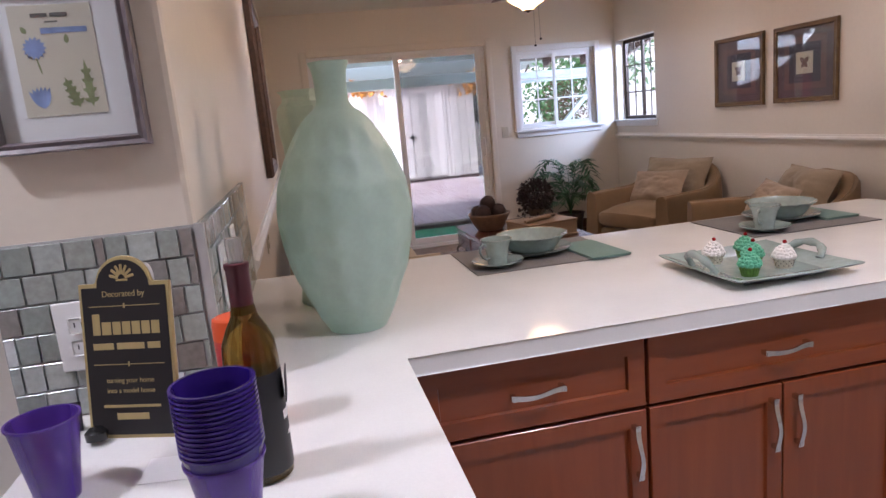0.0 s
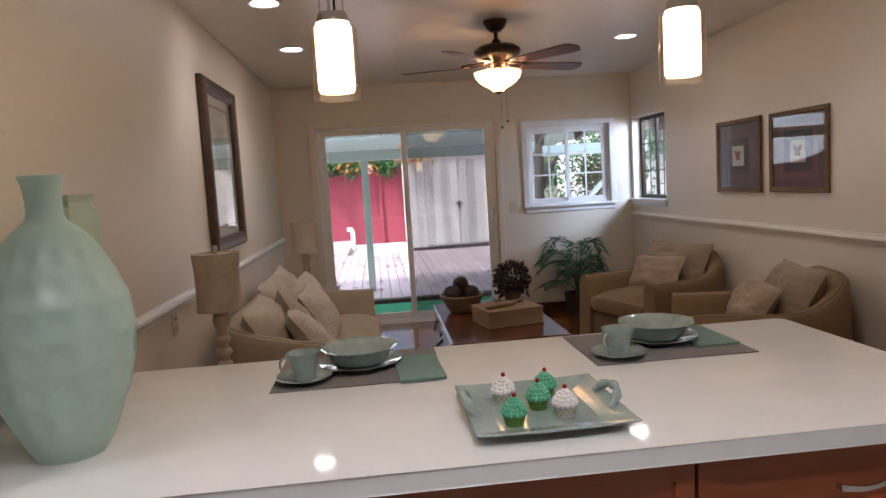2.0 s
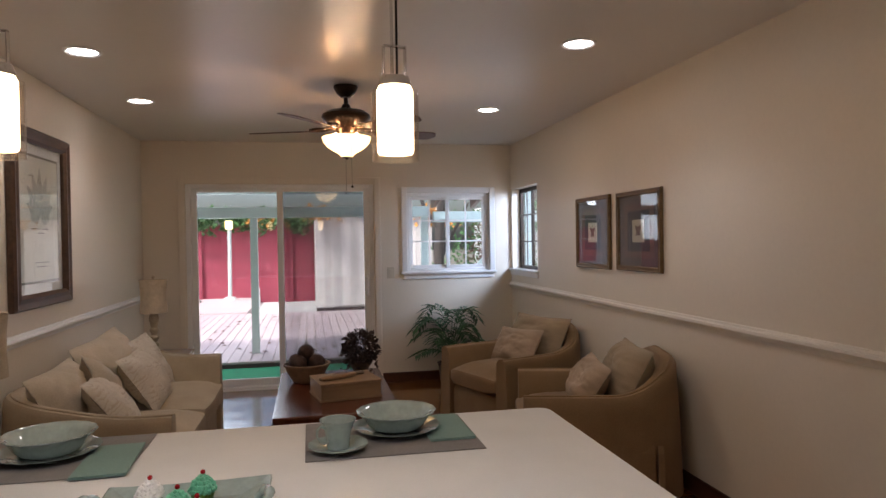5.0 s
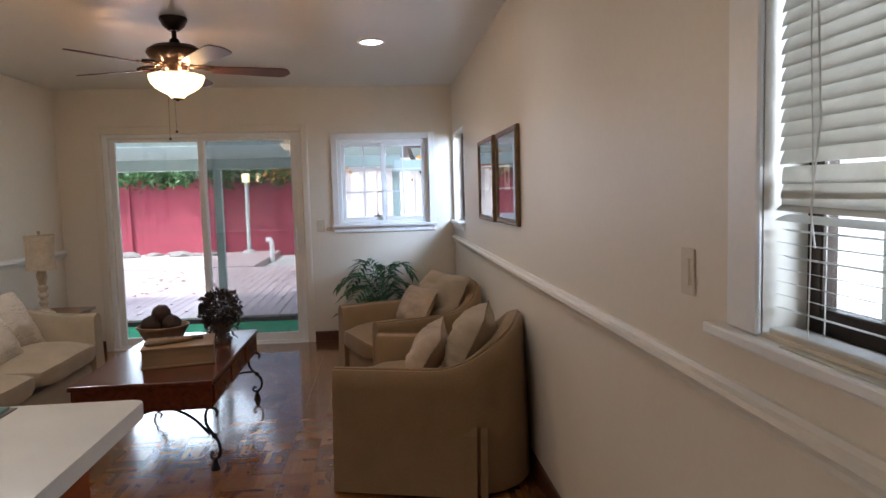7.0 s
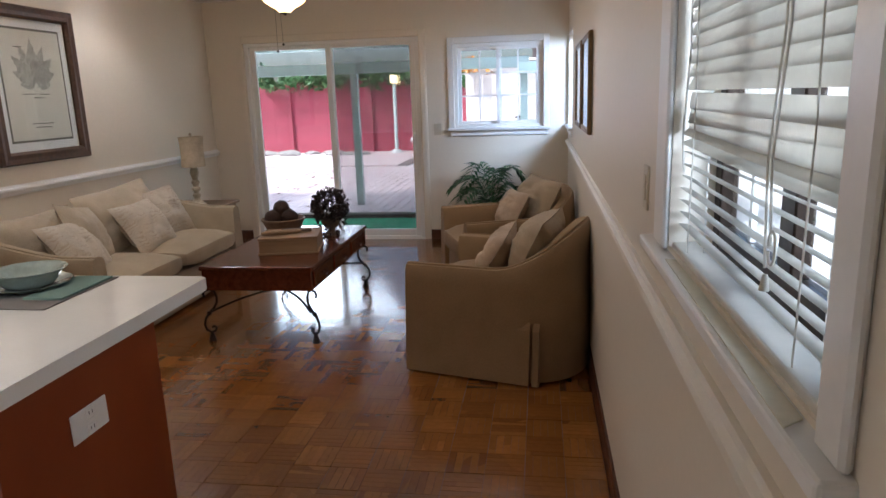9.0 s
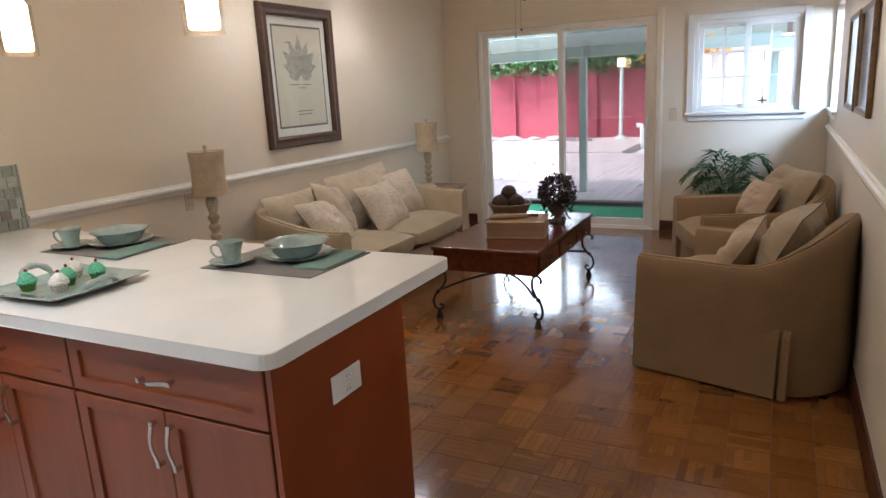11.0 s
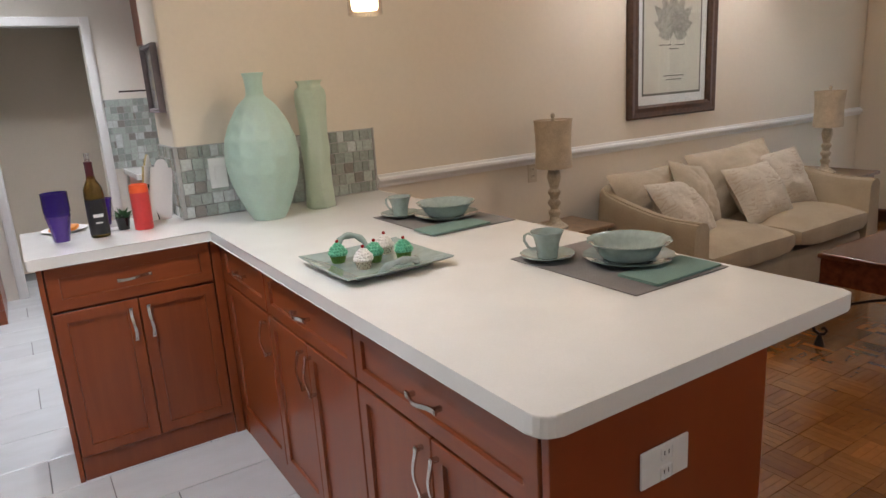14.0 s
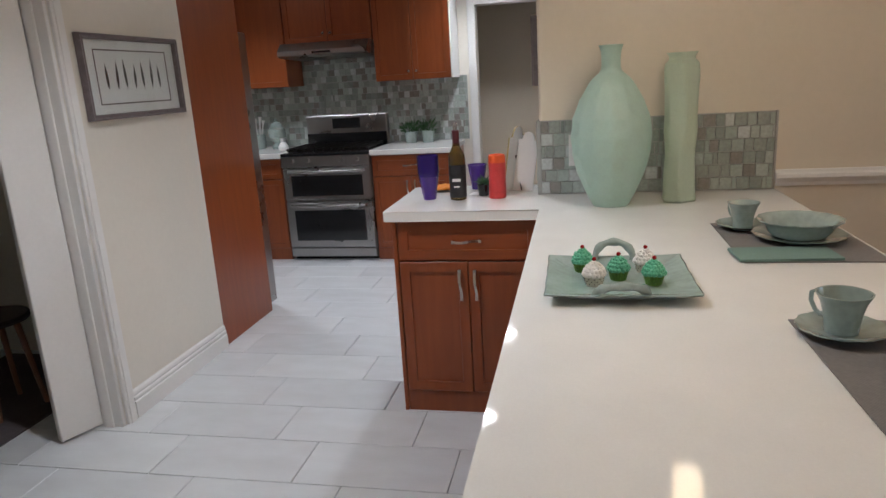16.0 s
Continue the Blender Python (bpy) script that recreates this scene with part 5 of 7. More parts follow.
for z in (0.42, 0.75, 1.15):
    part("shelf_board", box(-0.55, 0.55, -0.18, 0.18, z, z + 0.02, 0.003), M_WHITE, sh)
for x in (-0.54, 0.54):
    for y in (-0.17, 0.17):
        part("leg", box(x - 0.012, x + 0.012, y - 0.012, y + 0.012, 0, 1.2), M_WHITE, sh)
solid("yellow_box", box(0.1, 0.5, -1.85, -1.62, 0.77, 0.92, 0.004), M_YELLOW, "yellow cardboard box on the laundry shelf", "box")
solid("grey_basket", box(0.1, 0.55, -1.88, -1.62, 0.44, 0.62, 0.02), M_GREYFRAME, "grey woven basket on the laundry shelf", "basket")
st = thing("stool", Matrix.Translation((0.58, -1.0, 0)), "small stool with reddish wooden legs", "stool")
part("seat", lathe([(0, 0.48), (0.16, 0.48), (0.17, 0.465), (0.16, 0.45), (0, 0.45)], 24), M_RUG, st)
for a in (0.5, 2.07, 3.64, 5.2):
    part("leg", tube([(0.1 * math.cos(a), 0.1 * math.sin(a), 0.46), (0.16 * math.cos(a), 0.16 * math.sin(a), 0.0)], [0.016, 0.011], 8), M_COPPER, st)
solid("dark_rug", box(-0.05, 1.3, -1.6, -0.75, -0.004, 0.008, 0.003), M_RUG, "dark rug on the laundry floor", "rug")

# ---- mosaic splashbacks: wall backing now, tiles at the end ----
structure("trim_mosaic_bed_west", box(WEST, WEST + 0.005, 1.551, 2.505, TOP, 1.235), M_MORTAR, "grey mortar bed of the mosaic splashback")
structure("trim_mosaic_bed_stub", box(-0.244, WEST, 1.545, 1.5495, TOP, 1.235), M_MORTAR, "grey mortar bed of the mosaic splashback")
structure("trim_mosaic_bed_range", box(KBACK, KBACK + 0.005, -1.62, 0.785, TOP, 1.46), M_MORTAR, "grey mortar bed of the mosaic splashback")
structure("trim_mosaic_bed_hood", box(KBACK, KBACK + 0.005, -0.71, 0.07, 1.46, 1.68), M_MORTAR, "grey mortar bed of the mosaic splashback")
structure("trim_mosaic_bed_far", box(KBACK, KBACK + 0.005, 1.625, 3.19, TOP, 1.46), M_MORTAR, "grey mortar bed of the mosaic splashback")
structure("trim_mosaic_edge", boxes((WEST - 0.002, WEST + 0.014, 1.541, 1.556, TOP, 1.236), (WEST, WEST + 0.013, 2.505, 2.513, TOP, 1.236)), M_MORTAR, "grey edge trim of the mosaic splashback")

# ---- things on the peninsula ----
PROFILE = [(0.066, 0.0), (0.075, 0.012), (0.090, 0.040), (0.110, 0.085), (0.125, 0.120), (0.138, 0.158), (0.150, 0.215), (0.154, 0.260), (0.153, 0.295), (0.145, 0.345), (0.126, 0.395), (0.105, 0.436), (0.081, 0.474), (0.060, 0.496), (0.041, 0.509), (0.0360, 0.520), (0.035, 0.550), (0.037, 0.58), (0.040, 0.596), (0.046, 0.605), (0.047, 0.607)]
ZS = np.concatenate((np.linspace(0.0, 0.5, 112), np.linspace(0.504, 0.607, 24)))
RS = np.interp(ZS, [z for r, z in PROFILE], [r for r, z in PROFILE])
RS = np.convolve(np.pad(RS, 2, mode="edge"), np.ones(5) / 5, mode="valid")


def smooth_step(t):
    t = min(1, max(0, t))
    return t * t * (3 - 2 * t)


def dimpled(a, i, r, z):
    """Pressed-in dimples in rows, with soft ridges between them."""
    if not 0.03 < z < 0.485 or i == 0:
        return r
    pitch = 0.068
    dz = (z / pitch) % 1 - 0.5
    da = (a / math.tau * 14) % 1 - 0.5
    fade = smooth_step((z - 0.03) / 0.05) * smooth_step((0.485 - z) / 0.05)
    lens = max(0.0, 1 - 3.6 * (dz * dz + da * da)) ** 1.6
    return r * (1 - 0.045 * lens * fade + 0.006 * noise.noise(Vector((math.cos(a), math.sin(a), z * 8)) * 2))


v1 = lathe([(0, 0)] + [(float(r), float(z)) for r, z in zip(RS, ZS)] + [(0.042, 0.608), (0.034, 0.588), (0.030, 0.53)], 168, dimpled)
vase = solid("vase", v1, M_VASE, "large dimpled seafoam green frosted glass bottle vase", "vase", angle=60)
vase.location = (0.385, 1.840, TOP + 0.001)


def hexy(a, i, r, z):
    """Six flats that lean to and fro up the height."""
    n = 6
    b = (a + 0.22 * math.sin(z * 14)) % (math.tau / n) - math.pi / n
    return r * math.cos(math.pi / n) / math.cos(b) * 1.06


v2 = lathe([(0, 0), (0.060, 0), (0.066, 0.008), (0.064, 0.06), (0.061, 0.13), (0.059, 0.20), (0.062, 0.27), (0.058, 0.33), (0.061, 0.40), (0.067, 0.46), (0.070, 0.50), (0.066, 0.525), (0.052, 0.538), (0.050, 0.548), (0.054, 0.558), (0.061, 0.566), (0.050, 0.566), (0.046, 0.54), (0.046, 0.45)], 60, hexy)
vase2 = solid("vase", v2, M_VASE2, "tall faceted pale green frosted glass vase", "vase", angle=25)
vase2.location = (0.325, 2.105, TOP + 0.001)


def scallop(n, amp, r0):
    return lambda a, i, r, z: r * (1 + (amp * abs(math.sin(n * a / 2)) if r > r0 else 0))


def place_setting(mx, my, cup, plate_at, nap, turn_n, cup_turn):
    ob = solid("placemat", box(-0.24, 0.24, -0.18, 0.18, 0, 0.003, 0.001, 1), M_MAT, "grey woven rectangular placemat on the worktop", "placemat", "placemats")
    ob.location = (mx + 0.24, my + 0.18, TOP + 0.0008)
    z = TOP + 0.004
    ob = solid("saucer", lathe([(0, 0.004), (0.032, 0.004), (0.036, 0), (0.040, 0.004), (0.062, 0.010), (0.077, 0.018), (0.0775, 0.021), (0.062, 0.0145), (0.04, 0.009), (0, 0.008)], 48, scallop(12, 0.04, 0.06)), M_CERAMIC, "celadon glazed saucer with a scalloped rim", "saucer", "saucers")
    ob.location = (*cup, z)
    c = thing("cup", Matrix.Translation((*cup, z + 0.0092)) @ pose(0, 0, 0, rz=cup_turn) @ Matrix.Diagonal((1, 1, 0.92, 1)), "celadon glazed flared tea cup on its saucer", "cup", "cups")
    part("bowl", lathe([(0, 0.003), (0.024, 0.003), (0.026, 0), (0.030, 0.0), (0.031, 0.012), (0.034, 0.04), (0.041, 0.066), (0.0475, 0.080), (0.0485, 0.083), (0.045, 0.083), (0.038, 0.064), (0.031, 0.038), (0.027, 0.012), (0, 0.008)], 40, scallop(14, 0.015, 0.044)), M_CERAMIC, c)
    part("handle", tube([(0.040, 0, 0.066), (0.055, 0, 0.074), (0.067, 0, 0.066), (0.068, 0, 0.048), (0.058, 0, 0.03), (0.046, 0, 0.022), (0.031, 0, 0.024)], 0.0052, 8, flat=0.7), M_CERAMIC, c)
    ob = solid("plate", lathe([(0, 0.005), (0.07, 0.005), (0.074, 0), (0.082, 0.003), (0.092, 0.010), (0.122, 0.019), (0.124, 0.022), (0.092, 0.0145), (0.08, 0.0095), (0, 0.0085)], 64, scallop(16, 0.035, 0.115)), M_CERAMIC, "celadon glazed dinner plate with a scalloped rim", "plate", "plates")
    ob.location = (*plate_at, z)
    ob = solid("bowl", lathe([(0, 0.004), (0.056, 0.004), (0.060, 0), (0.068, 0.001), (0.080, 0.010), (0.089, 0.022), (0.096, 0.036), (0.104, 0.047), (0.1125, 0.052), (0.1130, 0.055), (0.108, 0.0545), (0.099, 0.048), (0.091, 0.036), (0.083, 0.022), (0.072, 0.011), (0.05, 0.008), (0, 0.007)], 64, scallop(16, 0.04, 0.1)), M_CERAMIC, "celadon glazed wide soup bowl with a scalloped rim", "bowl", "bowls")
    ob.location = (*plate_at, z + 0.0095)
    ob = solid("napkin", boxes((-0.065, 0.065, -0.13, 0.13, 0, 0.0035), (-0.064, 0.066, -0.1295, 0.129, 0.004, 0.0075), bev=0.0015), M_NAPKIN, "folded sage green cloth napkin on the placemat", "napkin", "napkins")
    ob.matrix_world = pose(*nap, z, rz=turn_n)


place_setting(0.762, 2.147, (0.850, 2.228), (1.005, 2.348), (1.176, 2.262), 3, 206)
place_setting(1.675, 2.135, (1.762, 2.204), (1.938, 2.350), (2.08, 2.350), 1, 215)

# serving tray
tr = thing("serving_tray", Matrix.Translation((1.428, 1.81, TOP)) @ pose(0, 0, 0, rz=0.5), "square celadon glazed serving tray with twisted loop handles", "tray")
bm = bmesh.new()
ringz = [(0.110, 0.002), (0.118, 0.0), (0.125, 0.006), (0.172, 0.021), (0.175, 0.025), (0.171, 0.027), (0.128, 0.015), (0.112, 0.011)]
rows = []
for h, z in ringz:
    pts = []
    for k in range(40):
        s, f = divmod(k, 10)
        f = f / 10 * 2 - 1
        w = h * (1 + (0.006 * math.sin(k * 2.1) if h > 0.15 else 0))
        x, y = ((w * f, -w), (w, w * f), (-w * f, w), (-w, -w * f))[s]
        pts.append(bm.verts.new((x, y, z + (0.004 * abs(f) ** 3 if h > 0.15 else 0))))
    rows.append(pts)
for a, b in zip(rows, rows[1:]):
    for k in range(40):
        bm.faces.new((a[k], a[(k + 1) % 40], b[(k + 1) % 40], b[k]))
bm.faces.new(rows[0]), bm.faces.new(rows[-1])
part("dish", bm, M_CERAMIC, tr)
for s in (-1, 1):
    pts = []
    for k in range(15):
        t = k / 14 * math.pi
        pts.append((s * (0.150 + 0.028 * math.sin(t)), (0.050 if s < 0 else 0.058) * math.cos(t), 0.020 + (0.044 if s < 0 else 0.030) * math.sin(t) ** 0.8))
    part("handle", tube(pts, [0.010 - 0.002 * math.sin(k * 1.6) for k in range(15)], 10), M_CERAMIC, tr)


def cupcake(x, y, icing, case, dots, label):
    ob = thing("cupcake", Matrix.Translation((x, y, TOP + 0.0115)), label, "cupcake", "cupcakes on the tray")
    part("wrapper", lathe([(0, 0), (0.017, 0), (0.023, 0.024), (0.0235, 0.026), (0, 0.026)], 40, lambda a, i, r, z: r * (1 + 0.03 * (1 if int(a / math.tau * 40 + 0.5) % 2 else -1))), case, ob, "pleated paper wrapper")
    bm = bmesh.new()
    rng = random.Random(int(x * 1000))
    for ring, (r, z, n, s) in enumerate(((0.021, 0.027, 15, 0.0072), (0.0185, 0.034, 14, 0.0072), (0.014, 0.041, 11, 0.0068), (0.0085, 0.047, 7, 0.0062), (0.003, 0.051, 3, 0.0058))):
        for k in range(n):
            a = math.tau * (k + 0.5 * ring) / n + rng.uniform(-0.1, 0.1)
            bmesh.ops.create_icosphere(bm, subdivisions=1, radius=s * rng.uniform(0.85, 1.15), matrix=Matrix.Translation((r * math.cos(a), r * math.sin(a), z + rng.uniform(-0.001, 0.001))) @ pose(0, 0, 0, rng.uniform(0, 90), rng.uniform(0, 90)))
    bmesh.ops.create_uvsphere(bm, u_segments=16, v_segments=8, radius=0.019, matrix=Matrix.Translation((0, 0, 0.032)))
    part("frosting", bm, icing, ob)
    bm = bmesh.new()
    bmesh.ops.create_uvsphere(bm, u_segments=14, v_segments=8, radius=0.0048, matrix=Matrix.Translation((0.001, 0, 0.060)))
    part("cherry", bm, M_CHERRY, ob, "glossy red bead cherry")
    if dots:
        bm = bmesh.new()
        for row, z in enumerate((0.006, 0.012, 0.018)):
            for k in range(11):
                a = math.tau * (k + 0.5 * row) / 11
                r = 0.0178 + z * 0.25
                bmesh.ops.create_icosphere(bm, subdivisions=1, radius=0.0015, matrix=Matrix.Translation((r * math.cos(a), r * math.sin(a), z)))
        part("dots", bm, M_DOT, ob)
    ob.scale = (1.10, 1.10, 1.10)
    return ob


cupcake(1.352, 1.725, M_GREENICE, M_CASEG, False, "mint green frosted cupcake in a green wrapper")
cupcake(1.472, 1.752, M_WHITEICE, M_CASEW, True, "white frosted cupcake in a spotted cream wrapper")
cupcake(1.425, 1.812, M_GREENICE, M_CASEG, False, "mint green frosted cupcake in a green wrapper")
cupcake(1.358, 1.882, M_WHITEICE, M_CASEW, True, "white frosted cupcake in a spotted cream wrapper")
cupcake(1.462, 1.893, M_GREENICE, M_CASEG, False, "mint green frosted cupcake in a green wrapper")

# wine bottle
bt = thing("wine_bottle", Matrix.Translation((0.197, 1.197, TOP)), "opened dark olive wine bottle with a black label", "bottle")
part("glass", lathe([(0, 0.006), (0.028, 0), (0.036, 0.004), (0.037, 0.012), (0.037, 0.17), (0.035, 0.195), (0.027, 0.215), (0.018, 0.232), (0.0148, 0.25), (0, 0.25)], 40), M_BOTTLE, bt)
part("capsule", lathe([(0.0152, 0.236), (0.0152, 0.296), (0.0165, 0.298), (0.0165, 0.304), (0.0148, 0.305), (0.010, 0.305), (0.010, 0.29), (0, 0.29)], 32), M_FOIL, bt, "burgundy foil capsule")
part("stopper", lathe([(0, 0.29), (0.0095, 0.29), (0.0105, 0.335), (0.009, 0.338), (0, 0.338)], 20), M_CORK, bt)
lab = part("label", lathe([(0.0374, 0.014), (0.0376, 0.015), (0.0376, 0.155), (0.0374, 0.156)], 40), M_LABEL, bt, "matt black wrap label")
for z0, z1, w in ((0.085, 0.098, 0.5), (0.06, 0.066, 0.34)):
    bm = bmesh.new()
    va = [[bm.verts.new((0.0381 * math.cos(a), 0.0381 * math.sin(a), z)) for a in np.linspace(-w, w, 9)] for z in (z0, z1)]
    for k in range(8):
        bm.faces.new((va[0][k], va[0][k + 1], va[1][k + 1], va[1][k]))
    part("print", bm, M_PAPER, lab, "pale bar of print")
part("neck_tag", moved(box(-0.022, 0.022, -0.001, 0.001, -0.02, 0.02, 0.0005, 1), pose(0.041, 0.0, 0.13, rz=90, rx=4)), M_LABEL, bt, "dark hanging tag")


# stack of purple cups, and a single cup
def tumbler(ob, z, wall_from, material, h=0.10):
    prof = [(0.0245, 0), (0.0395, h - 0.004), (0.0415, h - 0.003), (0.0415, h), (0.0385, h), (0.0235, 0.004), (0, 0.004)]
    prof = [(r, zz) for r, zz in prof if zz >= wall_from or r == 0] if wall_from else [(0, 0)] + prof
    return part("cup", moved(lathe(prof, 40), Matrix.Translation((0, 0, z))), material, ob)


sk = thing("cup_stack", Matrix.Translation((0.166, 1.06, TOP)) @ Matrix.Diagonal((1.14, 1.14, 1.0, 1.0)), "tall stack of nested purple plastic cups", "cups")
tumbler(sk, 0, 0, M_LILAC, 0.105)
for i in range(14):
    z = 0.016 + i * 0.0058
    part("cup", moved(lathe([(0.0385, 0.086), (0.0408, 0.1005), (0.0425, 0.102), (0.0425, 0.105), (0.0392, 0.105), (0.037, 0.088)], 40), Matrix.Translation((0, 0, z))), M_PURPLE, sk)
pc1 = thing("plastic_cup", Matrix.Translation((-0.088, 1.243, TOP)) @ Matrix.Diagonal((1.14, 1.14, 1.0, 1.0)), "single translucent lilac plastic cup", "cup")
tumbler(pc1, 0, 0, M_LILAC, 0.118)
tag = solid("dark_card", box(-0.02, 0.02, -0.001, 0.001, 0, 0.05, 0.0005, 1), M_LABEL, "small dark card behind the cups", "card")
tag.matrix_world = pose(-0.14, 1.47, TOP + 0.06, rx=-12)
tag.location.z = TOP + 0.0005
solid("paper_slip", prism([(0.015, 1.235), (0.085, 1.225), (0.095, 1.30), (0.02, 1.31)], TOP + 0.0006, TOP + 0.0016), M_PAPER, "crumpled white paper slip on the worktop", "paper")

cd = thing("pillar_candle", Matrix.Translation((0.165, 1.368, TOP)), "tall red wax pillar candle with a glowing-orange rim", "candle")
part("body", lathe([(0, 0), (0.035, 0), (0.0375, 0.003), (0.0372, 0.155), (0.0374, 0.156)], 36, lambda a, i, r, z: r * (1 + 0.012 * math.sin(3 * a + z * 25))), M_CANDLE, cd)
part("rim", lathe([(0.0374, 0.156), (0.0370, 0.18), (0.0355, 0.188), (0.031, 0.190), (0.026, 0.183), (0, 0.172)], 36, lambda a, i, r, z: r * (1 + 0.012 * math.sin(3 * a + z * 25))), M_CANDLETOP, cd, "thin orange-red melted rim")
part("wick", tube([(0, 0, 0.170), (0.002, 0, 0.184)], 0.0012, 6), M_DOT, cd)
sp = thing("succulent", Matrix.Translation((0.105, 1.297, TOP)), "small green succulent in a black pot", "plant")
part("pot", lathe([(0, 0), (0.022, 0), (0.028, 0.045), (0.03, 0.052), (0.026, 0.052), (0.024, 0.044), (0, 0.044)], 20), M_BLACK, sp)
bm = bmesh.new()
rng = random.Random(8)
for _ in range(46):
    d = rnd_dir(rng)
    d.z = abs(d.z) * 0.9 + 0.25
    leaf_sheet(bm, Vector((0, 0, 0.046)) + d * 0.012, d, rnd_dir(rng), rng.uniform(0.02, 0.04), 0.012)
part("leaves", bm, M_PLANT, sp)
dp = thing("snack_plate", Matrix.Translation((-0.075, 1.085, TOP)), "white paper plate with orange slices", "plate")
part("plate", lathe([(0, 0.002), (0.06, 0.002), (0.085, 0.010), (0.09, 0.012), (0.06, 0.005), (0, 0.004)], 40), M_PAPER, dp)
for i in range(7):
    bm = lathe([(0, 0), (0.022, 0.001), (0.026, 0.008), (0.022, 0.014), (0, 0.015)], 18)
    part("orange_slice", moved(bm, pose(0.035 * math.cos(i * 0.9), 0.035 * math.sin(i * 0.9), 0.006, 12, 8, 0)), M_ORANGE, dp)

# sign leaning on the splashback
sg = thing("sign", pose(-0.022, 1.402, TOP, rx=-9, rz=-20) @ Matrix.Diagonal((1.0, 1.0, 1.05, 1.0)), "black sign board with gold border and shell emblem", "sign")
def arch_poly(w, h, sh, inset=0.0):
    w2 = w / 2 - inset
    pts = [(-w2, inset), (w2, inset), (w2, sh - inset)]
    r = w * 0.30 - inset * 0.3
    pts.append((r + 0.004, sh - inset))
    for k in range(13):
        a = math.pi * k / 12
        pts.append((r * math.cos(a), sh - inset + (h - sh) * math.sin(a)))
    pts += [(-r - 0.004, sh - inset), (-w2, sh - inset)]
    return pts


def upright(poly, y0, y1, bev=0.0):
    return moved(prism(poly, -y1, -y0, bev), pose(0, 0, 0, rx=90))


part("board", upright(arch_poly(0.160, 0.285, 0.243), 0.0, 0.008, 0.0015), M_GOLD, sg)
part("back", upright(arch_poly(0.160, 0.285, 0.243, 0.001), 0.008, 0.0092), M_PAPER, sg, "bare pale board back")
part("easel_back", moved(upright(arch_poly(0.095, 0.27, 0.235), -0.002, 0.002), pose(0.0, 0.064, 0.0, rz=96)), M_PAPER, sg, "pale fold-out easel flap")
part("face", upright(arch_poly(0.160, 0.285, 0.243, 0.006), -0.0012, 0.0), M_SIGN, sg)
em = part("emblem", boxes((-0.010, 0.010, -0.0022, -0.0012, 0.246, 0.249)), M_GOLD, sg, "gold shell emblem")
for k in range(7):
    a = math.pi * (k + 0.5) / 7
    part("ray", moved(box(0.006, 0.022, -0.0022, -0.0012, -0.0022, 0.0022, 0.0008, 1), Matrix.Translation((0, 0, 0.250)) @ pose(0, 0, 0, ry=-math.degrees(a))), M_GOLD, em)


def words(text, size, x, z, parent, material, y=-0.0016, name="lettering"):
    cu = bpy.data.curves.new(name, "FONT")
    cu.body, cu.size, cu.extrude, cu.align_x = text, size, 0.0003, "CENTER"
    tmp = bpy.data.objects.new(name, cu)
    scene.collection.objects.link(tmp)
    me = bpy.data.meshes.new_from_object(tmp.evaluated_get(bpy.context.evaluated_depsgraph_get()))
    bpy.data.objects.remove(tmp)
    me.materials.clear()
    me.materials.append(material)
    ob = new(name, me)
    ob.parent = parent
    ob.matrix_local = pose(x, y, z, rx=90)
    return ob


words("Decorated by", 0.0135, 0, 0.222, sg, M_GOLD)
words("turning your home", 0.0110, 0, 0.088, sg, M_GOLD)
words("into a model home", 0.0110, 0, 0.072, sg, M_GOLD)
for z in (0.207, 0.116):
    part("rule", boxes((-0.062, 0.062, -0.0020, -0.0012, z, z + 0.0012), (-0.0012, 0.0012, -0.0021, -0.0012, z - 0.003, z + 0.0045)), M_GOLD, sg)
for a, b, z0, z1 in ((-0.058, -0.045, 0.163, 0.196), (-0.042, -0.026, 0.163, 0.183), (-0.023, -0.009, 0.163, 0.183), (-0.006, 0.008, 0.163, 0.183), (0.011, 0.025, 0.163, 0.183), (0.028, 0.042, 0.163, 0.183), (0.045, 0.059, 0.163, 0.183)):
    part("name_bar", boxes((a, b, -0.0020, -0.0012, z0, z1)), M_GOLD, sg)
for a, b, z in ((-0.06, -0.024, 0.140), (-0.018, 0.030, 0.140), (0.036, 0.058, 0.140), (-0.05, 0.05, 0.049), (-0.028, 0.028, 0.030)):
    part("text_bar", boxes((a, b, -0.0020, -0.0012, z, z + (0.010 if z > 0.1 or z < 0.04 else 0.004))), M_GOLD, sg)
part("easel_foot", moved(lathe([(0, 0), (0.016, 0), (0.018, 0.012), (0.010, 0.02), (0, 0.022)], 16), pose(-0.055, -0.02, 0.004)), M_BLACK, sg)
part("easel_leg", tube([(0, 0.010, 0.16), (0, 0.06, 0.010)], 0.004, 6), M_BLACK, sg)
# ---- pendants and fan ----


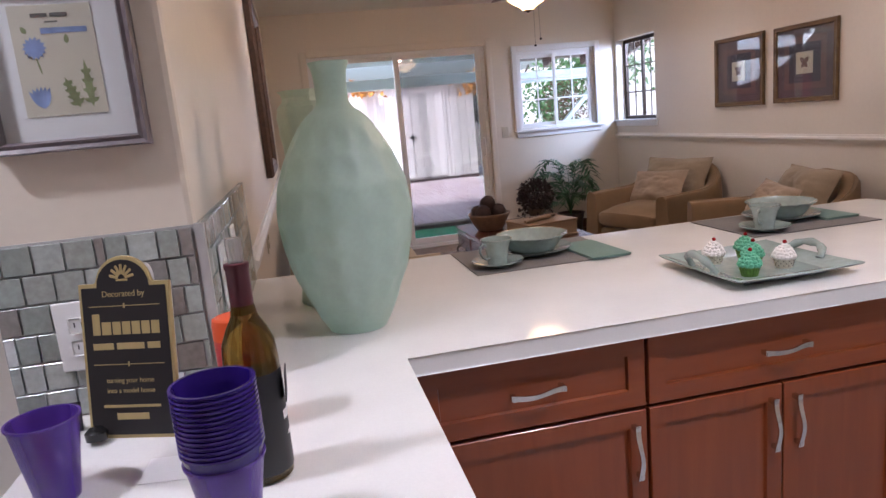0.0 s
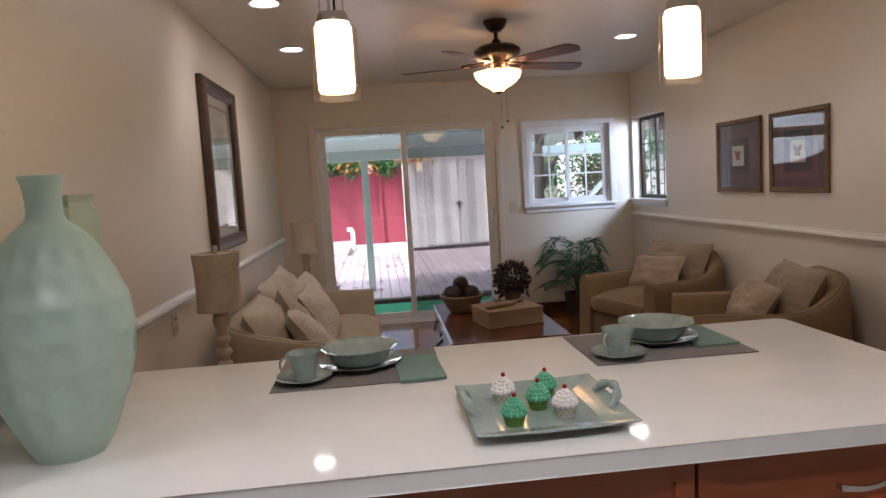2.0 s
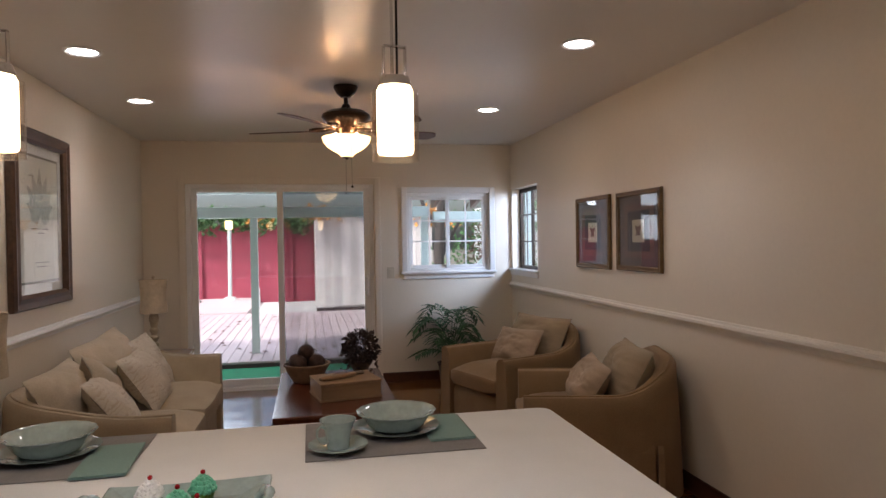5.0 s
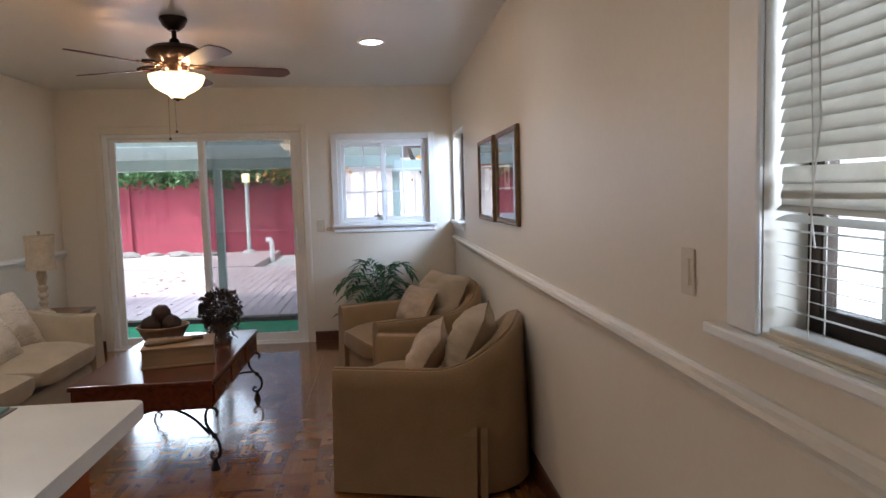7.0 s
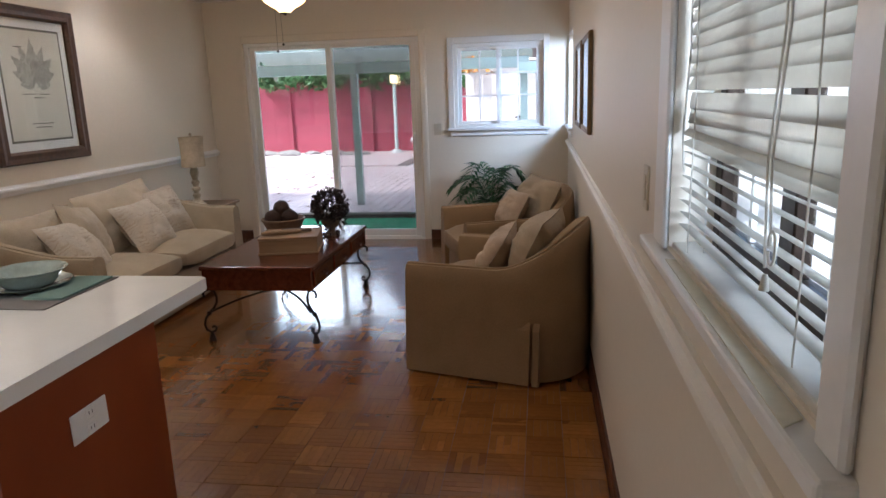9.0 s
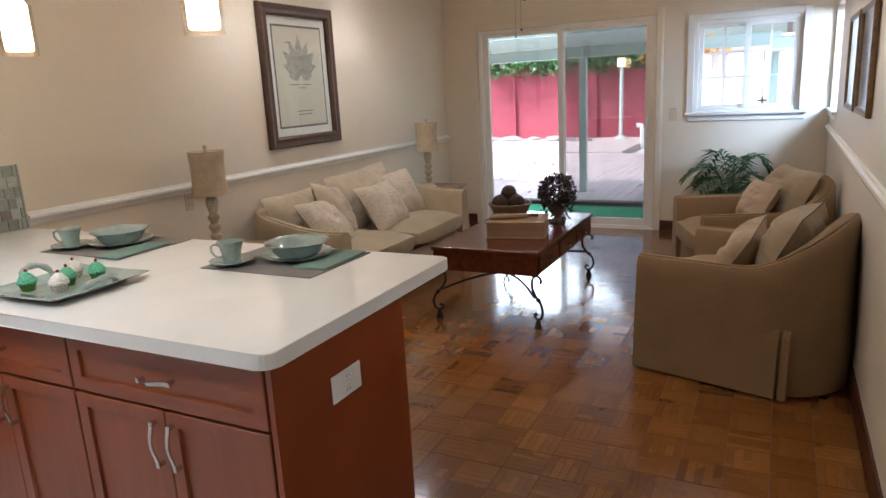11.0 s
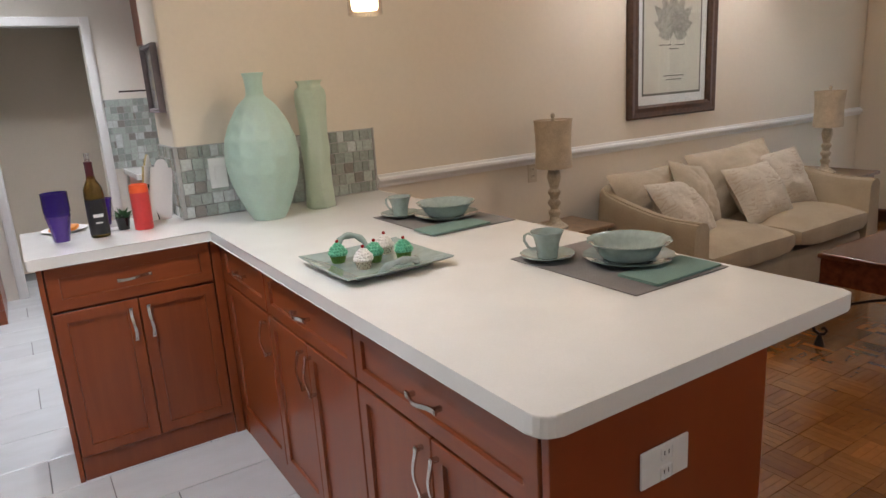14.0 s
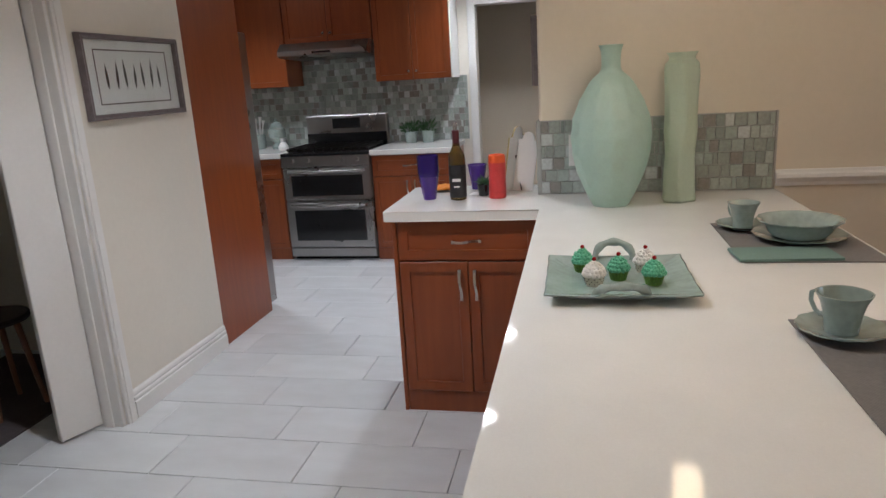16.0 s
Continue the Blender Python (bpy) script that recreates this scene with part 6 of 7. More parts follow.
def pendant(x, y, turn):
    ob = thing("pendant_lamp", Matrix.Translation((x, y, 0)) @ pose(0, 0, 0, rz=turn), "lit pendant lamp, white opal cylinder inside clear glass", "pendant lamp", "pendants over the peninsula")
    part("canopy", lathe([(0, CEIL), (0.055, CEIL), (0.055, CEIL - 0.012), (0.012, CEIL - 0.03), (0, CEIL - 0.03)], 24), M_CHROME, ob)
    part("stem", tube([(-0.006, 0, CEIL - 0.02), (-0.006, 0, 1.885)], 0.0042, 8), M_CHROME, ob)
    part("cord", tube([(0.007, 0, CEIL - 0.02), (0.007, 0, 1.885)], 0.003, 6), M_IRON, ob)
    part("bracket", boxes((-0.030, -0.027, -0.008, 0.008, 1.882, 1.965), (0.027, 0.030, -0.008, 0.008, 1.882, 1.965), (-0.030, 0.030, -0.008, 0.008, 1.965, 1.968), bev=0.0008), M_CHROME, ob, "thin nickel bracket")
    part("cap", lathe([(0, 1.890), (0.036, 1.890), (0.042, 1.872), (0.042, 1.866), (0, 1.866)], 32), M_CHROME, ob)
    shade = part("opal_shade", lathe([(0, 1.868), (0.040, 1.866), (0.046, 1.855), (0.046, 1.705), (0.042, 1.697), (0, 1.695)], 32), M_PENDANT, ob, "glowing white opal glass")
    shade.visible_shadow = False
    g = part("glass_cylinder", lathe([(0.058, 1.855), (0.0595, 1.852), (0.0595, 1.683), (0.058, 1.680), (0.0565, 1.683), (0.0565, 1.852)], 40, close=True), M_LAMPGLASS, ob, "clear glass cylinder")
    g.visible_shadow = False
    lamp("pendant_bulb", "POINT", (x, y, 1.78), 2.3, WARM, 0.045)


pendant(1.01, 2.063, 0)
pendant(1.912, 2.062, 12)

FX, FY = 1.948, 4.83
fan = thing("ceiling_fan", Matrix.Translation((FX, FY, 0)), "dark bronze ceiling fan with five wooden blades and lit bowl", "ceiling fan")
part("canopy", lathe([(0, CEIL), (0.078, CEIL), (0.08, CEIL - 0.012), (0.06, CEIL - 0.05), (0.03, CEIL - 0.075), (0, CEIL - 0.075)], 32), M_BRONZE, fan)
part("downrod", tube([(0, 0, CEIL - 0.07), (0, 0, 2.34)], 0.014, 12), M_BRONZE, fan)
part("coupling", lathe([(0.014, 2.385), (0.026, 2.375), (0.035, 2.345), (0, 2.345)], 24), M_BRONZE, fan)
part("motor", lathe([(0, 2.35), (0.06, 2.348), (0.12, 2.335), (0.155, 2.312), (0.160, 2.295), (0.145, 2.27), (0.11, 2.245), (0.07, 2.225), (0.065, 2.185), (0, 2.185)], 40), M_BRONZE, fan)
for k in range(5):
    a = radians(18 + 72 * k)
    m = Matrix.Rotation(a, 4, "Z")
    poly = rounded([(0.20, -0.050), (0.60, -0.070), (0.635, -0.062), (0.668, 0.0), (0.635, 0.062), (0.60, 0.070), (0.20, 0.050)], [0.02, 0.015, 0.012, 0.02, 0.012, 0.015, 0.02], 3)
    blade = part("blade", moved(prism(poly, -0.003, 0.003), m @ Matrix.Translation((0, 0, 2.212)) @ pose(0, 0, 0, rx=-11)), M_BLADE, fan, "reddish-brown wooden blade")
    arm = bmesh.new()
    for s in (-1, 1):
        tube([(0.07, 0, 2.225), (0.13, s * 0.03, 2.222), (0.19, s * 0.045, 2.220), (0.24, s * 0.02, 2.219)], 0.008, 8, bm=arm)
    part("blade_arm", moved(arm, m), M_BRONZE, blade, "scrolled bronze blade arm")
part("light_fitter", lathe([(0.065, 2.19), (0.09, 2.185), (0.125, 2.175), (0.135, 2.168), (0, 2.168)], 40), M_BRONZE, fan)
bowl = part("light_bowl", lathe([(0.150, 2.168), (0.157, 2.166), (0.155, 2.150), (0.146, 2.127), (0.126, 2.102), (0.098, 2.082), (0.068, 2.066), (0.048, 2.052), (0.038, 2.040), (0.034, 2.034), (0.0, 2.033)], 48, lambda a, i, r, z: r * (1 + 0.012 * math.cos(10 * a) if r > 0.09 else 1)), M_BOWLLIT, fan, "glowing cream alabaster glass bowl")
bowl.visible_shadow = False
part("finial", lathe([(0, 2.040), (0.036, 2.037), (0.034, 2.032), (0.014, 2.028), (0.008, 2.022), (0, 2.018)], 20), M_BRONZE, fan)
for dx, z in ((0.02, 1.83), (-0.012, 1.79)):
    c = part("pull_chain", tube([(dx, -0.14, 2.175), (dx * 1.2, -0.142, z)], 0.0009, 5), M_BRONZE, fan)
    bm = bmesh.new()
    bmesh.ops.create_uvsphere(bm, u_segments=12, v_segments=8, radius=0.008, matrix=Matrix.Translation((dx * 1.2, -0.142, z)))
    part("chain_ball", bm, M_IRON, c)
lamp("fan_bulb", "POINT", (FX, FY, 2.11), 7, WARM, 0.05)
for a in (40, 130, 220, 310):
    lamp("fan_uplight", "POINT", (FX + 0.10 * math.cos(radians(a)), FY + 0.10 * math.sin(radians(a)), 2.194), 1.9, (1.0, 0.50, 0.20), 0.010)

# ---- sofa and armchairs ----


def shell(w, d, r, th, hf, hb, rise=(0.45, 1.0), z0=0.015, flare=0.03):
    """A padded U-shaped back-and-arms shell. The seat opens towards -y; w across x, d deep, corners rounded by r. Low arms at the front sweep up to the back."""
    path = []
    n = 14
    for k in range(n + 1):
        path.append((-w / 2, -d + (d - r) * k / n))
    for k in range(1, 9):
        a = math.pi - math.pi / 2 * k / 8
        path.append((-w / 2 + r + r * math.cos(a), -r + r * math.sin(a)))
    half = path[:]
    m = max(2, int((w - 2 * r) / 0.12))
    for k in range(1, m):
        path.append((-w / 2 + r + (w - 2 * r) * k / m, 0.0))
    path += [(-x, y) for x, y in reversed(half)]
    lens = [0]
    for a, b in zip(half, half[1:]):
        lens.append(lens[-1] + math.dist(a, b))
    bm = bmesh.new()
    rows = []
    N = len(path)
    for i, p in enumerate(path):
        a, b = Vector(path[max(0, i - 1)]), Vector(path[min(N - 1, i + 1)])
        t = (b - a).normalized()
        inn = Vector((t.y, -t.x))
        j = min(i, N - 1 - i)
        f = lens[j] / lens[-1] if j < len(lens) else 1
        h = hf + (hb - hf) * smooth_step((f - rise[0]) / (rise[1] - rise[0]))
        p = Vector(p)
        row = []
        for o, z in ((-flare, z0), (-flare * 0.6, h * 0.45), (0.0, h * 0.85), (0.004, h - 0.03), (0.02, h - 0.006), (th * 0.5, h + 0.004), (th - 0.02, h - 0.006), (th, h - 0.035), (th + 0.01, 0.30), (th + 0.01, z0)):
            q = p + inn * o
            row.append(bm.verts.new((q.x, q.y, z)))
        rows.append(row)
    for a, b in zip(rows, rows[1:]):
        for k in range(len(a)):
            bm.faces.new((a[k], a[(k + 1) % len(a)], b[(k + 1) % len(a)], b[k]))
    bm.faces.new(rows[0]), bm.faces.new(rows[-1])
    SOFT.add(id(bm))
    welt = [((r[4].co + r[5].co) / 2 + Vector((0, 0, 0.001))) for r in rows]
    front = [[r.co.copy() for r in rows[0]], [r.co.copy() for r in rows[-1]]]
    return bm, welt, front


def soft_box(x0, x1, y0, y1, z0, z1, bev=0.05, crown=0.02, seed=0):
    bm = box(x0, x1, y0, y1, z0, z1)
    bmesh.ops.subdivide_edges(bm, edges=bm.edges[:], cuts=7, use_grid_fill=True)
    cx, cy, cz = (x0 + x1) / 2, (y0 + y1) / 2, (z0 + z1) / 2
    for v in bm.verts:
        u, w, t = (2 * (v.co.x - cx) / (x1 - x0), 2 * (v.co.y - cy) / (y1 - y0), 2 * (v.co.z - cz) / (z1 - z0))
        v.co.z += (crown * (1 - u ** 4) * (1 - w ** 4)) * (1 if t > 0 else 0) * abs(t)
        k = (abs(u) ** 8 + abs(w) ** 8 + abs(t) ** 8) / 3
        for ax, c, size in ((0, u, x1 - x0), (1, w, y1 - y0), (2, t, z1 - z0)):
            v.co[ax] -= math.copysign(1, c) * bev * (max(0, (abs(u) ** 6 + abs(w) ** 6 + abs(t) ** 6) - 1) / 2) * abs(c)
        v.co += Vector((0, 0, 1)) * 0.006 * noise.noise(v.co * 5 + Vector((seed, 0, 0)))
    bmesh.ops.recalc_face_normals(bm, faces=bm.faces)
    bmesh.ops.smooth_vert(bm, verts=bm.verts, factor=0.4, use_axis_x=True, use_axis_y=True, use_axis_z=True)
    SOFT.add(id(bm))
    return bm


def armchair(m, label):
    ob = thing("armchair", m, label, "armchair", "armchairs")
    bm, welt, front = shell(0.88, 0.90, 0.30, 0.11, 0.60, 0.79, (0.45, 1.0))
    part("shell", bm, M_CHAIR, ob, "tan slipcovered back and arms")
    part("piping", tube(welt, 0.006, 6), M_CHAIR, ob)
    part("seat_base", soft_box(-0.33, 0.33, -0.885, -0.11, 0.015, 0.31, 0.02, 0.0), M_CHAIR, ob)
    part("seat_cushion", soft_box(-0.33, 0.33, -0.93, -0.12, 0.30, 0.47, 0.05, 0.03), M_CHAIR, ob, "plump tan seat cushion")
    for s in (-1, 1):
        sk = bmesh.new()
        for a, b in ((-0.895, -0.195), (-0.178, -0.145)):
            # wedge that leaves the side above and stands off it at the hem
            prof = [(0.440, 0.34), (0.4555, 0.30), (0.471, 0.15), (0.485, 0.012), (0.450, 0.012)]
            lo = [sk.verts.new((s * x, a, z)) for x, z in prof]
            hi = [sk.verts.new((s * x, b, z)) for x, z in prof]
            sk.faces.new(lo), sk.faces.new(hi)
            for i in range(5):
                sk.faces.new((lo[i], lo[(i + 1) % 5], hi[(i + 1) % 5], hi[i]))
        part("skirt_flap", sk, M_CHAIR, ob, "pleated skirt flap")
    return ob


chA = armchair(pose(3.86, 4.12, 0, rz=-103.5), "tan slipcovered barrel armchair beside the long wall")


def face(front_near, front_far, depth):
    """The pose of a chair whose front corners stand at these two places, opening away from its back."""
    a, b = Vector(front_near), Vector(front_far)
    mid = (a + b) / 2
    across = (b - a).normalized()
    back = Vector((across.y, -across.x))
    if back.x < 0:
        back = -back
    y_axis = back
    x_axis = Vector((y_axis.y, -y_axis.x))
    o = mid + back * depth
    return Matrix(((x_axis.x, y_axis.x, 0, o.x), (x_axis.y, y_axis.y, 0, o.y), (0, 0, 1, 0), (0, 0, 0, 1)))


chA.matrix_world = face((2.845, 3.925), (3.08, 4.775), 0.90)
B = face((3.065, 5.045), (2.765, 5.85), 0.90)
chB = copy_thing(chA, B)
chB["label"] = "tan slipcovered barrel armchair in front of the palm"


def cushion(m, w, h, t, material, label, seed, category="pillow", group="pillows"):
    ob = solid("throw_pillow", pillow(w, h, t, seed), material, label, category, group, angle=80)
    ob.matrix_world = m
    return ob


A = chA.matrix_world
cushion(A @ pose(0.02, -0.275, 0.650, rx=-27, rz=4), 0.62, 0.40, 0.24, M_PILLOWT, "big tan back pillow on the armchair", 1.3)
cushion(A @ pose(0.06, -0.50, 0.61, rx=-32, rz=8, ry=6), 0.42, 0.31, 0.17, M_LUMBAR, "small tan printed lumbar pillow on the armchair", 2.1)
cushion(B @ pose(-0.02, -0.23, 0.645, rx=-24), 0.68, 0.42, 0.24, M_PILLOWT, "big tan back pillow on the armchair", 3.4)
cushion(B @ pose(-0.05, -0.42, 0.605, rx=-28, rz=-4, ry=-3), 0.60, 0.31, 0.17, M_LUMBAR, "tan printed lumbar pillow on the armchair", 4.2)

sofa = thing("sofa", pose(0.17, 4.875, 0, rz=90), "long beige slipcovered sofa with two seat cushions", "sofa")
bm, welt, _ = shell(1.96, 0.84, 0.26, 0.12, 0.625, 0.745, (0.15, 0.95))
part("shell", bm, M_SOFA, sofa, "beige slipcovered back and arms")
part("piping", tube(welt, 0.006, 6), M_SOFA, sofa)
part("seat_base", soft_box(-0.86, 0.86, -0.83, -0.12, 0.015, 0.30, 0.02, 0.0), M_SOFA, sofa)
for i, s in enumerate((-1, 1)):
    part("seat_cushion", soft_box(min(0.003 * s, 0.86 * s), max(0.003 * s, 0.86 * s), -0.88, -0.14, 0.295, 0.455, 0.05, 0.025, i), M_SOFA, sofa, "plump beige seat cushion")
S = sofa.matrix_world
cushion(S @ pose(-0.55, -0.25, 0.635, rx=-30, rz=2), 0.74, 0.44, 0.24, M_PILLOWS, "large beige back pillow on the sofa", 5.5, group="sofa pillows")
cushion(S @ pose(0.30, -0.23, 0.655, rx=-26, ry=-3, rz=-2), 0.86, 0.50, 0.25, M_PILLOWS, "large beige back pillow on the sofa", 6.5, group="sofa pillows")
cushion(S @ pose(-0.34, -0.36, 0.645, rx=-26, ry=12, rz=10), 0.47, 0.44, 0.17, M_PILLOWS, "plain beige throw pillow with a flanged edge on the sofa", 7.1, group="sofa pillows")
cushion(S @ pose(-0.60, -0.47, 0.600, rx=-36, ry=3, rz=10), 0.50, 0.42, 0.18, M_PILLOW, "cream printed throw pillow against the sofa arm", 7.5, group="sofa pillows")
cushion(S @ pose(0.17, -0.47, 0.605, rx=-34, ry=-1, rz=-2), 0.49, 0.41, 0.19, M_PILLOW, "cream printed throw pillow on the sofa", 8.5, group="sofa pillows")
cushion(S @ pose(0.57, -0.38, 0.630, rx=-28, ry=-3, rz=-10), 0.50, 0.43, 0.19, M_PILLOW, "cream printed throw pillow by the far sofa arm", 9.5, group="sofa pillows")


# side tables and lamps
def side_table(x, y, w, d, label):
    ob = thing("side_table", Matrix.Translation((x, y, 0)), label, "side table", "side tables")
    part("tabletop", box(-w / 2, w / 2, -d / 2, d / 2, 0.548, 0.57, 0.004), M_BOWLW, ob)
    part("apron", box(-w / 2 + 0.03, w / 2 - 0.03, -d / 2 + 0.03, d / 2 - 0.03, 0.47, 0.548), M_BOWLW, ob)
    for sx in (-1, 1):
        for sy in (-1, 1):
            part("leg", box(sx * (w / 2 - 0.05) - 0.018, sx * (w / 2 - 0.05) + 0.018, sy * (d / 2 - 0.05) - 0.018, sy * (d / 2 - 0.05) + 0.018, 0, 0.47, 0.004), M_BOWLW, ob)


side_table(0.31, 3.62, 0.36, 0.46, "small brown wooden side table beside the sofa")
side_table(0.42, 6.28, 0.56, 0.52, "brown wooden side table behind the sofa arm")


def table_lamp(x, y):
    ob = thing("table_lamp", Matrix.Translation((x, y, 0.571)), "whitewashed turned-wood table lamp with beige linen drum shade", "table lamp", "table lamps")
    part("base", lathe([(0, 0), (0.075, 0), (0.078, 0.012), (0.06, 0.025), (0.045, 0.035), (0.03, 0.05), (0.026, 0.07), (0.034, 0.085), (0.036, 0.10), (0.022, 0.115), (0.026, 0.13), (0.038, 0.145), (0.038, 0.16), (0.024, 0.175), (0.026, 0.19), (0.036, 0.205), (0.036, 0.22), (0.024, 0.235), (0.03, 0.26), (0.04, 0.30), (0.034, 0.335), (0.018, 0.36), (0.026, 0.375), (0.026, 0.39), (0, 0.39)], 32), M_SPINDLE, ob)
    part("shade", lathe([(0.106, 0.355), (0.104, 0.40), (0.100, 0.47), (0.102, 0.55), (0.108, 0.618), (0.111, 0.625), (0.105, 0.622), (0.099, 0.55), (0.097, 0.47), (0.101, 0.40), (0.103, 0.357)], 40, close=True), M_SHADE, ob, "mottled beige linen drum shade")
    part("shade_top", lathe([(0, 0.617), (0.105, 0.617), (0.105, 0.613), (0, 0.613)], 32), M_SHADE, ob)
    part("finial", lathe([(0, 0.662), (0.010, 0.658), (0.014, 0.645), (0.008, 0.634), (0.012, 0.625), (0.012, 0.618), (0, 0.618)], 20), M_SPINDLE, ob, "small ball finial")
    part("stem", tube([(0, 0, 0.385), (0, 0, 0.615)], 0.004, 6), M_CHROME, ob)


table_lamp(0.322, 3.535)
table_lamp(0.44, 6.22)

# ---- coffee table ----
ct = thing("coffee_table", Matrix.Translation((1.84, 4.90, 0)), "dark red-brown coffee table on scrolled wrought-iron legs", "coffee table")
W, D = 0.365, 0.67
part("tabletop", box(-W, W, -D, D, 0.472, 0.50, 0.006), M_TABLE, ct)
part("apron", box(-W + 0.012, W - 0.012, -D + 0.012, D - 0.012, 0.345, 0.472, 0.004), M_TABLE, ct)
for y in (-0.42, 0.0, 0.42):
    for s in (-1, 1):
        d = part("drawer_front", box(*sorted((s * (W - 0.012), s * (W - 0.004))), y - 0.19, y + 0.19, 0.362, 0.458, 0.003), M_TABLE, ct)
        part("drop_pull", tube([(s * (W - 0.002), y - 0.03, 0.42), (s * (W + 0.012), y - 0.025, 0.40), (s * (W + 0.014), y, 0.392), (s * (W + 0.012), y + 0.025, 0.40), (s * (W - 0.002), y + 0.03, 0.42)], 0.004, 6), M_IRON, d)


def iron_leg(sx, sy):
    """S-scroll leg: a curl under the top, a bow, and a curl over the foot."""
    pts = [(0.075, 0.295), (0.082, 0.315), (0.070, 0.335), (0.045, 0.34), (0.022, 0.325), (0.010, 0.29), (0.012, 0.25), (0.030, 0.215), (0.058, 0.185), (0.082, 0.15), (0.090, 0.11), (0.080, 0.075), (0.058, 0.058), (0.036, 0.062), (0.028, 0.082), (0.040, 0.096), (0.050, 0.086)]
    m = Matrix.Translation((sx * (W - 0.075), sy * (D - 0.075), 0))
    leg = part("leg", moved(tube([(sx * u * 1.0, sy * u * 0.45, z) for u, z in pts], 0.0085, 8), m), M_IRON, ct, "scrolled wrought-iron leg")
    part("foot", moved(lathe([(0, 0.06), (0.010, 0.058), (0.014, 0.04), (0.022, 0.016), (0.026, 0.0), (0, 0.0)], 12), m @ Matrix.Translation((sx * 0.055, sy * 0.026, 0))), M_IRON, leg)
    part("collar", moved(lathe([(0.0, -0.014), (0.013, -0.012), (0.016, 0), (0.013, 0.012), (0, 0.014)], 10), m @ Matrix.Translation((sx * 0.058, sy * 0.026, 0.185))), M_IRON, leg)


for sx in (-1, 1):
    for sy in (-1, 1):
        iron_leg(sx, sy)
for sy in (-1, 1):
    pts = [(u * (W - 0.04), sy * (D - 0.04 - 0.32 * (1 - abs(u) ** 1.5)), 0.20 + 0.055 * (1 - u * u)) for u in np.linspace(-1, 1, 15)]
    part("stretcher", tube(pts, 0.008, 8), M_IRON, ct, "bowed iron stretcher")
part("stretcher", tube([(0, y, 0.255) for y in (-D + 0.36, D - 0.36)], 0.008, 8), M_IRON, ct)

fb1 = thing("fruit_bowl", Matrix.Translation((1.665, 5.20, 0.501)), "carved footed wooden bowl on the coffee table", "bowl")
part("bowl", lathe([(0, 0.0), (0.085, 0.0), (0.098, 0.006), (0.118, 0.035), (0.140, 0.080), (0.153, 0.108), (0.162, 0.116), (0.164, 0.128), (0.152, 0.130), (0.132, 0.085), (0.10, 0.060), (0, 0.052)], 40), M_BOWLW, fb1)
for i, (x, y, z, r) in enumerate(((-0.06, -0.05, 0.135, 0.062), (0.065, -0.03, 0.137, 0.06), (0.0, 0.07, 0.135, 0.06), (-0.005, -0.005, 0.205, 0.058), (-0.075, 0.045, 0.14, 0.05))):
    bm = bmesh.new()
    bmesh.ops.create_icosphere(bm, subdivisions=4, radius=r)
    for v in bm.verts:
        v.co *= 1 + 0.06 * noise.noise(v.co * 70 + Vector((i, 0, 0))) + 0.05 * noise.noise(v.co * 30)
    ob = solid("decorative_ball", bm, M_BALL, "rough dark brown woven twig ball in the bowl", "ball", "decorative balls")
    ob.location = (1.665 + x, 5.20 + y, 0.501 + z)

bx = thing("wooden_box", Matrix.Translation((1.905, 4.72, 0.501)) @ pose(0, 0, 0, rz=12), "pale wooden box with a flat lid on the coffee table", "box")
part("body", box(-0.19, 0.19, -0.16, 0.16, 0.0, 0.095, 0.003), M_BOXW, bx)
part("lid", box(-0.195, 0.195, -0.165, 0.165, 0.096, 0.112, 0.003), M_BOXW, bx)
part("base_trim", box(-0.197, 0.197, -0.167, 0.167, -0.0005, 0.012, 0.003), M_BOXW, bx)
sc = solid("scroll", moved(tube([(-0.13, 0, 0.016), (-0.10, 0, 0.016), (0.10, 0, 0.016), (0.13, 0, 0.016)], [0.010, 0.016, 0.016, 0.010], 12), Matrix.Identity(4)), M_BOXW, "rolled tan scroll tied with twine on the box", "scroll")
sc.matrix_world = pose(1.86, 4.66, 0.613, rz=28)
sc2 = solid("scroll", tube([(-0.10, 0, 0.012), (0.10, 0, 0.012)], 0.012, 12), M_URN, "small dark rolled scroll on the box", "scroll")
sc2.matrix_world = pose(1.93, 4.76, 0.613, rz=12)

dpn = thing("dried_plant", Matrix.Translation((2.04, 5.18, 0.501)), "dried burgundy foliage arrangement in a small brown urn", "plant")
part("urn", lathe([(0, 0), (0.06, 0), (0.062, 0.012), (0.03, 0.03), (0.028, 0.045), (0.055, 0.07), (0.07, 0.10), (0.066, 0.125), (0.075, 0.135), (0.06, 0.135), (0.05, 0.11), (0, 0.10)], 28), M_URN, dpn)
rng = random.Random(77)
bm = bmesh.new()
for _ in range(900):
    d = rnd_dir(rng)
    c = Vector((0, 0, 0.225)) + Vector((d.x * 0.125, d.y * 0.125, d.z * 0.115)) * rng.uniform(0.45, 1.08) ** 0.6
    if rng.random() < 0.16:
        c.z -= rng.uniform(0.05, 0.15)
    if c.z < 0.02:
        c.z = 0.03
    leaf_sheet(bm, c, (d + rnd_dir(rng) * 0.8), rnd_dir(rng), rng.uniform(0.022, 0.042), rng.uniform(0.016, 0.030), 0.3)
part("foliage", bm, M_DRY, dpn, "dense dark dried leaves")
bm = bmesh.new()
for k in range(14):
    d = rnd_dir(rng)
    tube([(0, 0, 0.10), (d.x * 0.05, d.y * 0.05, 0.17), (d.x * 0.10, d.y * 0.10, 0.22 + d.z * 0.08)], 0.002, 5, bm=bm)
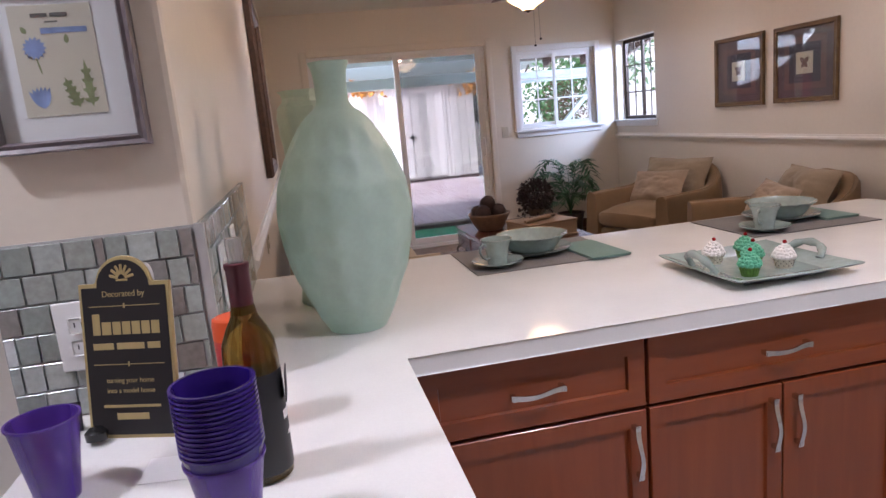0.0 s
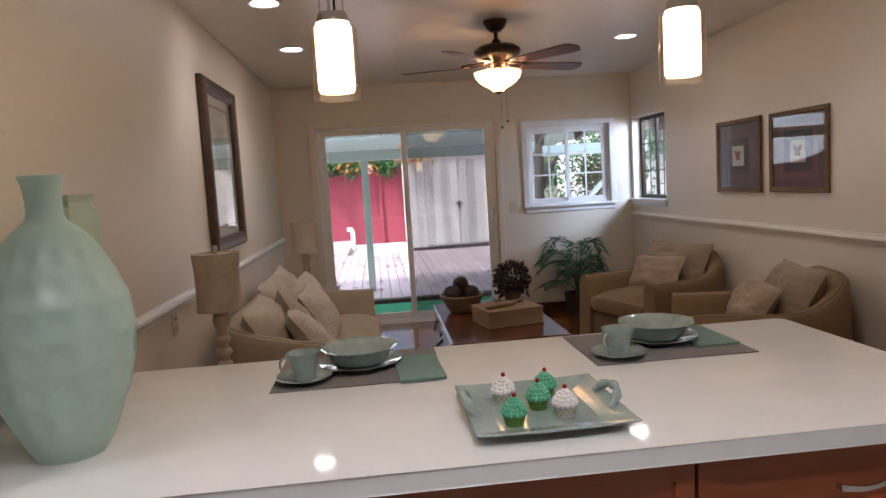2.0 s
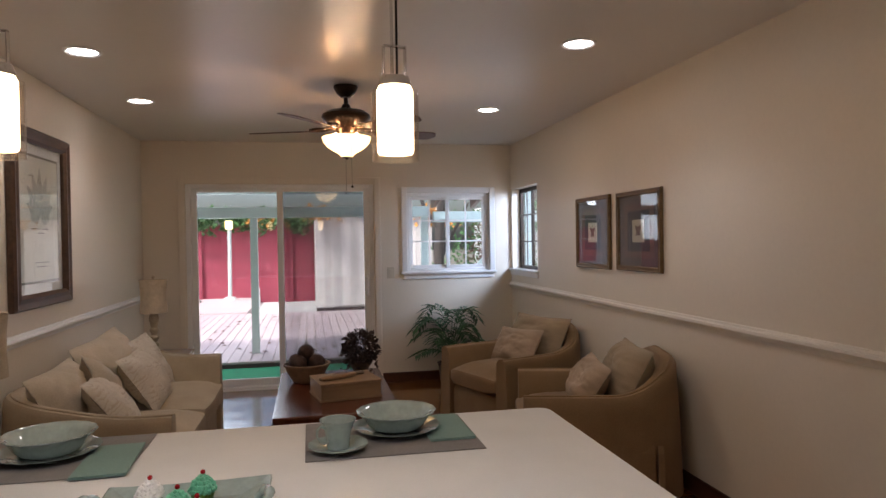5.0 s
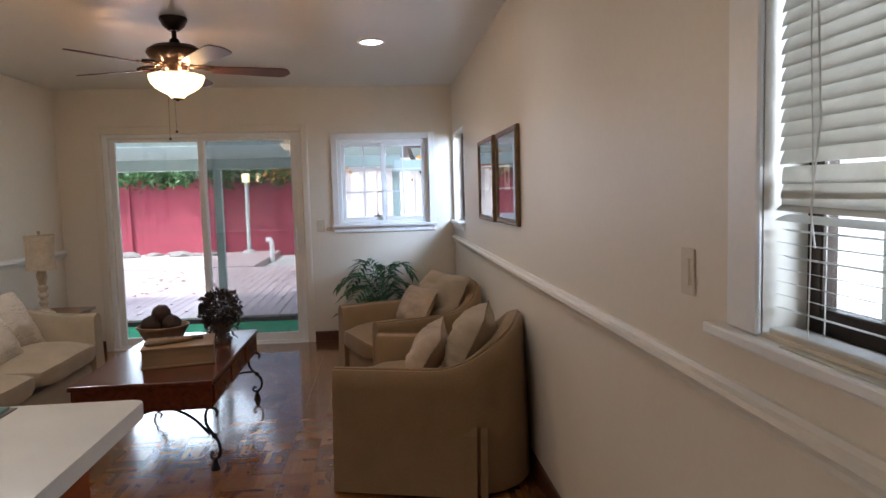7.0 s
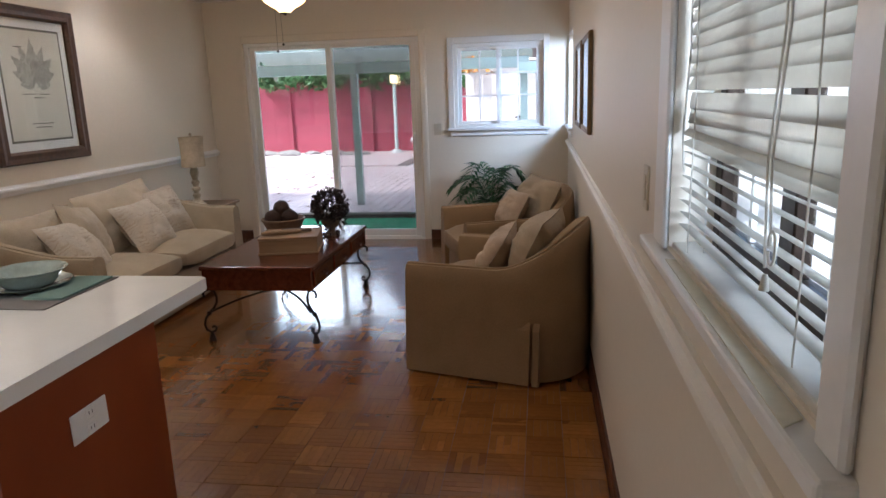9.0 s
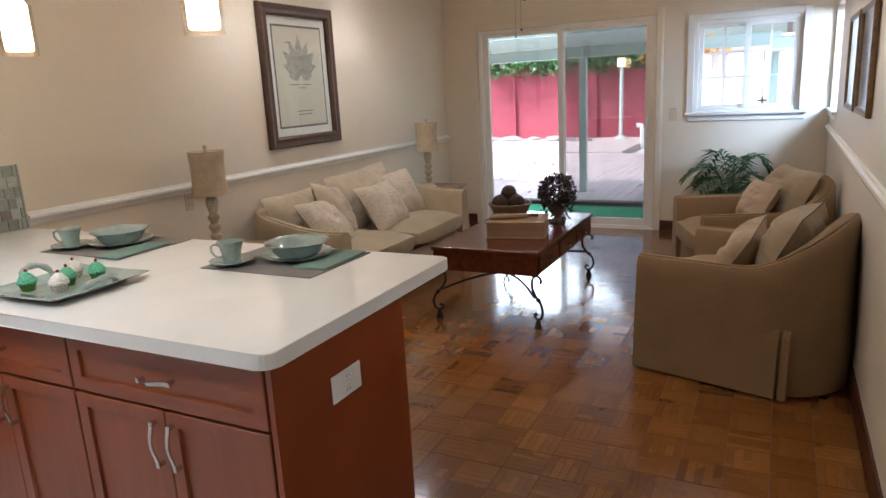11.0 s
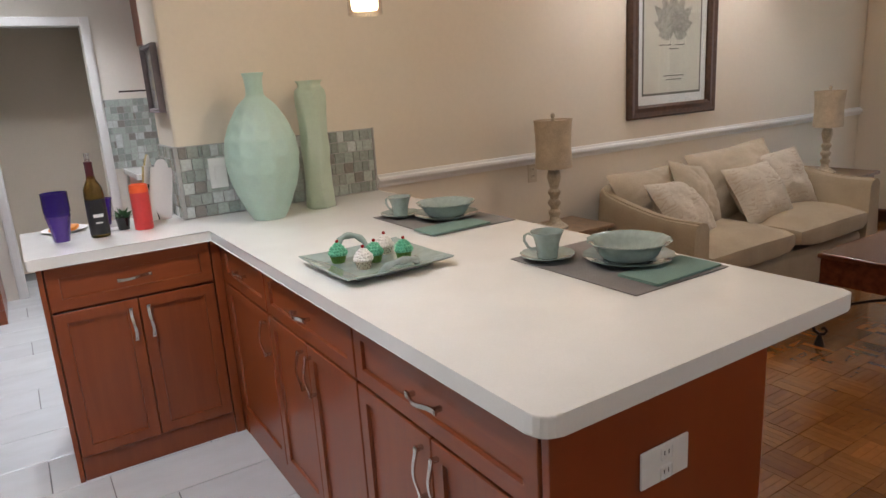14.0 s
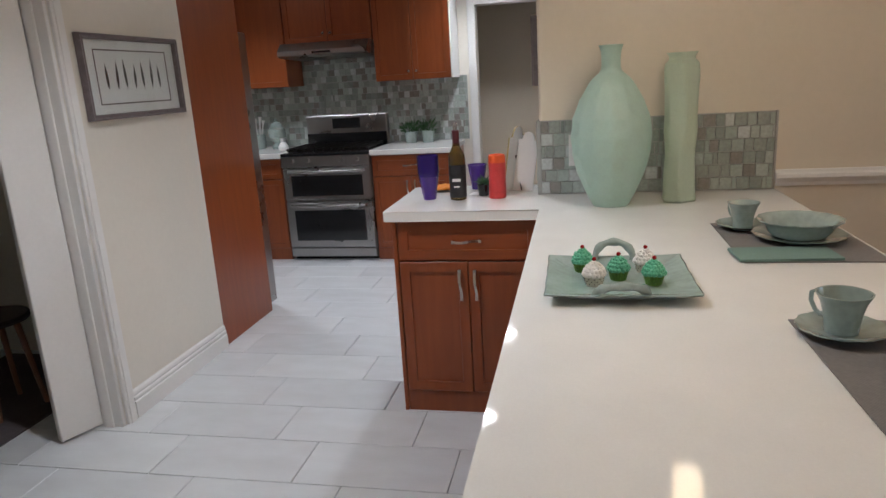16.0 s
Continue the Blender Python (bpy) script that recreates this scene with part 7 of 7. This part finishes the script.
part("stems", bm, M_URN, dpn)

# ---- palm by the window ----
palm = thing("potted_palm", Matrix.Translation((3.10, 7.05, 0)), "green parlour palm in a dark pot under the window", "plant")
part("pot", lathe([(0, 0), (0.11, 0), (0.14, 0.22), (0.15, 0.24), (0.135, 0.24), (0.125, 0.21), (0, 0.21)], 28), M_TERRA, palm)
part("soil", lathe([(0, 0.215), (0.125, 0.212)], 20), M_SOIL, palm)
rng = random.Random(3)
for k in range(16):
    a = k * 2.399 + rng.uniform(-0.2, 0.2)
    reach = rng.uniform(0.24, 0.50)
    top = rng.uniform(0.50, 0.84) if k % 3 else rng.uniform(0.38, 0.6)
    pts = []
    for i in range(9):
        t = i / 8
        rr = reach * t ** 1.5
        zz = 0.21 + (top - 0.21) * math.sin(t * 2.2)
        pts.append(Vector((max(-0.62, min(0.62, rr * math.cos(a))), min(0.27, rr * math.sin(a) * 0.8), zz)))
    bm = tube(pts, [0.005 - 0.0035 * i / 8 for i in range(9)], 5)
    for i in range(3, 9):
        for half in (0, 0.5):
            if i == 8 and half:
                continue
            p = pts[i].lerp(pts[min(8, i + 1)], half)
            way = (pts[min(8, i + 1)] - pts[i - 1]).normalized()
            side = way.cross(Vector((0, 0, 1)))
            side = side.normalized() if side.length > 0.01 else Vector((1, 0, 0))
            for s in (-1, 1):
                d = (way * 0.75 + side * s + Vector((0, 0, -0.12))).normalized()
                ln = rng.uniform(0.13, 0.20) * (1 - 0.05 * abs(i - 5))
                leaf_sheet(bm, p, d, Vector((0, 0, 1)), ln, 0.034, 0.3)
    for v in bm.verts:
        v.co.y = min(v.co.y, 0.30)
        if 7.05 + v.co.y > FAR - 0.03:
            v.co.y = FAR - 0.03 - 7.05
    part("frond", bm, M_PLANT, palm)


# ---- pictures ----
def frame_bm(w, h, bar, t, lip=0.008):
    """A mitred moulded frame in the xz plane, back at y = 0, facing -y."""
    bm = bmesh.new()
    prof = [(0, 0), (0, -t * 0.7), (bar * 0.15, -t), (bar * 0.5, -t * 0.85), (bar * 0.8, -t * 0.95), (bar, -t * 0.6), (bar, 0)]
    rows = []
    for sx, sz in ((-1, -1), (1, -1), (1, 1), (-1, 1)):
        rows.append([bm.verts.new((sx * (w / 2 - o), y, sz * (h / 2 - o))) for o, y in prof])
    for i in range(4):
        a, b = rows[i], rows[(i + 1) % 4]
        for k in range(len(prof)):
            j = (k + 1) % len(prof)
            bm.faces.new((a[k], a[j], b[j], b[k]))
    return bm


def sheet(w, h, y0, y1):
    return box(-w / 2, w / 2, y0, y1, -h / 2, h / 2)


def picture(m, w, h, bar, t, frame_mat, layers, label, group="", glass=True):
    ob = thing("framed_picture", m, label, "picture", group)
    part("frame", frame_bm(w, h, bar, t), frame_mat, ob)
    y = -0.006
    for lw, lh, lm, nm in layers:
        part(nm, sheet(lw, lh, y - 0.0012, y), lm, ob)
        y -= 0.0014
    if glass:
        g = part("glass", sheet(w - 2 * bar + 0.004, h - 2 * bar + 0.004, y - 0.004, y - 0.0025), M_GLASS, ob)
        g.visible_shadow = False
    return ob, y


def lay(bm_poly, y, m=None):
    """A thin printed shape in the xz plane at depth y."""
    bm = moved(prism(bm_poly, -y, -y + 0.0004), pose(0, 0, 0, rx=90))
    return moved(bm, m) if m else bm


def leafy(bm, cx, cz, ang, ln, wd, y, teeth=0):
    """A printed leaf, pointed, with a toothed edge if asked."""
    pts = []
    n = 14 if teeth else 7
    for s in (1, -1):
        rng_i = range(n + 1) if s == 1 else range(n - 1, 0, -1)
        for k in rng_i:
            t = k / n
            w = wd * math.sin(math.pi * t ** 0.8) * (1 + (0.35 if teeth and k % 2 else 0)) * s
            pts.append((cx + ln * t * math.cos(ang) - w * math.sin(ang), cz + ln * t * math.sin(ang) + w * math.cos(ang)))
    lo = [bm.verts.new((x, y, z)) for x, z in pts]
    bm.faces.new(lo)
    return bm


# leaf print over the sofa
pic, y = picture(pose(WEST + 0.004, 4.808, 1.642, rz=90), 0.88, 1.045, 0.085, 0.045, M_FRAME, [(0.72, 0.885, M_MATBOARD, "mat_board"), (0.600, 0.760, M_INK, "inner_border"), (0.570, 0.730, M_PRINT, "print_paper")], "large walnut-framed botanical leaf print over the sofa")
bm = bmesh.new()
for k, (ang, ln) in enumerate(((90, 0.25), (64, 0.23), (116, 0.23), (40, 0.22), (140, 0.22), (16, 0.18), (164, 0.18), (-10, 0.13), (190, 0.13))):
    leafy(bm, 0, 0.03, radians(ang), ln * 1.15, 0.040, y - 0.0002 - 0.0002 * k, 1)
part("leaf_print", bm, M_PALEINK, pic, "grey engraved maple leaf")
bm = bmesh.new()
for x0, x1, z in ((-0.16, -0.08, 0.25), (-0.14, -0.02, -0.06), (0.02, 0.12, -0.06), (-0.04, 0.06, -0.085), (-0.09, 0.12, -0.26), (-0.07, 0.09, -0.285)):
    box(x0, x1, y - 0.0006, y - 0.0002, z, z + 0.006, 0, 1, bm)
part("caption_bar", bm, M_INK, pic)

# two butterfly pictures
for yc, hh in ((5.215, 0.55), (4.49, 0.54)):
    pic, y = picture(pose(EAST - 0.004, yc, 1.522, rz=-90), 0.61, hh, 0.035, 0.024, M_GILT, [(0.545, 0.485, M_MAUVE, "mat_board"), (0.40, 0.36, M_ROSE, "rose_mat"), (0.30, 0.27, M_DARKMAT, "inner_mat"), (0.16, 0.15, M_CREAM, "print_paper")], "gilt-framed butterfly print with layered mauve mats", "butterfly prints")
    bm = bmesh.new()
    for s in (-1, 1):
        leafy(bm, 0, 0.0, radians(90 - s * 48), 0.058, 0.018, y - 0.0002)
        leafy(bm, 0, 0.0, radians(-90 + s * 42), 0.045, 0.015, y - 0.0002)
    leafy(bm, 0, -0.03, radians(90), 0.06, 0.004, y - 0.0004)
    part("butterfly_print", bm, M_ROSE, pic, "small brown butterfly")

# botanical print by the kitchen corner
pic, y = picture(pose(-0.068, 1.549, 1.53), 0.245, 0.294, 0.02, 0.028, M_GREYFRAME, [(0.21, 0.26, M_MATBOARD, "mat_board"), (0.125, 0.176, M_CREAM, "print_paper")], "grey-framed blue wildflower botanical print")
bm = bmesh.new()
for k in range(14):
    leafy(bm, -0.032, 0.021, k * math.tau / 14, 0.019, 0.0042, y - 0.0002 - 0.00004 * k)
for k in range(6):
    leafy(bm, -0.033, -0.075, radians(70 + k * 11), 0.036, 0.0055, y - 0.0002 - 0.00004 * k)
box(-0.018, 0.052, y - 0.0006, y - 0.0002, 0.043, 0.052, 0, 1, bm)
part("flower_print", bm, M_BLUEINK, pic, "blue printed flowers")
bm = bmesh.new()
n = 0
for cx, cz, h, lean in ((0.041, -0.079, 0.080, 92), (0.021, -0.078, 0.054, 108)):
    leafy(bm, cx, cz, radians(lean), h, 0.006, y - 0.0002)
    for k in range(4):
        for s in (-1, 1):
            n += 1
            px = cx + h * (0.12 + 0.2 * k) * math.cos(radians(lean))
            leafy(bm, px, cz + h * (0.12 + 0.2 * k), radians(lean - s * 62), 0.014 - 0.0015 * k, 0.0035, y - 0.00026 - 0.00004 * n)
leafy(bm, -0.027, -0.022, radians(100), 0.03, 0.0016, y - 0.0002)
leafy(bm, -0.040, 0.044, radians(120), 0.014, 0.004, y - 0.0002)
leafy(bm, 0.018, 0.026, radians(88), 0.016, 0.004, y - 0.0002)
part("leaf_print", bm, M_LEAFINK, pic, "green printed leaves")
bm = bmesh.new()
for x0, x1, z0, z1 in ((-0.029, -0.004, 0.069, 0.075), (0.000, 0.026, 0.069, 0.075), (-0.010, 0.010, 0.060, 0.0625)):
    box(x0, x1, y - 0.0006, y - 0.0002, z0, z1, 0, 1, bm)
part("caption_bar", bm, M_INK, pic)

# row of feathers by the laundry doorway
pic, y = picture(pose(0.212, -0.296, 1.527, rz=180), 0.70, 0.36, 0.024, 0.03, M_GREYFRAME, [(0.66, 0.32, M_MATBOARD, "mat_board")], "grey-brown framed row of seven dark feathers on white")
part("inner_edge", moved(frame_bm(0.52, 0.235, 0.006, 0.002), Matrix.Translation((0, y, 0))), M_GREYFRAME, pic)
for k in range(7):
    bm = bmesh.new()
    leafy(bm, -0.19 + 0.063 * k, -0.055, radians(90 + (-1) ** k * 3), 0.115 + 0.012 * (k % 3), 0.009, y - 0.0003)
    part("feather", bm, M_DOT, pic, "thin dark feather")

# ---- many-piece surfaces ----
# mosaic splashbacks
def tile_mesh(w, h, t, name="tile"):
    me = bpy.data.meshes.new(name)
    bm = box(-w / 2, w / 2, -t, 0, -h / 2, h / 2, 0.0008, 1)
    for f in bm.faces:
        f.smooth = False
    bm.to_mesh(me)
    bm.free()
    return me


def mosaic(u0, u1, z0, z1, seed):
    """Rows of mixed square and narrow tiles: (centre u, centre z, width, height)."""
    rng = random.Random(seed)
    out = []
    rows = round((z1 - z0) / 0.052)
    h = (z1 - z0) / rows
    for r in range(rows):
        u = u0 - rng.choice((0, 0.015, 0.03))
        while u < u1 - 0.004:
            w = rng.choice((0.050, 0.050, 0.050, 0.050, 0.036, 0.017))
            a, b = max(u, u0), min(u + w, u1)
            if b - a > 0.008:
                out.append(((a + b) / 2, z0 + (r + 0.5) * h, b - a - 0.0035, h - 0.0035))
            u += w
    return out


shared = {}
for parent, m, u0, u1, seed in (("trim_mosaic_bed_west", pose(WEST + 0.0055, 0, 0, rz=90), 1.557, 2.503, 1), ("trim_mosaic_bed_stub", pose(0, 1.5445, 0), -0.242, 0.094, 2)):
    p = bpy.data.objects[parent]
    for u, z, w, h in mosaic(u0, u1, TOP + 0.003, 1.233, seed):
        key = (round(w, 3), round(h, 3))
        if key not in shared:
            shared[key] = tile_mesh(w, h, 0.0065)
            shared[key].materials.append(M_MOSAIC)
        ob = new("tile", shared[key])
        ob.parent = p
        ob.matrix_world = m @ Matrix.Translation((u, -0.001 * random.random(), z))
bm = bmesh.new()
for u0, u1, z0, z1, s in ((-1.62, 0.782, TOP + 0.003, 1.458, 3), (-0.708, 0.068, 1.462, 1.675, 4), (1.63, 3.18, TOP + 0.003, 1.458, 5)):
    for u, z, w, h in mosaic(u0, u1, z0, z1, s):
        box(KBACK + 0.0055, KBACK + 0.012, u - w / 2, u + w / 2, z - h / 2, z + h / 2, 0, 1, bm)
tiles = link("tile", bm, M_MOSAICS, bpy.data.objects["trim_mosaic_bed_range"])
tagged(tiles, "sage and grey glass mosaic tiles", "", "", "stuff")

# kitchen floor tiles
floor_ob = bpy.data.objects["floor"]
tm = {}
for r in range(-13, 13):
    xa, xb = 0.432 + 0.2945 * r, 0.432 + 0.2945 * (r + 1)
    xa, xb = max(xa, -3.99), min(xb, EAST)
    if xb - xa < 0.05:
        continue
    y = -2.3 + ((0.447 + 0.2 * r + 2.3) % 0.6) - 0.6
    while y < 3.2:
        a, b = max(y, -2.2), min(y + 0.6, 3.2 if xb < -0.1 else 2.21)
        if xa > 2.43 and b > 1.6:
            b = 1.6
        y += 0.6
        if b - a < 0.03:
            continue
        key = (round(xb - xa, 3), round(b - a, 3))
        if key not in tm:
            me = bpy.data.meshes.new("floor_tile")
            t = box(-key[0] / 2 + 0.0018, key[0] / 2 - 0.0018, -key[1] / 2 + 0.0018, key[1] / 2 - 0.0018, -0.011, 0.0, 0.0015, 1)
            for f in t.faces:
                f.smooth = False
            t.to_mesh(me)
            t.free()
            me.materials.append(M_TILE)
            tm[key] = me
        ob = new("floor_tile", tm[key])
        ob.parent = floor_ob
        ob.location = ((xa + xb) / 2, (a + b) / 2, 0.0)

# parquet: blocks of five fingers, turned by turns
SIZE = 0.16


def block(cx, cy, turn, z, verts, polys, rng):
    """One block of five separate fingers, each a little askew, with bevelled rims."""
    w, h = SIZE / 5, SIZE / 2
    for k in range(5):
        u = -SIZE / 2 + (k + 0.5) * w
        su, sv, lift = rng.gauss(0, 0.004), rng.gauss(0, 0.0025), rng.uniform(-0.0003, 0.0003)
        n0 = len(verts)
        for gap, zz in ((0.0002, -0.004), (0.0005, 0.0)):
            for a, b in ((-1, -1), (1, -1), (1, 1), (-1, 1)):
                rim = 0.0006 if (k == 0 and a < 0) or (k == 4 and a > 0) else 0.0
                pu, pv = a * (w / 2 - gap - rim), b * (h - gap - 0.0006)
                q = z + zz + (lift + su * pu + sv * pv if zz == 0 else 0)
                verts.append((cx + u + pu, cy + pv, q) if turn else (cx + pv, cy + u + pu, q))
        flip = not turn
        quads = [(4, 5, 6, 7)] + [(i, (i + 1) % 4, 4 + (i + 1) % 4, 4 + i) for i in range(4)]
        for q in quads:
            q = tuple(n0 + i for i in q)
            polys.append(q[::-1] if flip else q)


rng = random.Random(9)
kinds = {}
for turn in (0, 1):
    kinds[turn] = []
    for variant in range(5):
        vv, pp = [], []
        block(0, 0, turn, 0, vv, pp, rng)
        me = bpy.data.meshes.new("parquet_block")
        me.from_pydata(vv, [], pp)
        me.shade_flat()
        me.materials.append(M_PARQ)
        kinds[turn].append(me)
structure("floor_bed", box(0.12, EAST - 0.001, 1.6, FAR - 0.001, -0.0118, -0.0035), M_BASE, "dark adhesive bed under the parquet")
verts, polys = [], []
near = 0
for i in range(24):
    for j in range(37):
        cx, cy = EAST - 0.017 - SIZE * (i + 0.5), 1.6 + SIZE * (j + 0.5)
        if cy > FAR - 0.05 or cx < 0.15 or (cx < 2.44 and cy < 2.2):
            continue
        turn = (i + j) % 2
        if cx > 2.0 and cy < 5.35 and near < 300:
            near += 1
            ob = new("parquet_block", kinds[turn][rng.randrange(5)])
            ob.parent = floor_ob
            ob.matrix_world = pose(cx + rng.uniform(-0.0008, 0.0008), cy + rng.uniform(-0.0008, 0.0008), rng.uniform(-0.0005, 0.0005), rng.uniform(-0.2, 0.2), rng.uniform(-0.2, 0.2))
        else:
            block(cx, cy, turn, rng.uniform(-0.0005, 0.0005), verts, polys, rng)
me = bpy.data.meshes.new("parquet_block")
me.from_pydata(verts, [], polys)
me.shade_flat()
me.materials.append(M_PARQ)
rest = new("parquet_block", me)
rest.parent = floor_ob
tagged(rest, "oak finger parquet in alternating blocks", "", "", "stuff")
